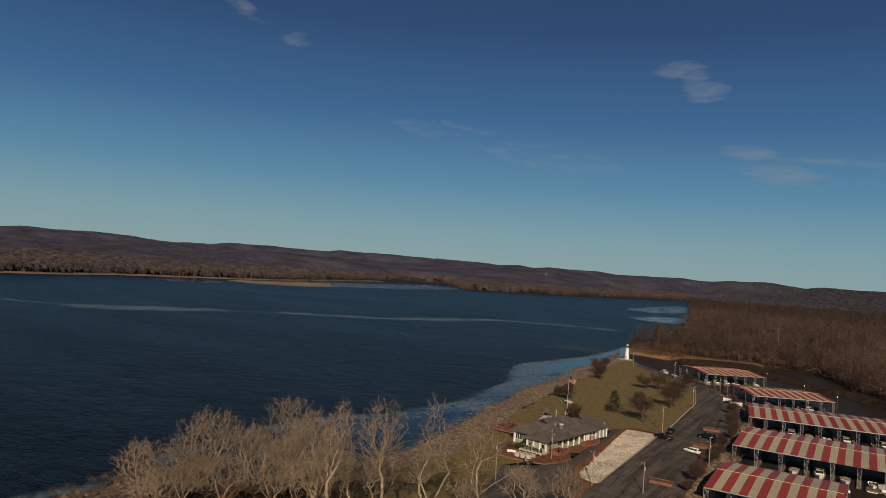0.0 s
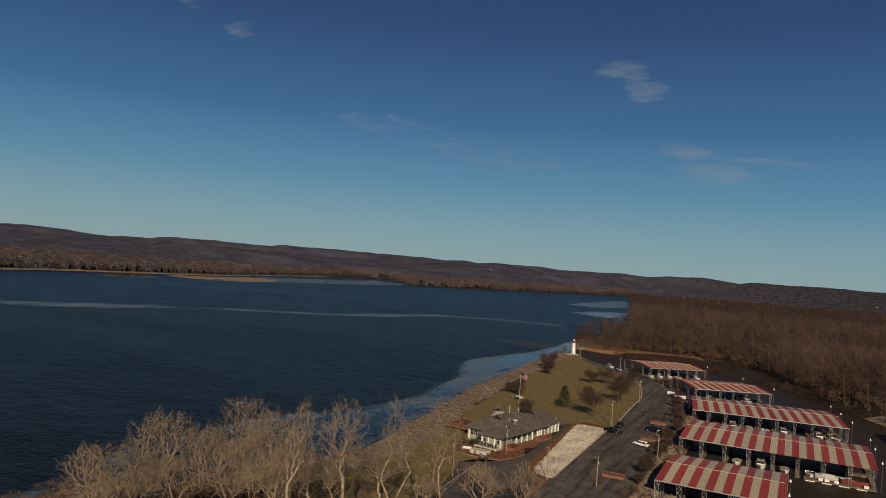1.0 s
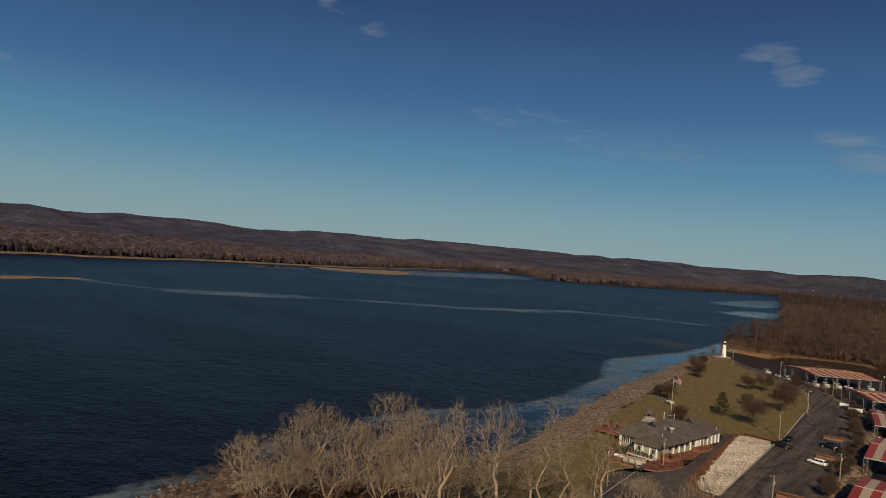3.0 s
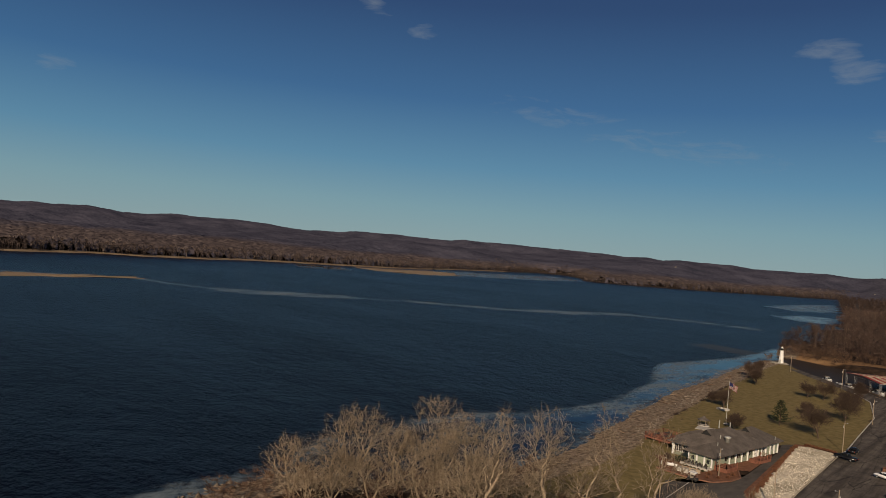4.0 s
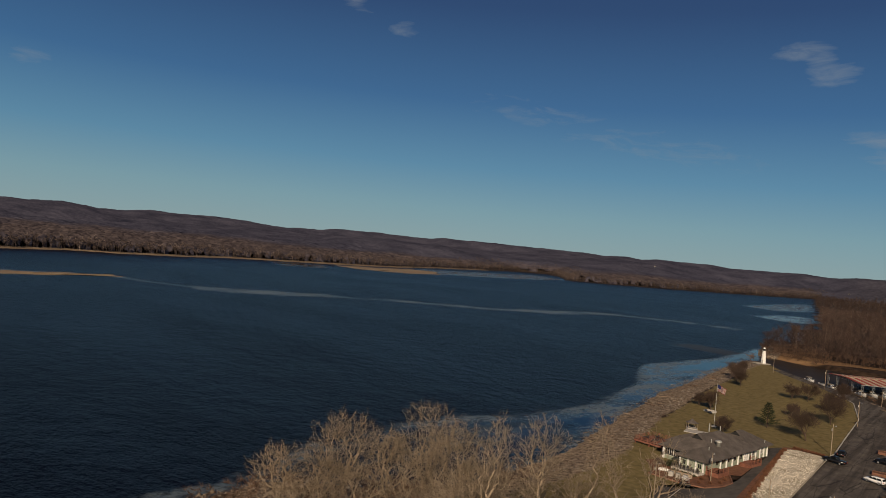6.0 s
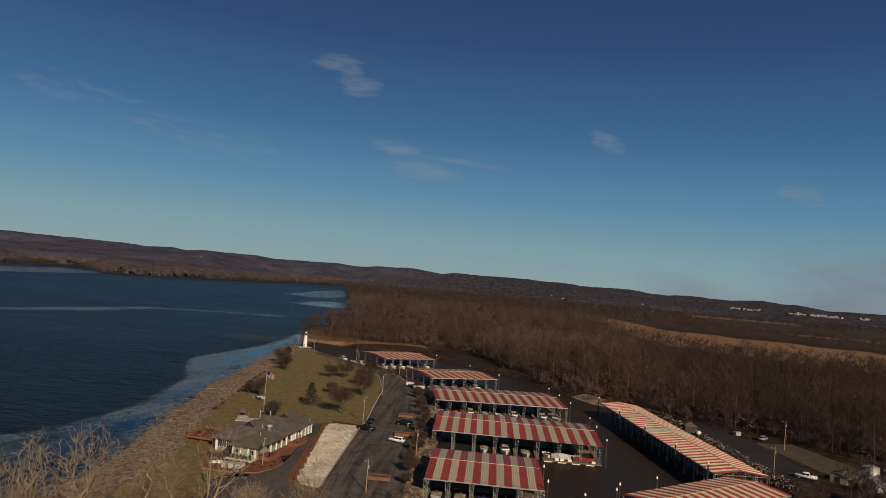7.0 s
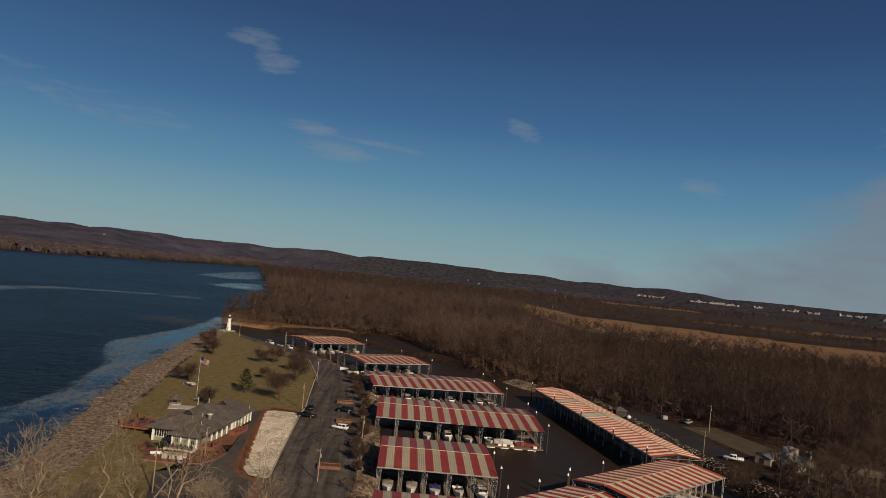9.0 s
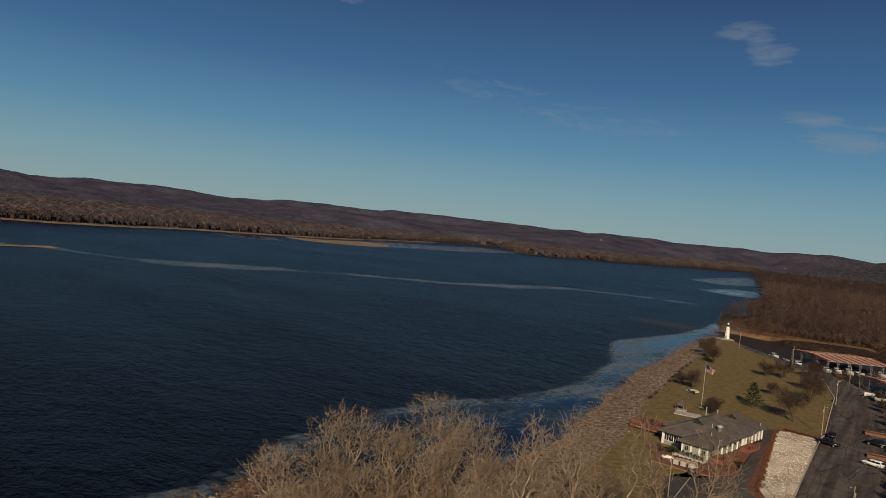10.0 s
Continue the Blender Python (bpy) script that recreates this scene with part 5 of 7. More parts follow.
def shrub(m, r, material, label, seed, n=170, name="shrub"):
    rg = random.Random(seed)
    verts, tris = [], []
    for i in range(n):
        a, b = rg.uniform(0, 6.28), rg.uniform(0.05, 1.45)
        d = Vector((math.cos(a) * math.cos(b), math.sin(a) * math.cos(b), math.sin(b)))
        p, q = d * r * rg.uniform(0.0, 0.5), d * r * rg.uniform(0.75, 1.1)
        s = d.cross(Vector((rg.uniform(-1, 1), rg.uniform(-1, 1), rg.uniform(-1, 1)))).normalized() * r * 0.07
        k = len(verts)
        verts.extend((p - s, p + s, q + s * 0.5, q - s * 0.5))
        tris.extend(((k, k + 1, k + 2), (k, k + 2, k + 3)))
    ob = new(name, tri_mesh(name, np.array([tuple(v) for v in verts], np.float32), np.array(tris, np.int32), material))
    ob.matrix_basis = m
    return tagged(ob, label, "shrub")


s0 = shrub(pose(-84.6, 207.5, G), 0.75, M_MULCH, "clipped rust-brown winter shrub in the mulch strip", 3)
s0["group"] = "strip shrubs"
for i in range(1, 34):
    f = i / 33
    copy_thing(s0, pose(-85.2 + 16.6 * f + 0.2 * math.sin(i * 2.1), 208.0 - 57.5 * f, G + 0.05, 0, 0, i * 47) @ Matrix.Scale(0.8 + 0.35 * ((i * 37) % 10) / 10, 4))
for i in range(9):
    copy_thing(s0, pose(-84.0 + i * 0.95, 212.6, G + 0.05, 0, 0, i * 61))
s1 = shrub(pose(-88.9, 156.9, G), 0.5, M_NEEDLE, "small dark evergreen shrub below the terrace", 4)
s1["group"] = "terrace shrubs"
for i in range(1, 6):
    copy_thing(s1, pose(-88.9 + i * 1.05, 156.7, G + 0.05, 0, 0, i * 50))
for i, (x, y, r) in enumerate(((-91.2, 159.2, 1.5), (-93.5, 158.2, 1.1), (-95.3, 160.3, 0.9))):
    shrub(pose(x, y, G), r, M_NEEDLE if i == 0 else M_BARKDARK, "broad dark shrub beside the clubhouse terrace", 20 + i, 420)
for i, (x, y) in enumerate(((-80.5, 153.2), (-79.0, 155.4), (-78.0, 158.0), (-78.6, 161.2), (-80.6, 163.4), (-84.2, 155.2), (-86.4, 155.0), (-81.8, 156.4))):
    copy_thing(s0, pose(x, y, G + 0.08, 0, 0, i * 33) @ Matrix.Scale(0.7 + 0.06 * i, 4))

tank = thing("propane_tank", pose(-89.3, 152.9, G, 0, 0, 28) @ Matrix.Scale(0.62, 4), "white horizontal propane tank on two saddles", "tank")
bm = lathe([(0.05, -2.1), (0.36, -2.0), (0.52, -1.75), (0.55, -1.5), (0.55, 1.5), (0.52, 1.75), (0.36, 2.0), (0.05, 2.1)], 16)
bmesh.ops.transform(bm, matrix=pose(0, 0, 0.95, 0, 90, 0), verts=bm.verts)
part("vessel", bm, M_WHITE, tank, "", True)
for x in (-1.2, 1.2):
    part("saddle", box(x - 0.15, x + 0.15, -0.45, 0.45, 0, 0.55, 0.02), M_CONCRETE, tank)
dome = part("valve_dome", lathe([(0.2, 0), (0.2, 0.2), (0.1, 0.27)], 12), M_WHITE, tank)
dome.matrix_basis = pose(0, 0, 1.47)


def ac_unit(m, label):
    e = thing("air_conditioner", m, label, "air conditioner", "cooling units")
    part("case", box(-0.55, 0.55, -0.45, 0.45, 0.05, 1.15, 0.04), M_CONCRETE, e)
    part("base", box(-0.6, 0.6, -0.5, 0.5, 0, 0.06), M_CONCRETE, e)
    part("fan_grille", lathe([(0.38, 1.15), (0.38, 1.19), (0.1, 1.2)], 14), M_STEEL, e)
    return e


ac = ac_unit(pose(-86.6, 151.6, G, 0, 0, 12), "pale metal cooling unit on the mulch bed")
for x, y in ((-85.0, 151.8), (-83.3, 152.1)):
    copy_thing(ac, pose(x, y, G, 0, 0, 10) @ Matrix.Scale(1.0, 4))
part_shed = thing("utility_box", pose(-85.2, 153.8, G, 0, 0, 10), "low tan boarded enclosure behind the cooling units", "fence")
for x in (-2.5, -1.5, -0.5, 0.5, 1.5):
    part("board", box(x, x + 0.96, -0.04, 0.04, 0, 1.0), M_POLE, part_shed)


# ---- small things on the lawn ----
gazebo = thing("gazebo", pose(-110.8, 203.6, G, 0, 0, 20) @ Matrix.Scale(0.64, 4), "small grey six-sided gazebo on the lawn", "gazebo")
part("floor", lathe([(2.7, 0.0), (2.7, 0.4)], 6), M_CONCRETE, gazebo)
part("roof", lathe([(3.1, 2.75), (3.1, 2.9), (0.8, 4.0), (0.75, 4.15), (0.9, 4.2), (0.06, 4.75)], 6), M_SHINGLE, gazebo)
for i in range(6):
    a = math.pi / 3 * i
    x, y = 2.5 * math.cos(a), 2.5 * math.sin(a)
    part("post", bar((x, y, 0.4), (x, y, 2.8), 0.1), M_POLE, gazebo)
    if i:
        b = a + math.pi / 3
        for z in (0.75, 1.25):
            part("rail", bar((x, y, z), (2.5 * math.cos(b), 2.5 * math.sin(b), z), 0.05), M_DARKPILE, gazebo)
patio = part("patio", box(-3.6, 3.6, -2.4, 2.4, -0.1, 0.12, 0.03), M_CONCRETE)
patio.matrix_basis = pose(-107.2, 200.6, G, 0, 0, 20)
tagged(patio, "pale concrete patio beside the gazebo", "patio")
picnic = thing("stone_ring", pose(-121.9, 235.3, gz(-121.9, 235.3)), "low ring of pale stones round a fire pit", "fire pit")
for i in range(11):
    a = 2 * math.pi * i / 11
    part("stone", box(1.7 * math.cos(a) - 0.42, 1.7 * math.cos(a) + 0.42, 1.7 * math.sin(a) - 0.3, 1.7 * math.sin(a) + 0.3, -0.1, 0.5, 0.08), M_CONCRETE, picnic)

flag = thing("flagpole", pose(-109.2, 214.0, G), "tall grey metal flagpole with a striped flag flying", "flagpole")
part("pole", bar((0, 0, 0), (0, 0, 13.4), 0.10, 10, 0.05), M_GALV, flag)
fin = part("finial", lathe([(0.02, 0), (0.13, 0.1), (0.13, 0.2), (0.02, 0.3)], 10), M_CANVAS_TAN, flag)
fin.matrix_basis = pose(0, 0, 13.4)
part("footing", lathe([(0.8, -0.1), (0.8, 0.15), (0.3, 0.35)], 14), M_CONCRETE, flag)
bm = bmesh.new()
NX, NZ, FW, FH = 20, 13, 3.6, 2.0
grid = [[bm.verts.new((FW * i / NX + 0.12, 0.28 * math.sin(i * 0.75 + 0.2 * j) * (i / NX), 13.2 - FH * j / NZ - 0.45 * (i / NX) ** 1.4 * FW / 2)) for j in range(NZ + 1)] for i in range(NX + 1)]
FLAG_BLUE = mat("navy_cloth", (0.02, 0.025, 0.09), (0.03, 0.035, 0.12), 2.0, 0.9)
FLAG_RED = mat("red_cloth", (0.16, 0.018, 0.022), (0.22, 0.026, 0.032), 2.0, 0.9)
for i in range(NX):
    for j in range(NZ):
        f = bm.faces.new((grid[i][j], grid[i + 1][j], grid[i + 1][j + 1], grid[i][j + 1]))
        f.material_index = 2 if (i < 8 and j < 7) else (1 if j % 2 == 0 else 0)
me = mesh_of(bm, "flag")
for q in (M_CONCRETE, FLAG_RED, FLAG_BLUE):
    me.materials.append(q)
cloth = piece("flag", me, flag, pose(0, 0, 0, 0, 0, -20))
cloth.modifiers.new("thickness", "SOLIDIFY").thickness = 0.02
tagged(cloth, "red, white and blue striped cloth flag")


def lamp_pole(x, y, h, arm=1.2, turn=0.0, z=None, label="weathered wooden pole with a lamp on a short arm"):
    e = thing("street_lamp", pose(x, y, gz(x, y) if z is None else z, 0, 0, turn), label, "street lamp", "lamp poles")
    part("pole", bar((0, 0, -0.3), (0, 0, h), 0.13, 8, 0.09), M_POLE, e)
    part("arm", bar((0, 0, h - 0.5), (arm, 0, h - 0.35), 0.03, 6), M_STEEL, e)
    head = part("lamp_head", lathe([(0.05, 0.1), (0.14, 0.04), (0.16, -0.08), (0.08, -0.14)], 10), M_STEEL, e)
    head.matrix_basis = pose(arm, 0, h - 0.35)
    part("transformer_box", box(-0.32, -0.1, -0.14, 0.14, h - 1.9, h - 1.2, 0.03), M_GALV, e)
    return e


for x, y, h, t in ((-76.2, 217.1, 8.6, 0), (-87.7, 271.9, 8.6, 30), (-77.6, 130.0, 8.8, 0), (-61.6, 145.2, 8.0, 200), (-80.0, 157.4, 6.6, 90), (-50.4, 187.0, 7.0, 180),
                   (-127.4, 349.6, 9.0, 20), (-161.8, 374.5, 8.5, -30), (-51.5, 150.0, 7.0, 180), (-100.5, 338.0, 8.0, 200)):
    lamp_pole(x, y, h, 0.7, t)

light = thing("lighthouse", pose(-182.2, 408.0, gz(-182.2, 408.0)), "small white tapered lighthouse at the harbour mouth", "lighthouse")
part("tower", lathe([(1.45, -0.3), (1.4, 0.0), (0.9, 6.8), (0.88, 7.1)], 8), M_WHITE, light)
part("gallery", lathe([(1.1, 7.1), (1.15, 7.15), (1.15, 7.3), (0.7, 7.3)], 8), M_CONCRETE, light)
part("lantern", lathe([(0.62, 7.3), (0.62, 8.4)], 8), M_GLASS, light)
part("cap", lathe([(0.75, 8.4), (0.72, 8.5), (0.25, 9.1), (0.08, 9.4)], 8), M_WHITE, light)
part("door", box(-0.4, 0.4, -1.38, -1.05, 0.05, 2.0), M_GALV, light)
for z in (3.2, 5.2):
    part("window", box(-0.12, 0.12, -1.33 + 0.07 * z, -1.05 + 0.07 * z, z, z + 0.4), M_STEEL, light)
pad = part("lighthouse_path", lathe([(5.0, 0.02), (4.9, 0.10), (0.5, 0.12)], 24), M_GRAVEL)
pad.matrix_basis = pose(-182.2, 406.0, gz(-182.2, 406.0) - 0.02)
tagged(pad, "round pale gravel path about the lighthouse", "path", kind="structure")


# ---- vehicles ----
def wheel_mesh():
    bm = lathe([(0.2, -0.11), (0.33, -0.11), (0.36, -0.06), (0.36, 0.06), (0.33, 0.11), (0.2, 0.11)], 14)
    return mesh_of(bm, "tyre", M_TYRE)


WHEEL = wheel_mesh()
RIM = mesh_of(lathe([(0.05, 0.06), (0.2, 0.1), (0.21, 0.12), (0.05, 0.13)], 10), "rim", M_STEEL)


def vehicle(name, m, length, width, profile, cabin, paint, label, category, windows):
    """Body from a side profile, with a narrower glazed cabin; nose along +x."""
    e = thing(name, m, label, category)
    def slab(pts, w0, inset=0.0):
        bm = bmesh.new()
        l = [bm.verts.new((x, -w0 + (inset if z > 1.0 else 0), z)) for x, z in pts]
        r = [bm.verts.new((x, w0 - (inset if z > 1.0 else 0), z)) for x, z in pts]
        bm.faces.new(l)
        bm.faces.new(r[::-1])
        for i in range(len(pts)):
            j = (i + 1) % len(pts)
            bm.faces.new((l[j], l[i], r[i], r[j]))
        bmesh.ops.recalc_face_normals(bm, faces=bm.faces[:])
        bmesh.ops.bevel(bm, geom=bm.edges[:], offset=0.05, segments=2, affect="EDGES")
        return bm
    part("body", slab(profile, width / 2), paint, e, "", True)
    cab = part("cabin", slab(cabin, width / 2 - 0.06, 0.16), paint, e, "", True)
    for x0, x1, z0, z1 in windows:
        for s in (-1, 1):
            y = s * (width / 2 - 0.13)
            bm = bmesh.new()
            lean = 0.06 * s
            v = [bm.verts.new(p) for p in ((x0, y + s * 0.05, z0), (x1, y + s * 0.05, z0), (x1 - 0.1, y - lean + s * 0.03, z1), (x0 + 0.1, y - lean + s * 0.03, z1))]
            bm.faces.new(v if s < 0 else v[::-1])
            bmesh.ops.solidify(bm, geom=bm.faces[:], thickness=0.02)
            part("side_window", bm, M_GLASS, cab)
    for a, b in ((cabin[0], cabin[1]), (cabin[-1], cabin[-2])):
        bm = bmesh.new()
        o = 0.03 if a[0] > b[0] else -0.03
        v = [bm.verts.new(p) for p in ((a[0] + o, -width / 2 + 0.16, a[1] + 0.05), (a[0] + o, width / 2 - 0.16, a[1] + 0.05), (b[0] + o, width / 2 - 0.3, b[1] - 0.07), (b[0] + o, -width / 2 + 0.3, b[1] - 0.07))]
        bm.faces.new(v)
        bmesh.ops.solidify(bm, geom=bm.faces[:], thickness=0.02)
        part("windscreen", bm, M_GLASS, cab)
    for x in (length * 0.31, -length * 0.31):
        for s in (-1, 1):
            wob = piece("wheel", WHEEL, e, pose(x, s * (width / 2 - 0.1), 0.36, -90 * s, 0, 0))
            piece("rim", RIM, wob, pose(0, 0, 0))
    for s in (-1, 1):
        part("headlight", box(length / 2 - 0.06, length / 2 + 0.02, s * width * 0.36 - 0.15, s * width * 0.36 + 0.15, 0.66, 0.82), M_WHITE, e)
        part("tail_light", box(-length / 2 - 0.02, -length / 2 + 0.05, s * width * 0.38 - 0.1, s * width * 0.38 + 0.1, 0.75, 0.95), M_REDROOF, e)
    return e


def pickup(m, paint, label):
    L = 5.7
    return vehicle("pickup_truck", m, L, 1.95, [(-2.85, 0.45), (2.8, 0.45), (2.85, 0.9), (2.7, 1.08), (0.9, 1.12), (-0.8, 1.1), (-0.9, 1.12), (-2.8, 1.12)],
                   [(1.55, 1.08), (0.7, 1.8), (-0.75, 1.8), (-0.95, 1.08)][::-1], paint, label, "truck", ((-0.75, 0.1, 1.12, 1.68), (0.15, 1.2, 1.12, 1.68)))


def suv(m, paint, label, name="car"):
    return vehicle(name, m, 4.7, 1.85, [(-2.3, 0.4), (2.3, 0.4), (2.35, 0.8), (2.1, 1.0), (1.0, 1.08), (-2.2, 1.1), (-2.35, 0.8)],
                   [(1.3, 1.05), (0.5, 1.68), (-1.9, 1.66), (-2.2, 1.08)][::-1], paint, label, "car", ((-1.9, -0.75, 1.1, 1.58), (-0.7, 0.15, 1.1, 1.58), (0.2, 0.95, 1.1, 1.55)))


pickup(pose(-72.0, 208.3, G + 0.05, 0, 0, 172), M_BLACKCAR, "black pickup truck parked across the road by the gravel bed")
suv(pose(-74.0, 218.8, G + 0.05, 0, 0, 100), M_BLACKCAR, "black car parked along the lawn kerb")
suv(pose(-63.9, 222.0, G + 0.05, 0, 0, 175) @ Matrix.Scale(1.12, 4), M_BLACKCAR, "large black car parked on the harbour side")
suv(pose(-59.2, 198.2, G + 0.05, 0, 0, 170), M_WHITECAR, "white car parked on the harbour side of the lot")
pickup(pose(53.3, 219.3, gz(53.3, 219.3) + 0.05, 0, 0, 165), M_WHITECAR, "white pickup truck by the eastern lot")
suv(pose(52.6, 272.5, gz(52.6, 272.5) + 0.05, 0, 0, 60), M_STEEL, "grey car standing at the wood's edge")
cart = thing("golf_cart", pose(-80.9, 147.9, G + 0.04, 0, 0, 15), "small white-roofed golf cart on the drive", "golf cart")
part("body", box(-1.15, 1.15, -0.55, 0.55, 0.25, 0.65, 0.06), M_DARK, cart)
part("seat", box(-0.5, 0.1, -0.5, 0.5, 0.65, 0.85, 0.04), M_CANVAS_TAN, cart)
part("backrest", box(-0.6, -0.48, -0.5, 0.5, 0.85, 1.25, 0.03), M_CANVAS_TAN, cart)
part("roof", box(-0.9, 0.85, -0.6, 0.6, 1.82, 1.9, 0.03), M_WHITE, cart)
for x in (-0.8, 0.75):
    for y in (-0.5, 0.5):
        part("roof_post", bar((x, y, 0.65), (x, y, 1.82), 0.025), M_STEEL, cart)
        piece("wheel", WHEEL, cart, pose(x, y * 1.05, 0.24, 90, 0, 0) @ Matrix.Scale(0.66, 4))


def planter(m, label, seed):
    e = thing("planter", m, label, "planter", "lot planters")
    for x0, x1, y0, y1 in ((-2.6, 2.6, -1.5, -1.35), (-2.6, 2.6, 1.35, 1.5), (-2.6, -2.45, -1.35, 1.35), (2.45, 2.6, -1.35, 1.35)):
        for z in (0.0, 0.24, 0.48):
            part("timber", box(x0, x1, y0, y1, z, z + 0.23, 0.015), M_RUST, e)
    part("soil", box(-2.45, 2.45, -1.35, 1.35, 0, 0.55), M_MULCH, e)
    for i in range(7):
        sx, sy = -2.0 + 0.68 * i, 0.7 * math.sin(i * 2.3)
        part("twigs", bar((sx, sy, 0.5), (sx + 0.3 * math.sin(i), sy + 0.3 * math.cos(i * 3), 1.7), 0.05, 4, 0.01), M_BARKDARK, e)
    return e


p0 = planter(pose(-52.0, 160.9, G + 0.05, 0, 0, 12), "weathered red timber planter with bare twigs in the lot", 1)
for x, y, a in ((-60.2, 208.0, 14), (-67.5, 236.0, 15)):
    copy_thing(p0, pose(x, y, G + 0.05, 0, 0, a))


# ---- trees on the bank and the lawn ----
CROOKED = ((-76, 103, 14.0, 5.0, 260), (-51.5, 116, 14.5, 4.6, 200), (-60, 114, 13.0, 5.5, 300), (-66, 104, 11.0, 4.5, 180))


def crown_tree(rg, h, wide, n, stems=2, low=0.20, trunk_r=0.3, twigs=2, twig=0.022, lobes=9, reach=1.25):
    """A bare tree grown towards points spread through its crown: each joins the nearest limb by the shortest way back to the ground, and limbs thicken with what they carry."""
    rs = np.random.RandomState(rg.randrange(1 << 30))
    pts, back, way = [np.zeros(3)], [-1], [0.0]
    for k in range(stems):
        a = 6.283 * k / stems + rs.uniform(-0.5, 0.5)
        last = 0
        d = np.array([math.cos(a), math.sin(a), 0]) * (0.0 if stems == 1 else 0.20)
        for i in range(1, 7):
            p = d * i * h * low / 6 * rs.uniform(0.8, 1.2) + np.array([rs.normal(0, 0.12), rs.normal(0, 0.12), h * low * (1.0 if k == 0 else 0.85) * i / 6])
            way.append(way[last] + float(np.linalg.norm(p - pts[last])))
            pts.append(p)
            back.append(last)
            last = len(pts) - 1
    centres = []
    for i in range(lobes):
        a, e = 2.4 * i + rs.uniform(-0.4, 0.4), rs.uniform(-0.55, 1.0)
        c = math.sqrt(max(0.0, 1 - max(e, 0) ** 2)) * rs.uniform(0.35, 0.75)
        centres.append((wide * c * math.cos(a), wide * c * math.sin(a), h * (0.62 + 0.26 * e)))
    centres.append((rs.uniform(-0.2, 0.2) * wide, rs.uniform(-0.2, 0.2) * wide, h * 0.88))
    goal = []
    while len(goal) < n:
        c = centres[rs.randint(len(centres))]
        p = np.array(c) + rs.normal(0, 1, 3) * (wide * 0.25, wide * 0.25, h * 0.085)
        q = ((p[0] ** 2 + p[1] ** 2) / wide ** 2) + ((p[2] - 0.60 * h) / (0.40 * h)) ** 2
        if q < 1.0 + 0.5 * rs.rand() and p[2] > low * h * 0.8:
            goal.append(p)
    goal = np.array(goal)
    cost = np.full(n, 1e9)
    link = np.zeros(n, int)
    for j, p in enumerate(pts):
        if j == 0:
            continue
        c = np.linalg.norm(goal - p, axis=1) + 0.5 * way[j] + 6.0 * (goal[:, 2] < p[2] - 0.5)
        m = c < cost
        cost[m], link[m] = c[m], j
    for _ in range(n):
        i = int(np.argmin(cost))
        j = int(link[i])
        pts.append(goal[i])
        back.append(j)
        way.append(way[j] + float(np.linalg.norm(goal[i] - pts[j])))
        cost[i] = 1e12
        k = len(pts) - 1
        c = np.linalg.norm(goal - goal[i], axis=1) + 0.5 * way[k]
        m = (c < cost) & (cost < 1e11)
        cost[m], link[m] = c[m], k
    load = np.ones(len(pts))
    for j in range(len(pts) - 1, 0, -1):
        load[back[j]] += load[j]
    rad = np.maximum(trunk_r * (load / load.max()) ** 0.50, twig)
    rows = []
    for j in range(1, len(pts)):
        a, b = Vector(pts[back[j]]), Vector(pts[j])
        mid = a.lerp(b, 0.5) + Vector(rs.normal(0, 0.025, 3)) * (b - a).length
        ra, rb = min(rad[back[j]], rad[j] * 1.35), rad[j]
        sides = 7 if rb > 0.16 else 5 if rb > 0.075 else 3
        rows += [(a, mid, ra, (ra + rb) / 2, sides), (mid, b, (ra + rb) / 2, rb, sides)]
        if rad[j] > 0.06:
            continue
        d = (b - a).normalized()
        for _ in range(twigs):
            v = (d * 0.8 + Vector(rs.normal(0, 0.42, 3)) + Vector((0, 0, 0.25))).normalized() * reach * rs.uniform(0.5, 1.3)
            o = a.lerp(b, rs.uniform(0.35, 1.0))
            e = o + v
            rows.append((o, e, twig, twig * 0.6, 3))
            if rs.rand() < 0.5:
                o2 = o.lerp(e, rs.uniform(0.3, 0.8))
                rows.append((o2, o2 + (v.normalized() + Vector(rs.normal(0, 0.45, 3))).normalized() * reach * 0.5, twig * 0.8, twig * 0.5, 3))
    k = h / max(b.z for _, b, *_ in rows)
    rows[0] = (rows[0][0] - Vector((0, 0, 0.4)),) + rows[0][1:]
    return [(a * k, b * k, ra, rb, sd) for a, b, ra, rb, sd in rows]


def shore_tree(at, top, seed, wide, n=420, stems=2, label="tan bare cottonwood with crooked rising limbs on the river bank", **kw):
    return tree_thing("bare_tree", at, crown_tree(random.Random(seed), top - gz(*at), wide, int(n * 1.1), stems, **kw), M_BARK, label, "bank trees")


for i, (x, y, top, wide, n, stems) in enumerate(((-107, 62, 14.6, 5.0, 380, 3), (-105, 69, 15.5, 6.0, 420, 3), (-111, 78, 18.4, 5.8, 480, 2), (-102, 81, 17.0, 5.2, 380, 2), (-104, 92, 20.5, 7.0, 600, 3), (-92, 88, 20.8, 5.5, 460, 2),
                                                (-72.6, 77.5, 26.8, 3.4, 330, 1), (-71.5, 86.4, 26.4, 4.0, 420, 2), (-98, 73, 13.0, 5.5, 380, 3), (-90, 78, 14.5, 5.0, 360, 2), (-84, 84, 16.5, 4.6, 360, 2), (-95, 96, 11.5, 5.0, 320, 2), (-80, 77, 16.5, 4.6, 360, 2),
                                                (-102, 62, 10.0, 4.5, 300, 3))):
    shore_tree((x, y), top, 100 + i, wide * 1.2, n, stems)
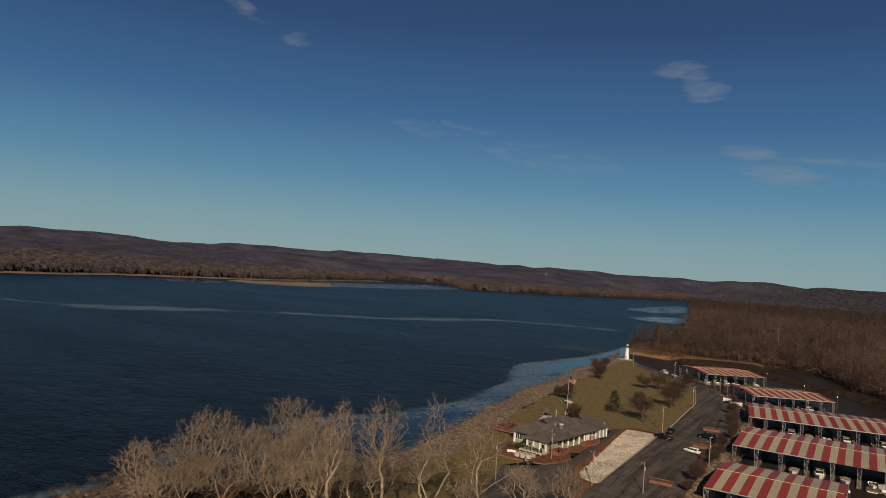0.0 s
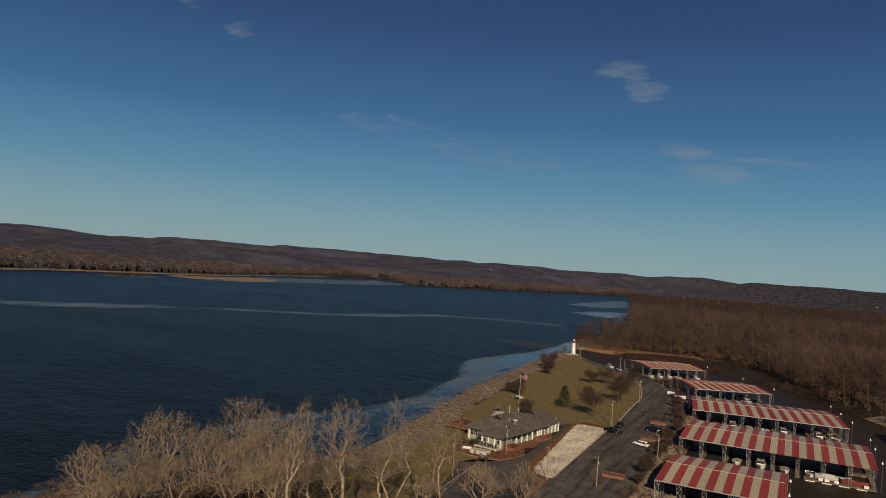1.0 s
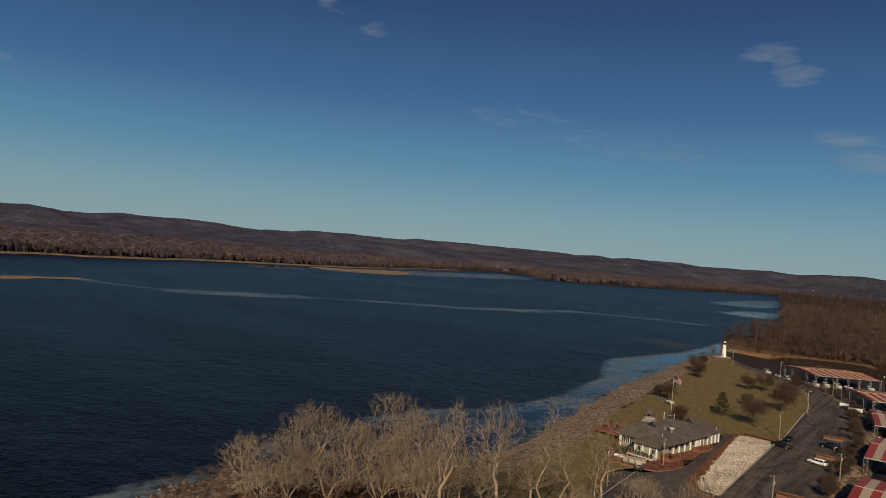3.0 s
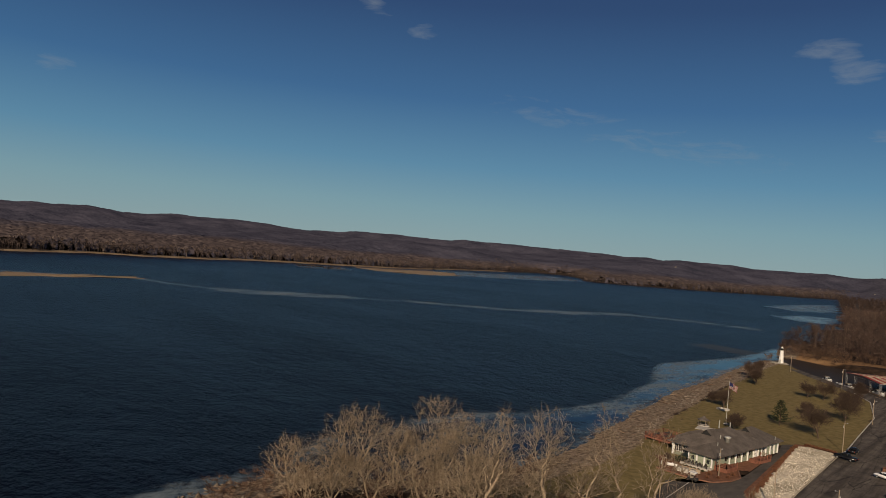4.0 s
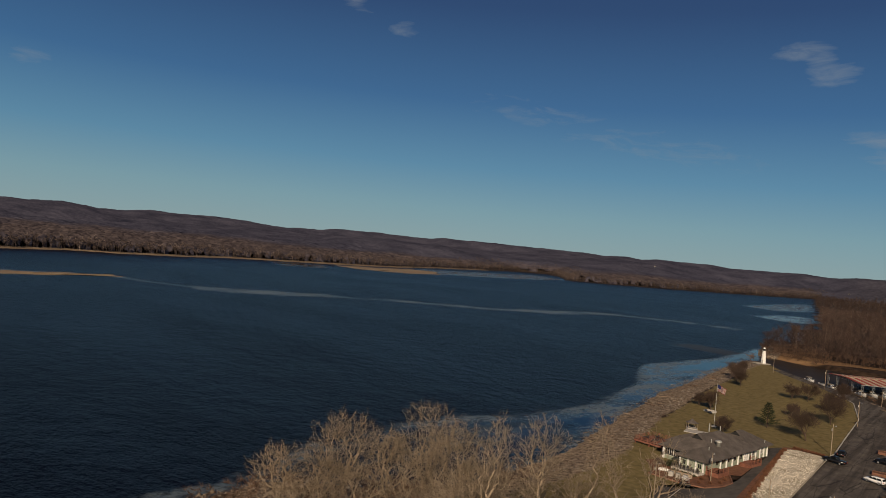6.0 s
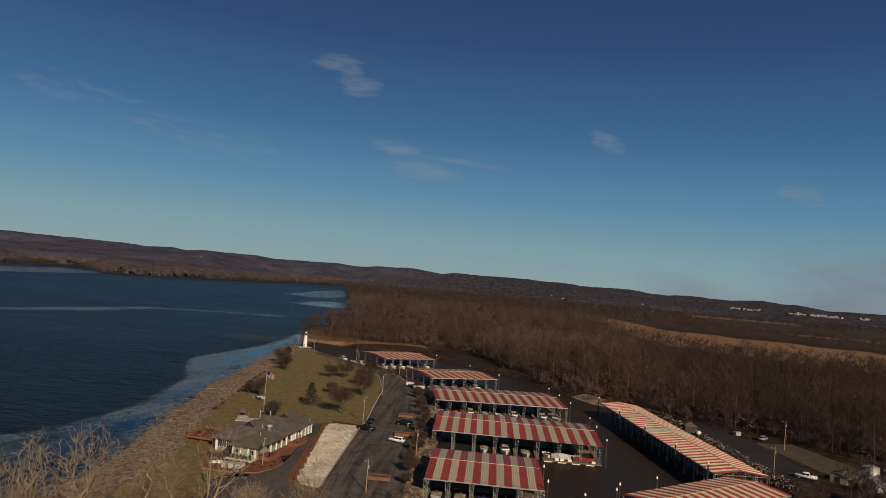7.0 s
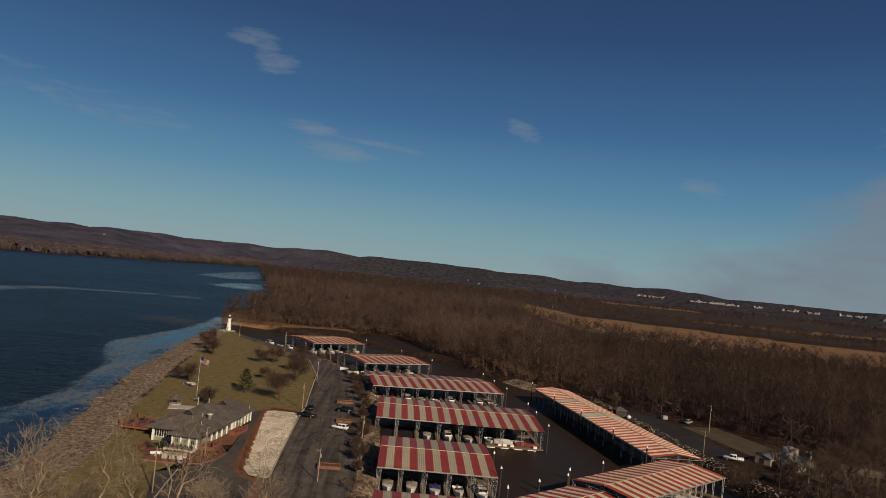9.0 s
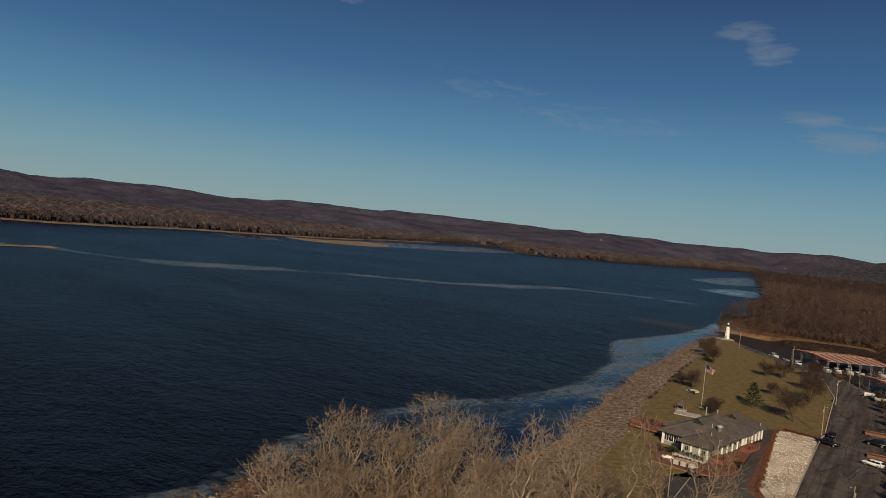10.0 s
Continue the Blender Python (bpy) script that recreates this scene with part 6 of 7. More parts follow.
for i, (x, y, top, wide) in enumerate(((-108, 74, 11.5, 4.5), (-99, 90, 14.0, 4.5), (-87, 92, 12.0, 4.0), (-76, 82, 19.0, 3.6), (-100, 66, 11.5, 4.5), (-78, 92, 14.0, 3.8), (-107, 86, 14.5, 4.2), (-94, 82, 15.5, 4.2))):
    shore_tree((x, y), top, 150 + i, wide, 260, 2, "smaller bare tree among the cottonwoods on the bank", trunk_r=0.2)
shore_tree((-56.0, 95.0), 26.5, 132, 4.2, 170, 1, "slender bare tree with sparse high limbs on the bank", trunk_r=0.22, twigs=2, lobes=6)
shore_tree((-63.7, 92.0), 27.5, 131, 3.8, 190, 1, "slender bare tree with sparse high limbs on the bank", trunk_r=0.24, twigs=3, lobes=7)
for i, (x, y, top, wide, n) in enumerate(CROOKED):
    shore_tree((x, y), top, 200 + i, wide, n, 1, "spreading bare tree with crooked limbs near the clubhouse drive", low=0.22, trunk_r=0.26, twigs=3, lobes=10)


def lawn_tree(at, h, seed, spread=0.75, label="small bare maroon-twigged tree on the lawn"):
    rg = random.Random(seed)
    rows = grow(rg, h, (0.25, 0.5, 0.3, 0.2, 0.12, 0.07), (7, 7, 5, 4, 2), h * 0.018, spread=spread, lift=0.3, first=0.5, twig=0.028, bend=0.18)
    z = max(b.z for _, b, *_ in rows)
    rows = [(a * (h / z), b * (h / z), ra, rb, s) for a, b, ra, rb, s in rows]
    return tree_thing("bare_tree", at, rows, M_BARKDARK, label, "lawn trees")


for i, (x, y, h) in enumerate(((-86.8, 227.1, 10.5), (-93.4, 264.0, 11.0), (-105.4, 262.3, 5.5), (-123.2, 238.2, 7.5), (-129.8, 241.8, 5.5), (-116.4, 303.3, 9.0), (-121.5, 300.5, 7.5),
                               (-145.5, 305.6, 8.5), (-153.1, 317.5, 8.0), (-160.0, 330.0, 8.0), (-103.6, 209.0, 5.5), (-108.4, 319.6, 9.0), (-100.5, 288.0, 9.5), (-166.0, 350.0, 6.5),
                               (49.0, 190.5, 11.5), (62.0, 197.0, 7.0), (79.5, 209.5, 12.5), (92.0, 222.0, 13.0), (72.0, 203.0, 9.0))):
    lawn_tree((x, y), h, 300 + i, 0.75, "small bare maroon-twigged tree on the lawn" if x < 0 else "dark bare tree near the metal sheds")


for i in range(13):
    f = i / 12
    bx = float(np.interp(f, [0, 0.3, 0.55, 1], [-45.5, -52.5, -61.5, -80.5])) + 0.8 * math.sin(i * 2.3)
    by = float(np.interp(f, [0, 0.3, 0.55, 1], [160, 196, 238, 296]))
    lawn_tree((bx, by), 3.2 + 1.8 * abs(math.sin(i * 1.7)), 340 + i, 0.7, "small bare reddish tree on the harbour bank")


def pine(at, h, seed):
    rg = random.Random(seed)
    x, y = at
    e = thing("pine_tree", pose(x, y, gz(x, y)), "dark green young pine standing alone on the lawn", "tree")
    part("trunk", bar((0, 0, -0.2), (0, 0, h * 0.96), 0.16, 8, 0.03), M_BARKDARK, e)
    verts, tris = [], []
    for k in range(13):
        z = h * (0.14 + 0.82 * k / 13)
        reach = h * 0.40 * (1 - (k / 13) ** 1.15) + 0.25
        for i in range(8):
            a = i * 0.785 + k * 0.5 + rg.uniform(-0.3, 0.3)
            ll = reach * rg.uniform(0.6, 1.1)
            tip = Vector((math.cos(a) * ll, math.sin(a) * ll, z + ll * 0.28))
            base = Vector((0, 0, z))
            for t in range(26):
                p = base.lerp(tip, 0.2 + 0.8 * t / 26)
                d = (tip - base).normalized() * 0.45 + Vector((rg.uniform(-1, 1), rg.uniform(-1, 1), rg.uniform(-0.3, 0.9))) * 0.42
                s = d.cross(Vector((rg.uniform(-1, 1), rg.uniform(-1, 1), rg.uniform(-1, 1)))).normalized() * 0.07
                n = len(verts)
                verts.extend((p - s, p + s, p + d))
                tris.append((n, n + 1, n + 2))
    ob = new("crown", tri_mesh("crown", np.array([tuple(v) for v in verts], np.float32), np.array(tris, np.int32), M_NEEDLE))
    ob.parent = e


pine((-100.9, 232.3), 8.6, 5)


# ---- drift and stones ----
def sticks(name, spots, seed, length, radius, material, label, along=None):
    rs = np.random.RandomState(seed)
    z = np.maximum(ground_height(spots[:, 0], spots[:, 1]), 0.0)
    vs, ts = [], []
    for i, ((x, y), h) in enumerate(zip(spots, z)):
        ll, r = length[0] + (length[1] - length[0]) * rs.rand() ** 2.5, radius[0] + (radius[1] - radius[0]) * rs.rand() ** 2
        a = rs.uniform(0, 3.14) if along is None else along + rs.normal(0, 0.7)
        d = np.array([math.cos(a), math.sin(a), rs.normal(0, 0.08)]) * ll / 2
        s = np.array([-d[1], d[0], 0]) / max(np.hypot(d[0], d[1]), 1e-3) * r
        u = np.array([0, 0, r])
        c = np.array([x, y, h + r * rs.uniform(0.4, 2.0)])
        k = 8 * i
        for e in (-1, 1):
            q = 0.6 if e > 0 else 1.0
            vs += [c + d * e + (s + u) * q * 0.7, c + d * e + (s - u) * q * 0.7, c + d * e - (s + u) * q * 0.7, c + d * e + (u - s) * q * 0.7]
        for j in range(4):
            m = (j + 1) % 4
            ts += [(k + j, k + m, k + 4 + m), (k + j, k + 4 + m, k + 4 + j)]
        ts += [(k, k + 2, k + 1), (k, k + 3, k + 2), (k + 4, k + 5, k + 6), (k + 4, k + 6, k + 7)]
    ob = new(name, tri_mesh(name, np.array(vs, np.float32), np.array(ts, np.int32), material))
    return tagged(ob, label, "driftwood" if "wood" in name else "brush", kind="stuff")


def stones(name, spots, seed, size, label, lift=0.0, material=M_RIPRAP):
    rs = np.random.RandomState(seed)
    z = ground_height(spots[:, 0], spots[:, 1])
    base = np.array([(1, 0, 0), (0, 1, 0), (-1, 0, 0), (0, -1, 0), (0, 0, 1), (0, 0, -1)], float)
    tri = np.array([(0, 1, 4), (1, 2, 4), (2, 3, 4), (3, 0, 4), (1, 0, 5), (2, 1, 5), (3, 2, 5), (0, 3, 5)])
    vs, ts = [], []
    for i, ((x, y), h) in enumerate(zip(spots, z)):
        s = size[0] + (size[1] - size[0]) * rs.rand() ** 2
        v = base * (s * rs.uniform(0.6, 1.2, 3) * (1, 1, 0.7)) + rs.normal(0, s * 0.18, (6, 3))
        a = rs.rand() * 6.28
        w = v.copy()
        w[:, 0], w[:, 1] = v[:, 0] * math.cos(a) - v[:, 1] * math.sin(a), v[:, 0] * math.sin(a) + v[:, 1] * math.cos(a)
        vs.append(w + (x, y, max(h, -0.1) + s * 0.15 + lift))
        ts.append(tri + 6 * i)
    ob = new(name, tri_mesh(name, np.concatenate(vs), np.concatenate(ts), material))
    return tagged(ob, label, "stones", kind="stuff")


def beach(lo, hi, n, seed, y1=425):
    return fill(n, -215, -95, 45, y1, lambda x, y, r: (lambda d: (d > lo) & (d < hi))(inside_distance(x, y, MAINLAND)), seed)


sticks("driftwood", beach(-2.0, 11.0, 24000, 21), 22, (0.4, 3.0), (0.035, 0.11), M_DEBRIS, "drifts of brown driftwood and reeds along the river bank", 1.9)
sticks("driftwood_logs", beach(0.5, 11, 520, 23), 24, (2.5, 9.0), (0.10, 0.26), M_DEBRIS, "grey driftwood logs stranded on the bank", 1.9)
stones("bank_stones", beach(7.5, 15.5, 15000, 25), 26, (0.12, 0.45), "pale bank stones above the driftwood")
stones("shore_slabs", fill(520, -135, -110, 40, 92, lambda x, y, r: (lambda d: (d > -1.5) & (d < 4))(inside_distance(x, y, MAINLAND)), 41), 42, (0.2, 0.85), "broad pale rock slabs at the water's edge")
stones("riprap", fill(16000, 5, 60, 150, 325, lambda x, y, r: (lambda d: (d < -0.2) & (d > -7.5))(inside_distance(x, y, BASIN)) & (x > 8), 27), 28, (0.12, 0.40), "grey riprap stones on the eastern harbour bank")
stones("riprap", fill(9000, -130, -30, 100, 360, lambda x, y, r: (lambda d: (d < 0.2) & (d > -4.5))(inside_distance(x, y, BASIN)) & (inside_distance(x, y, ROAD) < -0.3), 29), 30, (0.15, 0.55), "brown riprap on the bank below the parking")
stones("gravel_stones", fill(9000, -86, -61, 146, 213, lambda x, y, r: inside_distance(x, y, GRAVEL) > 0.3, 43), 44, (0.07, 0.24), "loose pale stones heaped over the gravel bed", 0.12, M_PEBBLE)
bank = fill(2300, -135, -36, 100, 365, lambda x, y, r: (lambda d: (d < -0.5) & (d > -5.5))(inside_distance(x, y, BASIN)) & (inside_distance(x, y, ROAD) < 0.5), 31)
scatter("brush", bank, BUSHES, M_BRUSH, "bare brown brush along the parking's edge", "brush", 32, (0.4, 0.95))
under = fill(600, -135, -50, 45, 125, lambda x, y, r: (inside_distance(x, y, MAINLAND) > 3) & (inside_distance(x, y, ROAD) < -2) & (inside_distance(x, y, DRIVE) < -1) & ((y < 100) | (x < -98)), 33)
scatter("brush", under, BUSHES, M_BRUSH, "tangled bare undergrowth beneath the bank trees", "brush", 34, (0.4, 1.3))
scrub = fill(1300, 52, 190, 110, 262, lambda x, y, r: dry(x, y) & ((y < 192) | (x > 118)) & (inside_distance(x, y, EASTROAD) < -3) & (inside_distance(x, y, EASTLOT) < -3), 35)
scatter("scrub_woods", scrub, WOODS_MID, M_FOREST, "dark leafless scrub trees behind the sheds", "woods", 36, (0.35, 0.75))
tip = fill(420, -225, -170, 395, 470, lambda x, y, r: dry(x, y) & ((inside_distance(x, y, LAWN) < -2) & (y < 470)) & ((x < -193) | (y > 450)), 37)
scatter("brush", tip, BUSHES, M_BRUSH, "reddish bare thicket at the harbour mouth", "brush", 38, (0.8, 1.6))
spit = fill(520, -215, -120, 450, 500, lambda x, y, r: dry(x, y) & (inside_distance(x, y, FIELDS[-1]) > -2), 45)
scatter("brush", spit, BUSHES, M_BRUSH, "low reddish brush on the spit of the harbour mouth", "brush", 46, (0.2, 0.6))
tuft = fill(900, -170, -60, 95, 400, lambda x, y, r: (lambda d: (d > 14) & (d < 19))(inside_distance(x, y, MAINLAND)), 39)
scatter("brush", tuft, BUSHES, M_BRUSH, "low bare weeds where the lawn meets the bank", "brush", 40, (0.15, 0.4))


# ---- boats ----
def boat(m, length, beam, label, cover=None, cabin=True, hull=M_HULL):
    """Bow along -y: a flared hull, deck, windscreen or cabin, or a canvas cover."""
    e = thing("motor_boat", m, label, "boat", "boats in the docks")
    st = 9
    def ring(f):
        w = beam / 2 * (1 - max(0, (f - 0.45) / 0.55) ** 2.2)
        sheer = 0.95 + 0.35 * f ** 2
        y = length * (0.5 - f)
        return y, max(w, 0.03), sheer
    bm = bmesh.new()
    rows = []
    for i in range(st + 1):
        y, w, s = ring(i / st)
        rows.append([bm.verts.new(p) for p in ((-w, y, s), (-w * 0.82, y, 0.1), (0, y, -0.35 + 0.3 * (i / st) ** 3), (w * 0.82, y, 0.1), (w, y, s))])
    for a, b in zip(rows, rows[1:]):
        for k in range(4):
            bm.faces.new((a[k], b[k], b[k + 1], a[k + 1]))
    bm.faces.new(rows[0])
    part("hull", bm, hull, e, "", True)
    bm = bmesh.new()
    top = []
    for i in range(4, st + 1):
        y, w, s = ring(i / st)
        top.append([bm.verts.new((-w * 0.97, y, s + 0.02)), bm.verts.new((0, y, s + (0.12 if i > 4 else 0.0))), bm.verts.new((w * 0.97, y, s + 0.02))])
    for a, b in zip(top, top[1:]):
        for k in range(2):
            bm.faces.new((a[k], a[k + 1], b[k + 1], b[k]))
    part("foredeck", bm, hull, e)
    part("cockpit_floor", box(-beam * 0.42, beam * 0.42, -0.05 * length, length * 0.48, 0.35, 0.42), M_CANVAS_TAN, e)
    if cover:
        bm = bmesh.new()
        rr = []
        for i in range(6):
            y, w, s = ring(i / st * 1.0)
            rr.append([bm.verts.new((-w, y, s + 0.03)), bm.verts.new((-w * 0.4, y, s + 0.45 * math.sin(math.pi * (i + 0.6) / 7))), bm.verts.new((w * 0.4, y, s + 0.45 * math.sin(math.pi * (i + 0.6) / 7))), bm.verts.new((w, y, s + 0.03))])
        for a, b in zip(rr, rr[1:]):
            for k in range(3):
                bm.faces.new((a[k], a[k + 1], b[k + 1], b[k]))
        part("canvas_cover", bm, cover, e, "", True)
    elif cabin:
        part("cabin", box(-beam * 0.34, beam * 0.34, -length * 0.22, length * 0.12, 1.1, 1.95, 0.15), hull, e)
        part("cabin_window", box(-beam * 0.345, beam * 0.345, -length * 0.2, length * 0.08, 1.45, 1.75), M_GLASS, e)
        part("windscreen", box(-beam * 0.3, beam * 0.3, -length * 0.225, -length * 0.2, 1.5, 2.1), M_GLASS, e)
        part("canopy", box(-beam * 0.36, beam * 0.36, length * 0.05, length * 0.36, 2.2, 2.28, 0.03), M_CANVAS_TAN, e)
        for x in (-beam * 0.34, beam * 0.34):
            part("canopy_post", bar((x, length * 0.34, 0.9), (x, length * 0.34, 2.2), 0.025), M_STEEL, e)
    else:
        part("windscreen", box(-beam * 0.38, beam * 0.38, -length * 0.06, -length * 0.04, 1.0, 1.5), M_GLASS, e)
        for x in (-0.5, 0.5):
            part("seat", box(x - 0.28, x + 0.28, length * 0.08, length * 0.2, 0.42, 0.95, 0.05), M_CANVAS_TAN, e)
    part("outboard_motor", box(-0.22, 0.22, length * 0.5, length * 0.5 + 0.5, 0.3, 1.35, 0.06), M_DARK, e)
    return e


LOOKS = [("white motor cruiser with a small cabin moored under the dock roof", None, True, 8.2, 3.0), ("open white runabout moored under the dock roof", None, False, 6.4, 2.4),
         ("white boat under a tan canvas cover in its slip", M_CANVAS_TAN, False, 6.8, 2.5), ("boat under a blue canvas cover in its slip", M_CANVAS_BLUE, False, 6.6, 2.6),
         ("white boat under a maroon canvas cover in its slip", M_CANVAS_RED, False, 6.6, 2.5)]
made = {}
SLIPS = {"a": ((0, 2), (1, 2), (2, 3), (3, 1), (4, 0)), "b": ((3, 0), (4, 2), (5, 1), (2, 2)), "c": ((0, 1), (1, 4), (2, 0), (3, 2), (4, 1), (5, 0), (7, 0), (8, 1)),
         "d": ((0, 1), (1, 0), (2, 2), (4, 0)), "e": ((0, 0), (1, 0), (2, 0), (3, 1), (5, 0)), "s": ((0, 0), (1, 2), (2, 0), (3, 1), (4, 0), (5, 2)), "z": ((2, 1), (3, 0)),
         }
for k, slips in SLIPS.items():
    m, length, depth, bays = DOCKS[k]
    for bay, kind in slips:
        label, cover, cabin, ll, beam = LOOKS[kind]
        x = length * (bay + 0.5) / bays
        where = m @ pose(x + 0.3 * math.sin(bay * 3.1), ll / 2 + 0.5 + 0.5 * math.sin(bay * 2.7), 0.0, 0, 0, 3 * math.sin(bay * 5.0))
        if kind not in made:
            made[kind] = boat(where, ll, beam, label, cover, cabin)
        else:
            copy_thing(made[kind], where)
m = DOCKS["b"][0]
walk_end = thing("fuel_dock", m, "wide pale timber float with stored boats at the dock's end", "boat dock")
for i in range(18):
    part("plank", box(32.5 + i * 0.94, 33.4 + i * 0.94, -1.2, 2.4, 0.2, 0.55), M_PLANK, walk_end)
for i, x in enumerate((34, 38, 42, 46)):
    part("float", box(x - 1.2, x + 1.2, -1.3, 2.3, -0.2, 0.19, 0.03), M_WHITE, walk_end)
boat(m @ pose(39.5, 2.6, 0.45, 0, 0, 86), 8.5, 2.4, "long white boat stored on the timber float", M_HULL, False)
boat(m @ pose(44.5, 1.2, 0.35, 0, 0, 84), 6.5, 1.9, "maroon hulled boat stored on the timber float", M_CANVAS_RED, False, M_CANVAS_RED)
for x in (36.5, 38.0, 40.2, 47.0):
    bx = part("dock_box", box(-0.55, 0.55, -0.3, 0.3, 0, 0.65, 0.04), M_WHITE)
    bx.matrix_basis = m @ pose(x, -0.6, 0.55)
    tagged(bx, "white storage box on the timber float", "box", "dock boxes")


def piling(x, y, h=7.6):
    e = thing("piling", pose(x, y, 0), "dark steel mooring pile with a white conical cap", "piling", "mooring piles")
    part("shaft", bar((0, 0, -2), (0, 0, h), 0.2, 10), M_DARKPILE, e)
    c = part("cap", lathe([(0.24, 0), (0.24, 0.25), (0.05, 0.65)], 12), M_WHITE, e)
    c.matrix_basis = pose(0, 0, h)
    return e


first_pile = piling(-1.0, 212.5)
for k, u, v in (("a", 1.02, 0.0), ("a", 1.02, 0.45), ("b", 1.015, 0.55), ("b", 1.015, 1.0), ("c", 1.015, 0.0), ("c", 1.015, 0.5), ("c", 1.015, 1.0), ("d", 1.02, 0.0), ("d", 1.02, 1.0), ("e", 1.02, 0.0),
                ("r", 0.0, -0.05), ("r", 0.26, -0.05), ("r", 0.52, -0.05), ("r", 0.77, -0.05), ("r", 0.98, -0.05), ("s", 0.0, 1.05), ("s", 0.33, 1.06), ("t", 1.0, 1.06), ("t", 0.75, 1.06), ("t", 0.5, 1.06)):
    m, length, depth, bays = DOCKS[k]
    p = m @ Vector((u * length, v * depth, 0))
    copy_thing(first_pile, pose(p.x, p.y, 0))
for i, (x, y, a) in enumerate(((-132, 372, 40), (-139, 378, 35), (-147, 384, 45), (-86, 318, 10))):
    copy_thing(made[i % 2], pose(x, y, 0, 0, 0, a))


# ---- boats ashore on trailers ----
def boat_trailer(m, label):
    e = thing("boat_trailer", m, label, "trailer", "boat trailers")
    for x in (-0.7, 0.7):
        part("frame_rail", bar((x, -2.2, 0.5), (x, 2.6, 0.5), 0.05), M_STEEL, e)
        w = piece("wheel", WHEEL, e, pose(x * 1.3, 0.9, 0.33, 0, 90, 0))
        piece("rim", RIM, w, pose(0, 0, 0))
    for y in (-2.0, -0.4, 1.0, 2.4):
        part("cross_member", bar((-0.7, y, 0.5), (0.7, y, 0.5), 0.04), M_STEEL, e)
    part("tongue", bar((0, -2.2, 0.5), (0, -3.6, 0.45), 0.05), M_STEEL, e)
    part("jack", bar((0, -3.4, 0.0), (0, -3.4, 0.7), 0.04), M_STEEL, e)
    return e


for i, (x, y, a) in enumerate(((-85.0, 302.0, -20), (-78.5, 294.5, 70))):
    at = pose(x, y, gz(x, y) + 0.06, 0, 0, a)
    boat_trailer(at, "galvanised boat trailer standing at the end of the lot")
    boat(at @ pose(0, 0.2, 0.9), 5.4, 2.1, "white boat stored on a trailer at the end of the lot" if i % 2 else "white boat under a blue cover on a trailer", None if i % 2 else M_CANVAS_BLUE, False)


# ---- the eastern yard ----
def metal_shed(x, y, a, w, d, h, rise, label, roof=M_GALV, wall=M_GALV):
    e = thing("shed", pose(x, y, gz(x, y), 0, 0, a), label, "shed")
    bm = bmesh.new()
    v = [bm.verts.new(p) for p in ((0, 0, -0.2), (w, 0, -0.2), (w, d, -0.2), (0, d, -0.2), (0, 0, h), (w, 0, h), (w, d, h), (0, d, h), (w / 2, 0, h + rise), (w / 2, d, h + rise))]
    for f in ((0, 1, 5, 8, 4), (1, 2, 6, 5), (2, 3, 7, 9, 6), (3, 0, 4, 7), (3, 2, 1, 0), (4, 8, 9, 7), (8, 5, 6, 9)):
        bm.faces.new([v[i] for i in f])
    part("wall", bm, wall, e)
    for s in (0, 1):
        bm = bmesh.new()
        x0, z0 = (-0.35, h - 0.12) if s == 0 else (w + 0.35, h - 0.12)
        v = [bm.verts.new(p) for p in ((x0, -0.3, z0 + 0.05), (w / 2, -0.3, h + rise + 0.1), (w / 2, d + 0.3, h + rise + 0.1), (x0, d + 0.3, z0 + 0.05))]
        bm.faces.new(v if s else v[::-1])
        bmesh.ops.solidify(bm, geom=bm.faces[:], thickness=0.08)
        part("roof", bm, roof, e)
    part("door", box(w * 0.3, w * 0.6, -0.06, 0.0, 0, h * 0.8), M_DARK, e)
    return e


metal_shed(65.2, 215.5, -43, 4.4, 6.5, 2.6, 1.1, "pale metal shed with a shallow gable roof")
metal_shed(59.6, 220.5, -43, 4.6, 6.0, 2.1, 0.7, "low grey shed with a metal roof", M_STEEL, M_POLE)
metal_shed(111.0, 229.5, 10, 4.2, 3.2, 1.9, 0.8, "small weathered house trailer at the wood's edge", M_POLE, M_CONCRETE)
silo = thing("storage_tank", pose(71.5, 226.0, gz(71.5, 226.0)), "round pale metal storage tank behind the sheds", "tank")
part("shell", lathe([(2.2, -0.2), (2.2, 4.2)], 20), M_GALV, silo, "", True)
part("lid", lathe([(2.25, 4.2), (2.2, 4.3), (0.3, 4.8)], 20), M_GALV, silo)
for x, y, h in ((56.7, 259.6, 9.5), (67.8, 202.6, 8.5), (118.0, 210.0, 9.0), (46.0, 224.0, 7.0)):
    lamp_pole(x, y, h, 1.0, 150)
dump = part("dumpster", box(-1.0, 1.0, -0.8, 0.8, 0, 1.4, 0.06), M_STEEL)
dump.matrix_basis = pose(45.0, 277.5, gz(45.0, 277.5), 0, 0, 25)
tagged(dump, "grey steel dumpster at the lot's edge", "dumpster")
hut = thing("service_hut", pose(28.5, 277.0, gz(28.5, 277.0), 0, 0, 15), "small dark work hut beside a white tank", "shed")
part("wall", box(-2.0, 2.0, -1.5, 1.5, -0.2, 2.3), M_DARKPILE, hut)
part("roof", hip_mesh(-2.3, 2.3, -1.8, 1.8, 2.5, 1.1), M_SHINGLE, hut)
wt = thing("water_tank", pose(31.2, 272.0, gz(31.2, 272.0), 0, 0, 60) @ Matrix.Scale(0.65, 4), "white plastic tank on the lot", "tank")
bm = lathe([(0.1, -1.3), (0.8, -1.2), (0.9, -0.9), (0.9, 0.9), (0.8, 1.2), (0.1, 1.3)], 14)
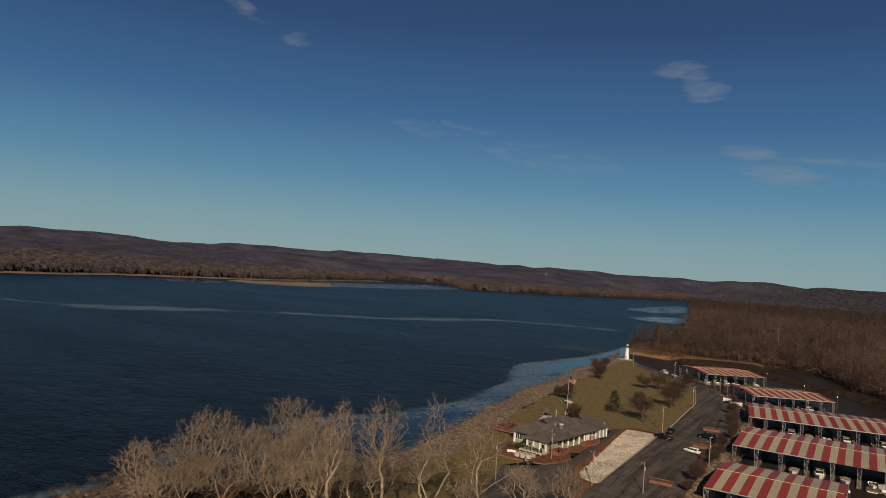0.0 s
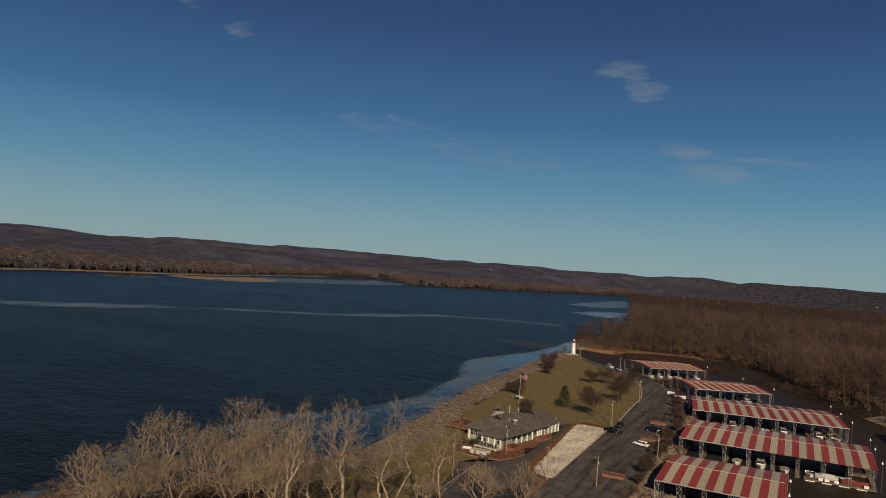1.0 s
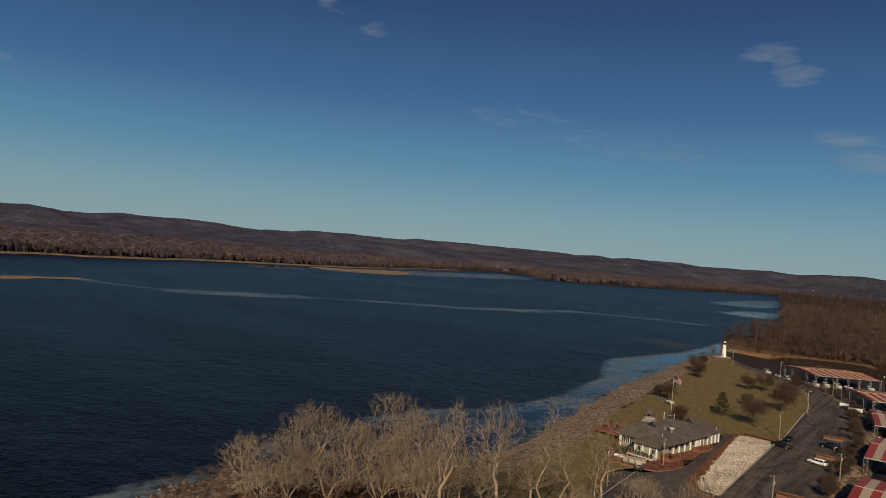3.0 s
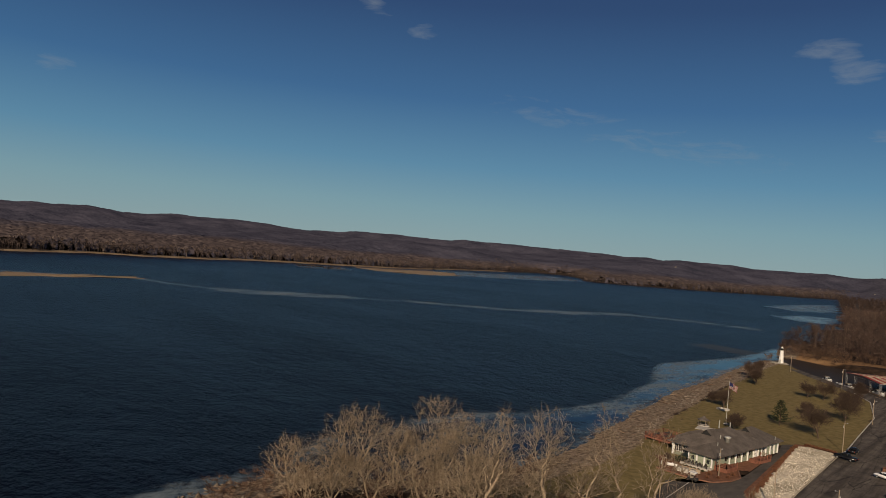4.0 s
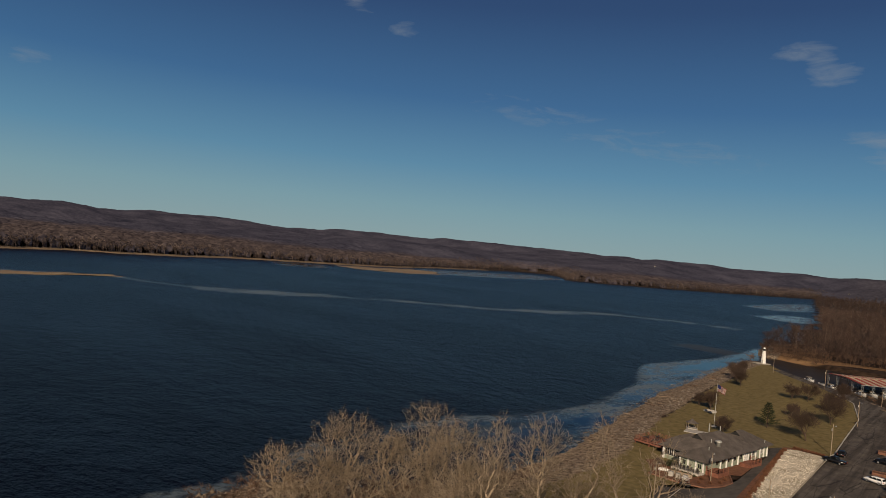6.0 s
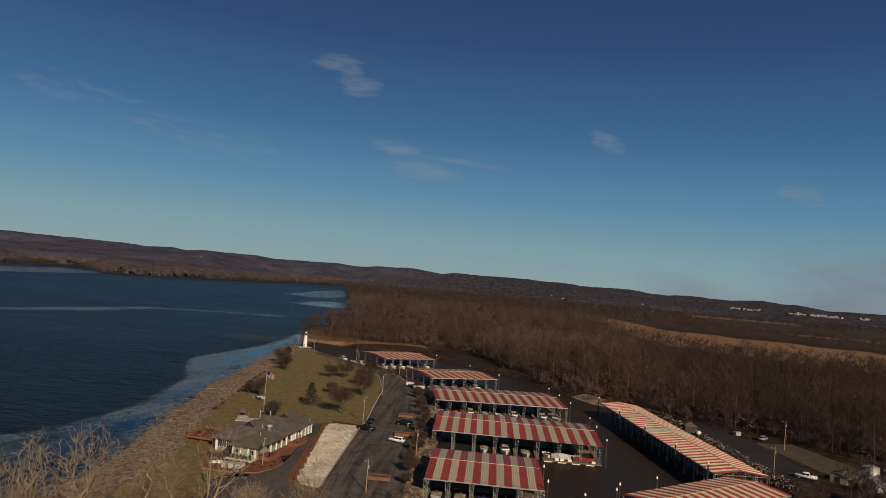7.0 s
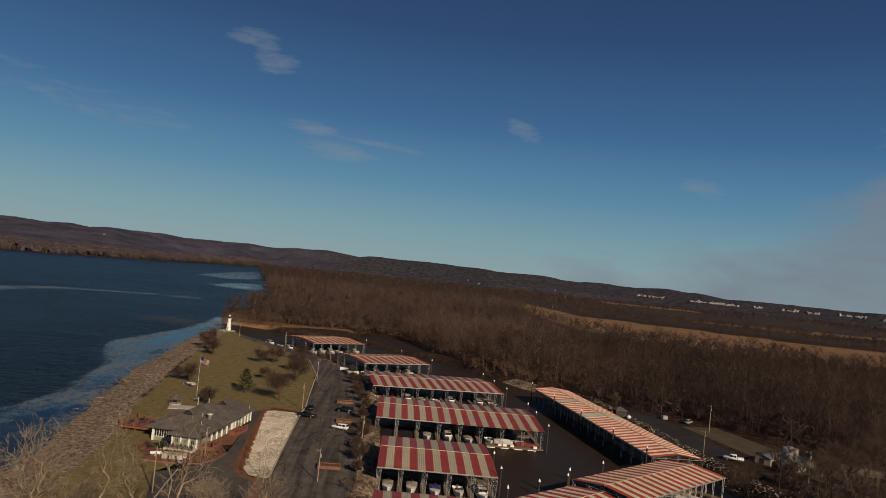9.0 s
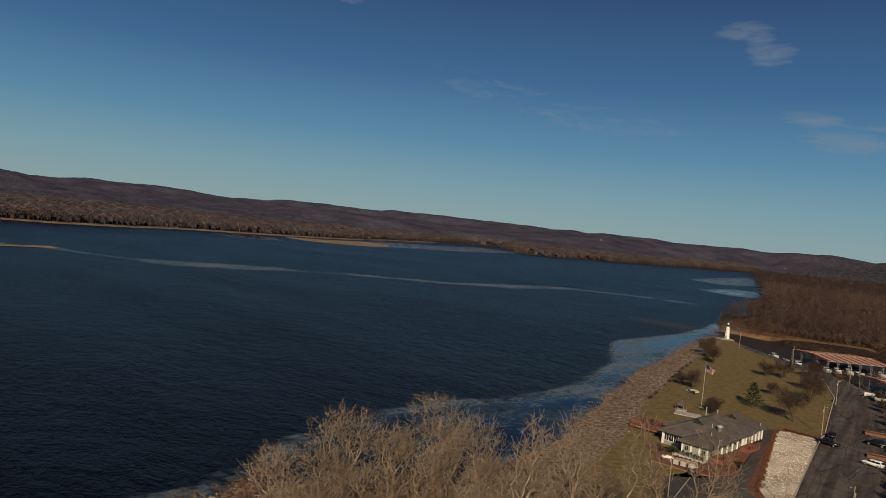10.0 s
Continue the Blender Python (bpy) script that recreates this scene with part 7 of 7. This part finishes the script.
bmesh.ops.transform(bm, matrix=pose(0, 0, 0.9, 0, 90, 0), verts=bm.verts)
part("vessel", bm, M_WHITE, wt, "", True)

# ---- distant houses and bluffs ----
FAR_WALL = mat("pale_far_wall", (0.24, 0.22, 0.19), (0.40, 0.37, 0.33), 0.05, 0.9, bump=0)


def far_house(az, r, w, h, label="pale house among trees on the far hillside"):
    x, y = -math.sin(radians(az)) * r, math.cos(radians(az)) * r
    e = thing("far_house", pose(x, y, gz(x, y) + CANOPY * float(step(3, 11, np.array(gz(x, y)))) - 2, 0, 0, az), label, "house", "hillside houses")
    part("wall", box(-w / 2, w / 2, -4, 4, -6, h), FAR_WALL, e)
    part("roof", hip_mesh(-w / 2 - 0.6, w / 2 + 0.6, -4.6, 4.6, h + 0.2, 2.6), M_SHINGLE, e)
    for x in (-w * 0.28, 0, w * 0.28):
        part("window", box(x - 0.9, x + 0.9, -4.05, -4.0, h * 0.35, h * 0.75), M_GLASS, e)
    return e


rg = random.Random(8)
for az, el in ((19.2, 0.38), (18.4, 0.45), (17.6, 0.3), (16.0, 0.32), (15.1, 0.22), (14.2, 0.2), (12.9, 0.12), (11.6, 0.1), (9.9, 0.15), (8.7, 0.2), (7.2, 0.05), (4.6, 0.08), (3.9, 0.05), (3.2, 0.0), (2.4, -0.02), (1.2, -0.05), (-1.5, -0.05), (-2.4, -0.08), (-3.3, -0.08), (32.5, 0.4)):
    far_house(az + rg.uniform(-0.4, 0.4), 2750 + 330 * rg.random(), rg.uniform(6, 11), rg.uniform(2.5, 4.5))
# pale limestone faces on the eastern bluff
BLUFF = mat("pale_limestone", (0.18, 0.175, 0.175), (0.56, 0.545, 0.53), 0.06, 0.95, bump=0.6)
bl = bmesh.new()
# bearing from, to, height over the level, number of faces
for az0, az1, el, count in ((-8.8, -11.0, -0.17, 14), (-12.8, -16.2, -0.20, 30), (-17.2, -17.8, -0.2, 3), (-19.1, -20.2, -0.17, 9), (-20.8, -21.6, -0.20, 8), (-22.8, -24.4, -0.12, 13), (-25.4, -26.4, -0.17, 9), (-28.0, -28.5, -0.14, 4), (-29.8, -30.8, -0.19, 7)):
    for i in range(2 * count):
        az, level = rg.uniform(az0, az1), el + rg.uniform(-0.05, 0.05)
        line = np.arange(2600.0, 3460.0, 20.0)
        above = ground_height(-math.sin(radians(az)) * line, math.cos(radians(az)) * line) + CANOPY > 48.5 + line * math.tan(radians(level))
        r = float(line[np.argmax(above)] if above.any() else line[-1]) - 22
        x, y, z = -math.sin(radians(az)) * r, math.cos(radians(az)) * r, 48.5 + r * math.tan(radians(level))
        h, w = rg.uniform(2, 9), rg.uniform(2, 6)
        vs = add_box(bl, -w / 2, w / 2, 0, 30, -h, h * 0.6, pose(x, y, z, rg.uniform(-8, 0), 0, az + rg.uniform(-15, 15)))
        for v in vs:
            v.co += Vector((rg.uniform(-2, 2), rg.uniform(-2, 2), rg.uniform(-2, 2)))
tagged(part("limestone_bluff", bl, BLUFF), "pale limestone faces along the distant wooded bluff", "cliff", kind="stuff")


# ---- sandbars and the far beach ----
M_SAND = mat("river_sand", (0.15, 0.105, 0.062), (0.27, 0.20, 0.125), 0.03, 0.95, bump=0.3, fine=10)


def sandbar(poly, label):
    """A low sand island: rings that climb from below the water to a flat crown."""
    n = len(poly)
    pts = []
    for i in range(n):
        (x0, y0), (x1, y1) = poly[i], poly[(i + 1) % n]
        for k in range(6):
            pts.append((x0 + (x1 - x0) * k / 6, y0 + (y1 - y0) * k / 6))
    cx, cy = sum(p[0] for p in pts) / len(pts), sum(p[1] for p in pts) / len(pts)
    bm = bmesh.new()
    rings = []
    for f, z in ((1.04, -0.2), (0.96, 0.10), (0.75, 0.28), (0.3, 0.4)):
        rings.append([bm.verts.new((cx + (x - cx) * f + 5 * math.sin(i * 1.9) * f, cy + (y - cy) * f + 5 * math.cos(i * 1.3) * f, z)) for i, (x, y) in enumerate(pts)])
    m = len(pts)
    for a, b in zip(rings, rings[1:]):
        for i in range(m):
            bm.faces.new((a[i], a[(i + 1) % m], b[(i + 1) % m], b[i]))
    bm.faces.new(rings[-1])
    bmesh.ops.recalc_face_normals(bm, faces=bm.faces[:])
    return tagged(part("sandbar", bm, M_SAND, None, "", True), label, "sandbar", kind="structure")


sandbar(SANDBARS[0], "low tan sandbar off the far river bank")
sandbar(SANDBARS[1], "narrow sandbar in the middle of the river")
bm = bmesh.new()
rows = []
beach_line = FARBANK[1:14]
for i, ((x0, y0), (x1, y1)) in enumerate(zip(beach_line, beach_line[1:])):
    d = Vector((x1 - x0, y1 - y0)).normalized()
    k = max(2, int(math.hypot(x1 - x0, y1 - y0) / 35))
    for s in range(k):
        x, y = x0 + (x1 - x0) * s / k, y0 + (y1 - y0) * s / k
        w = 7 + 5 * math.sin(x * 0.021 + y * 0.013)
        rows.append([bm.verts.new((x + d.y * w, y - d.x * w, -0.15)), bm.verts.new((x, y, 0.7)), bm.verts.new((x - d.y * 14, y + d.x * 14, 2.1))])
for a, b in zip(rows, rows[1:]):
    for k in range(2):
        bm.faces.new((a[k], b[k], b[k + 1], a[k + 1]))
bmesh.ops.recalc_face_normals(bm, faces=bm.faces[:])
tagged(part("far_beach", bm, M_SAND, None, "", True), "thin tan sand strip along the far river bank", "beach", kind="structure")
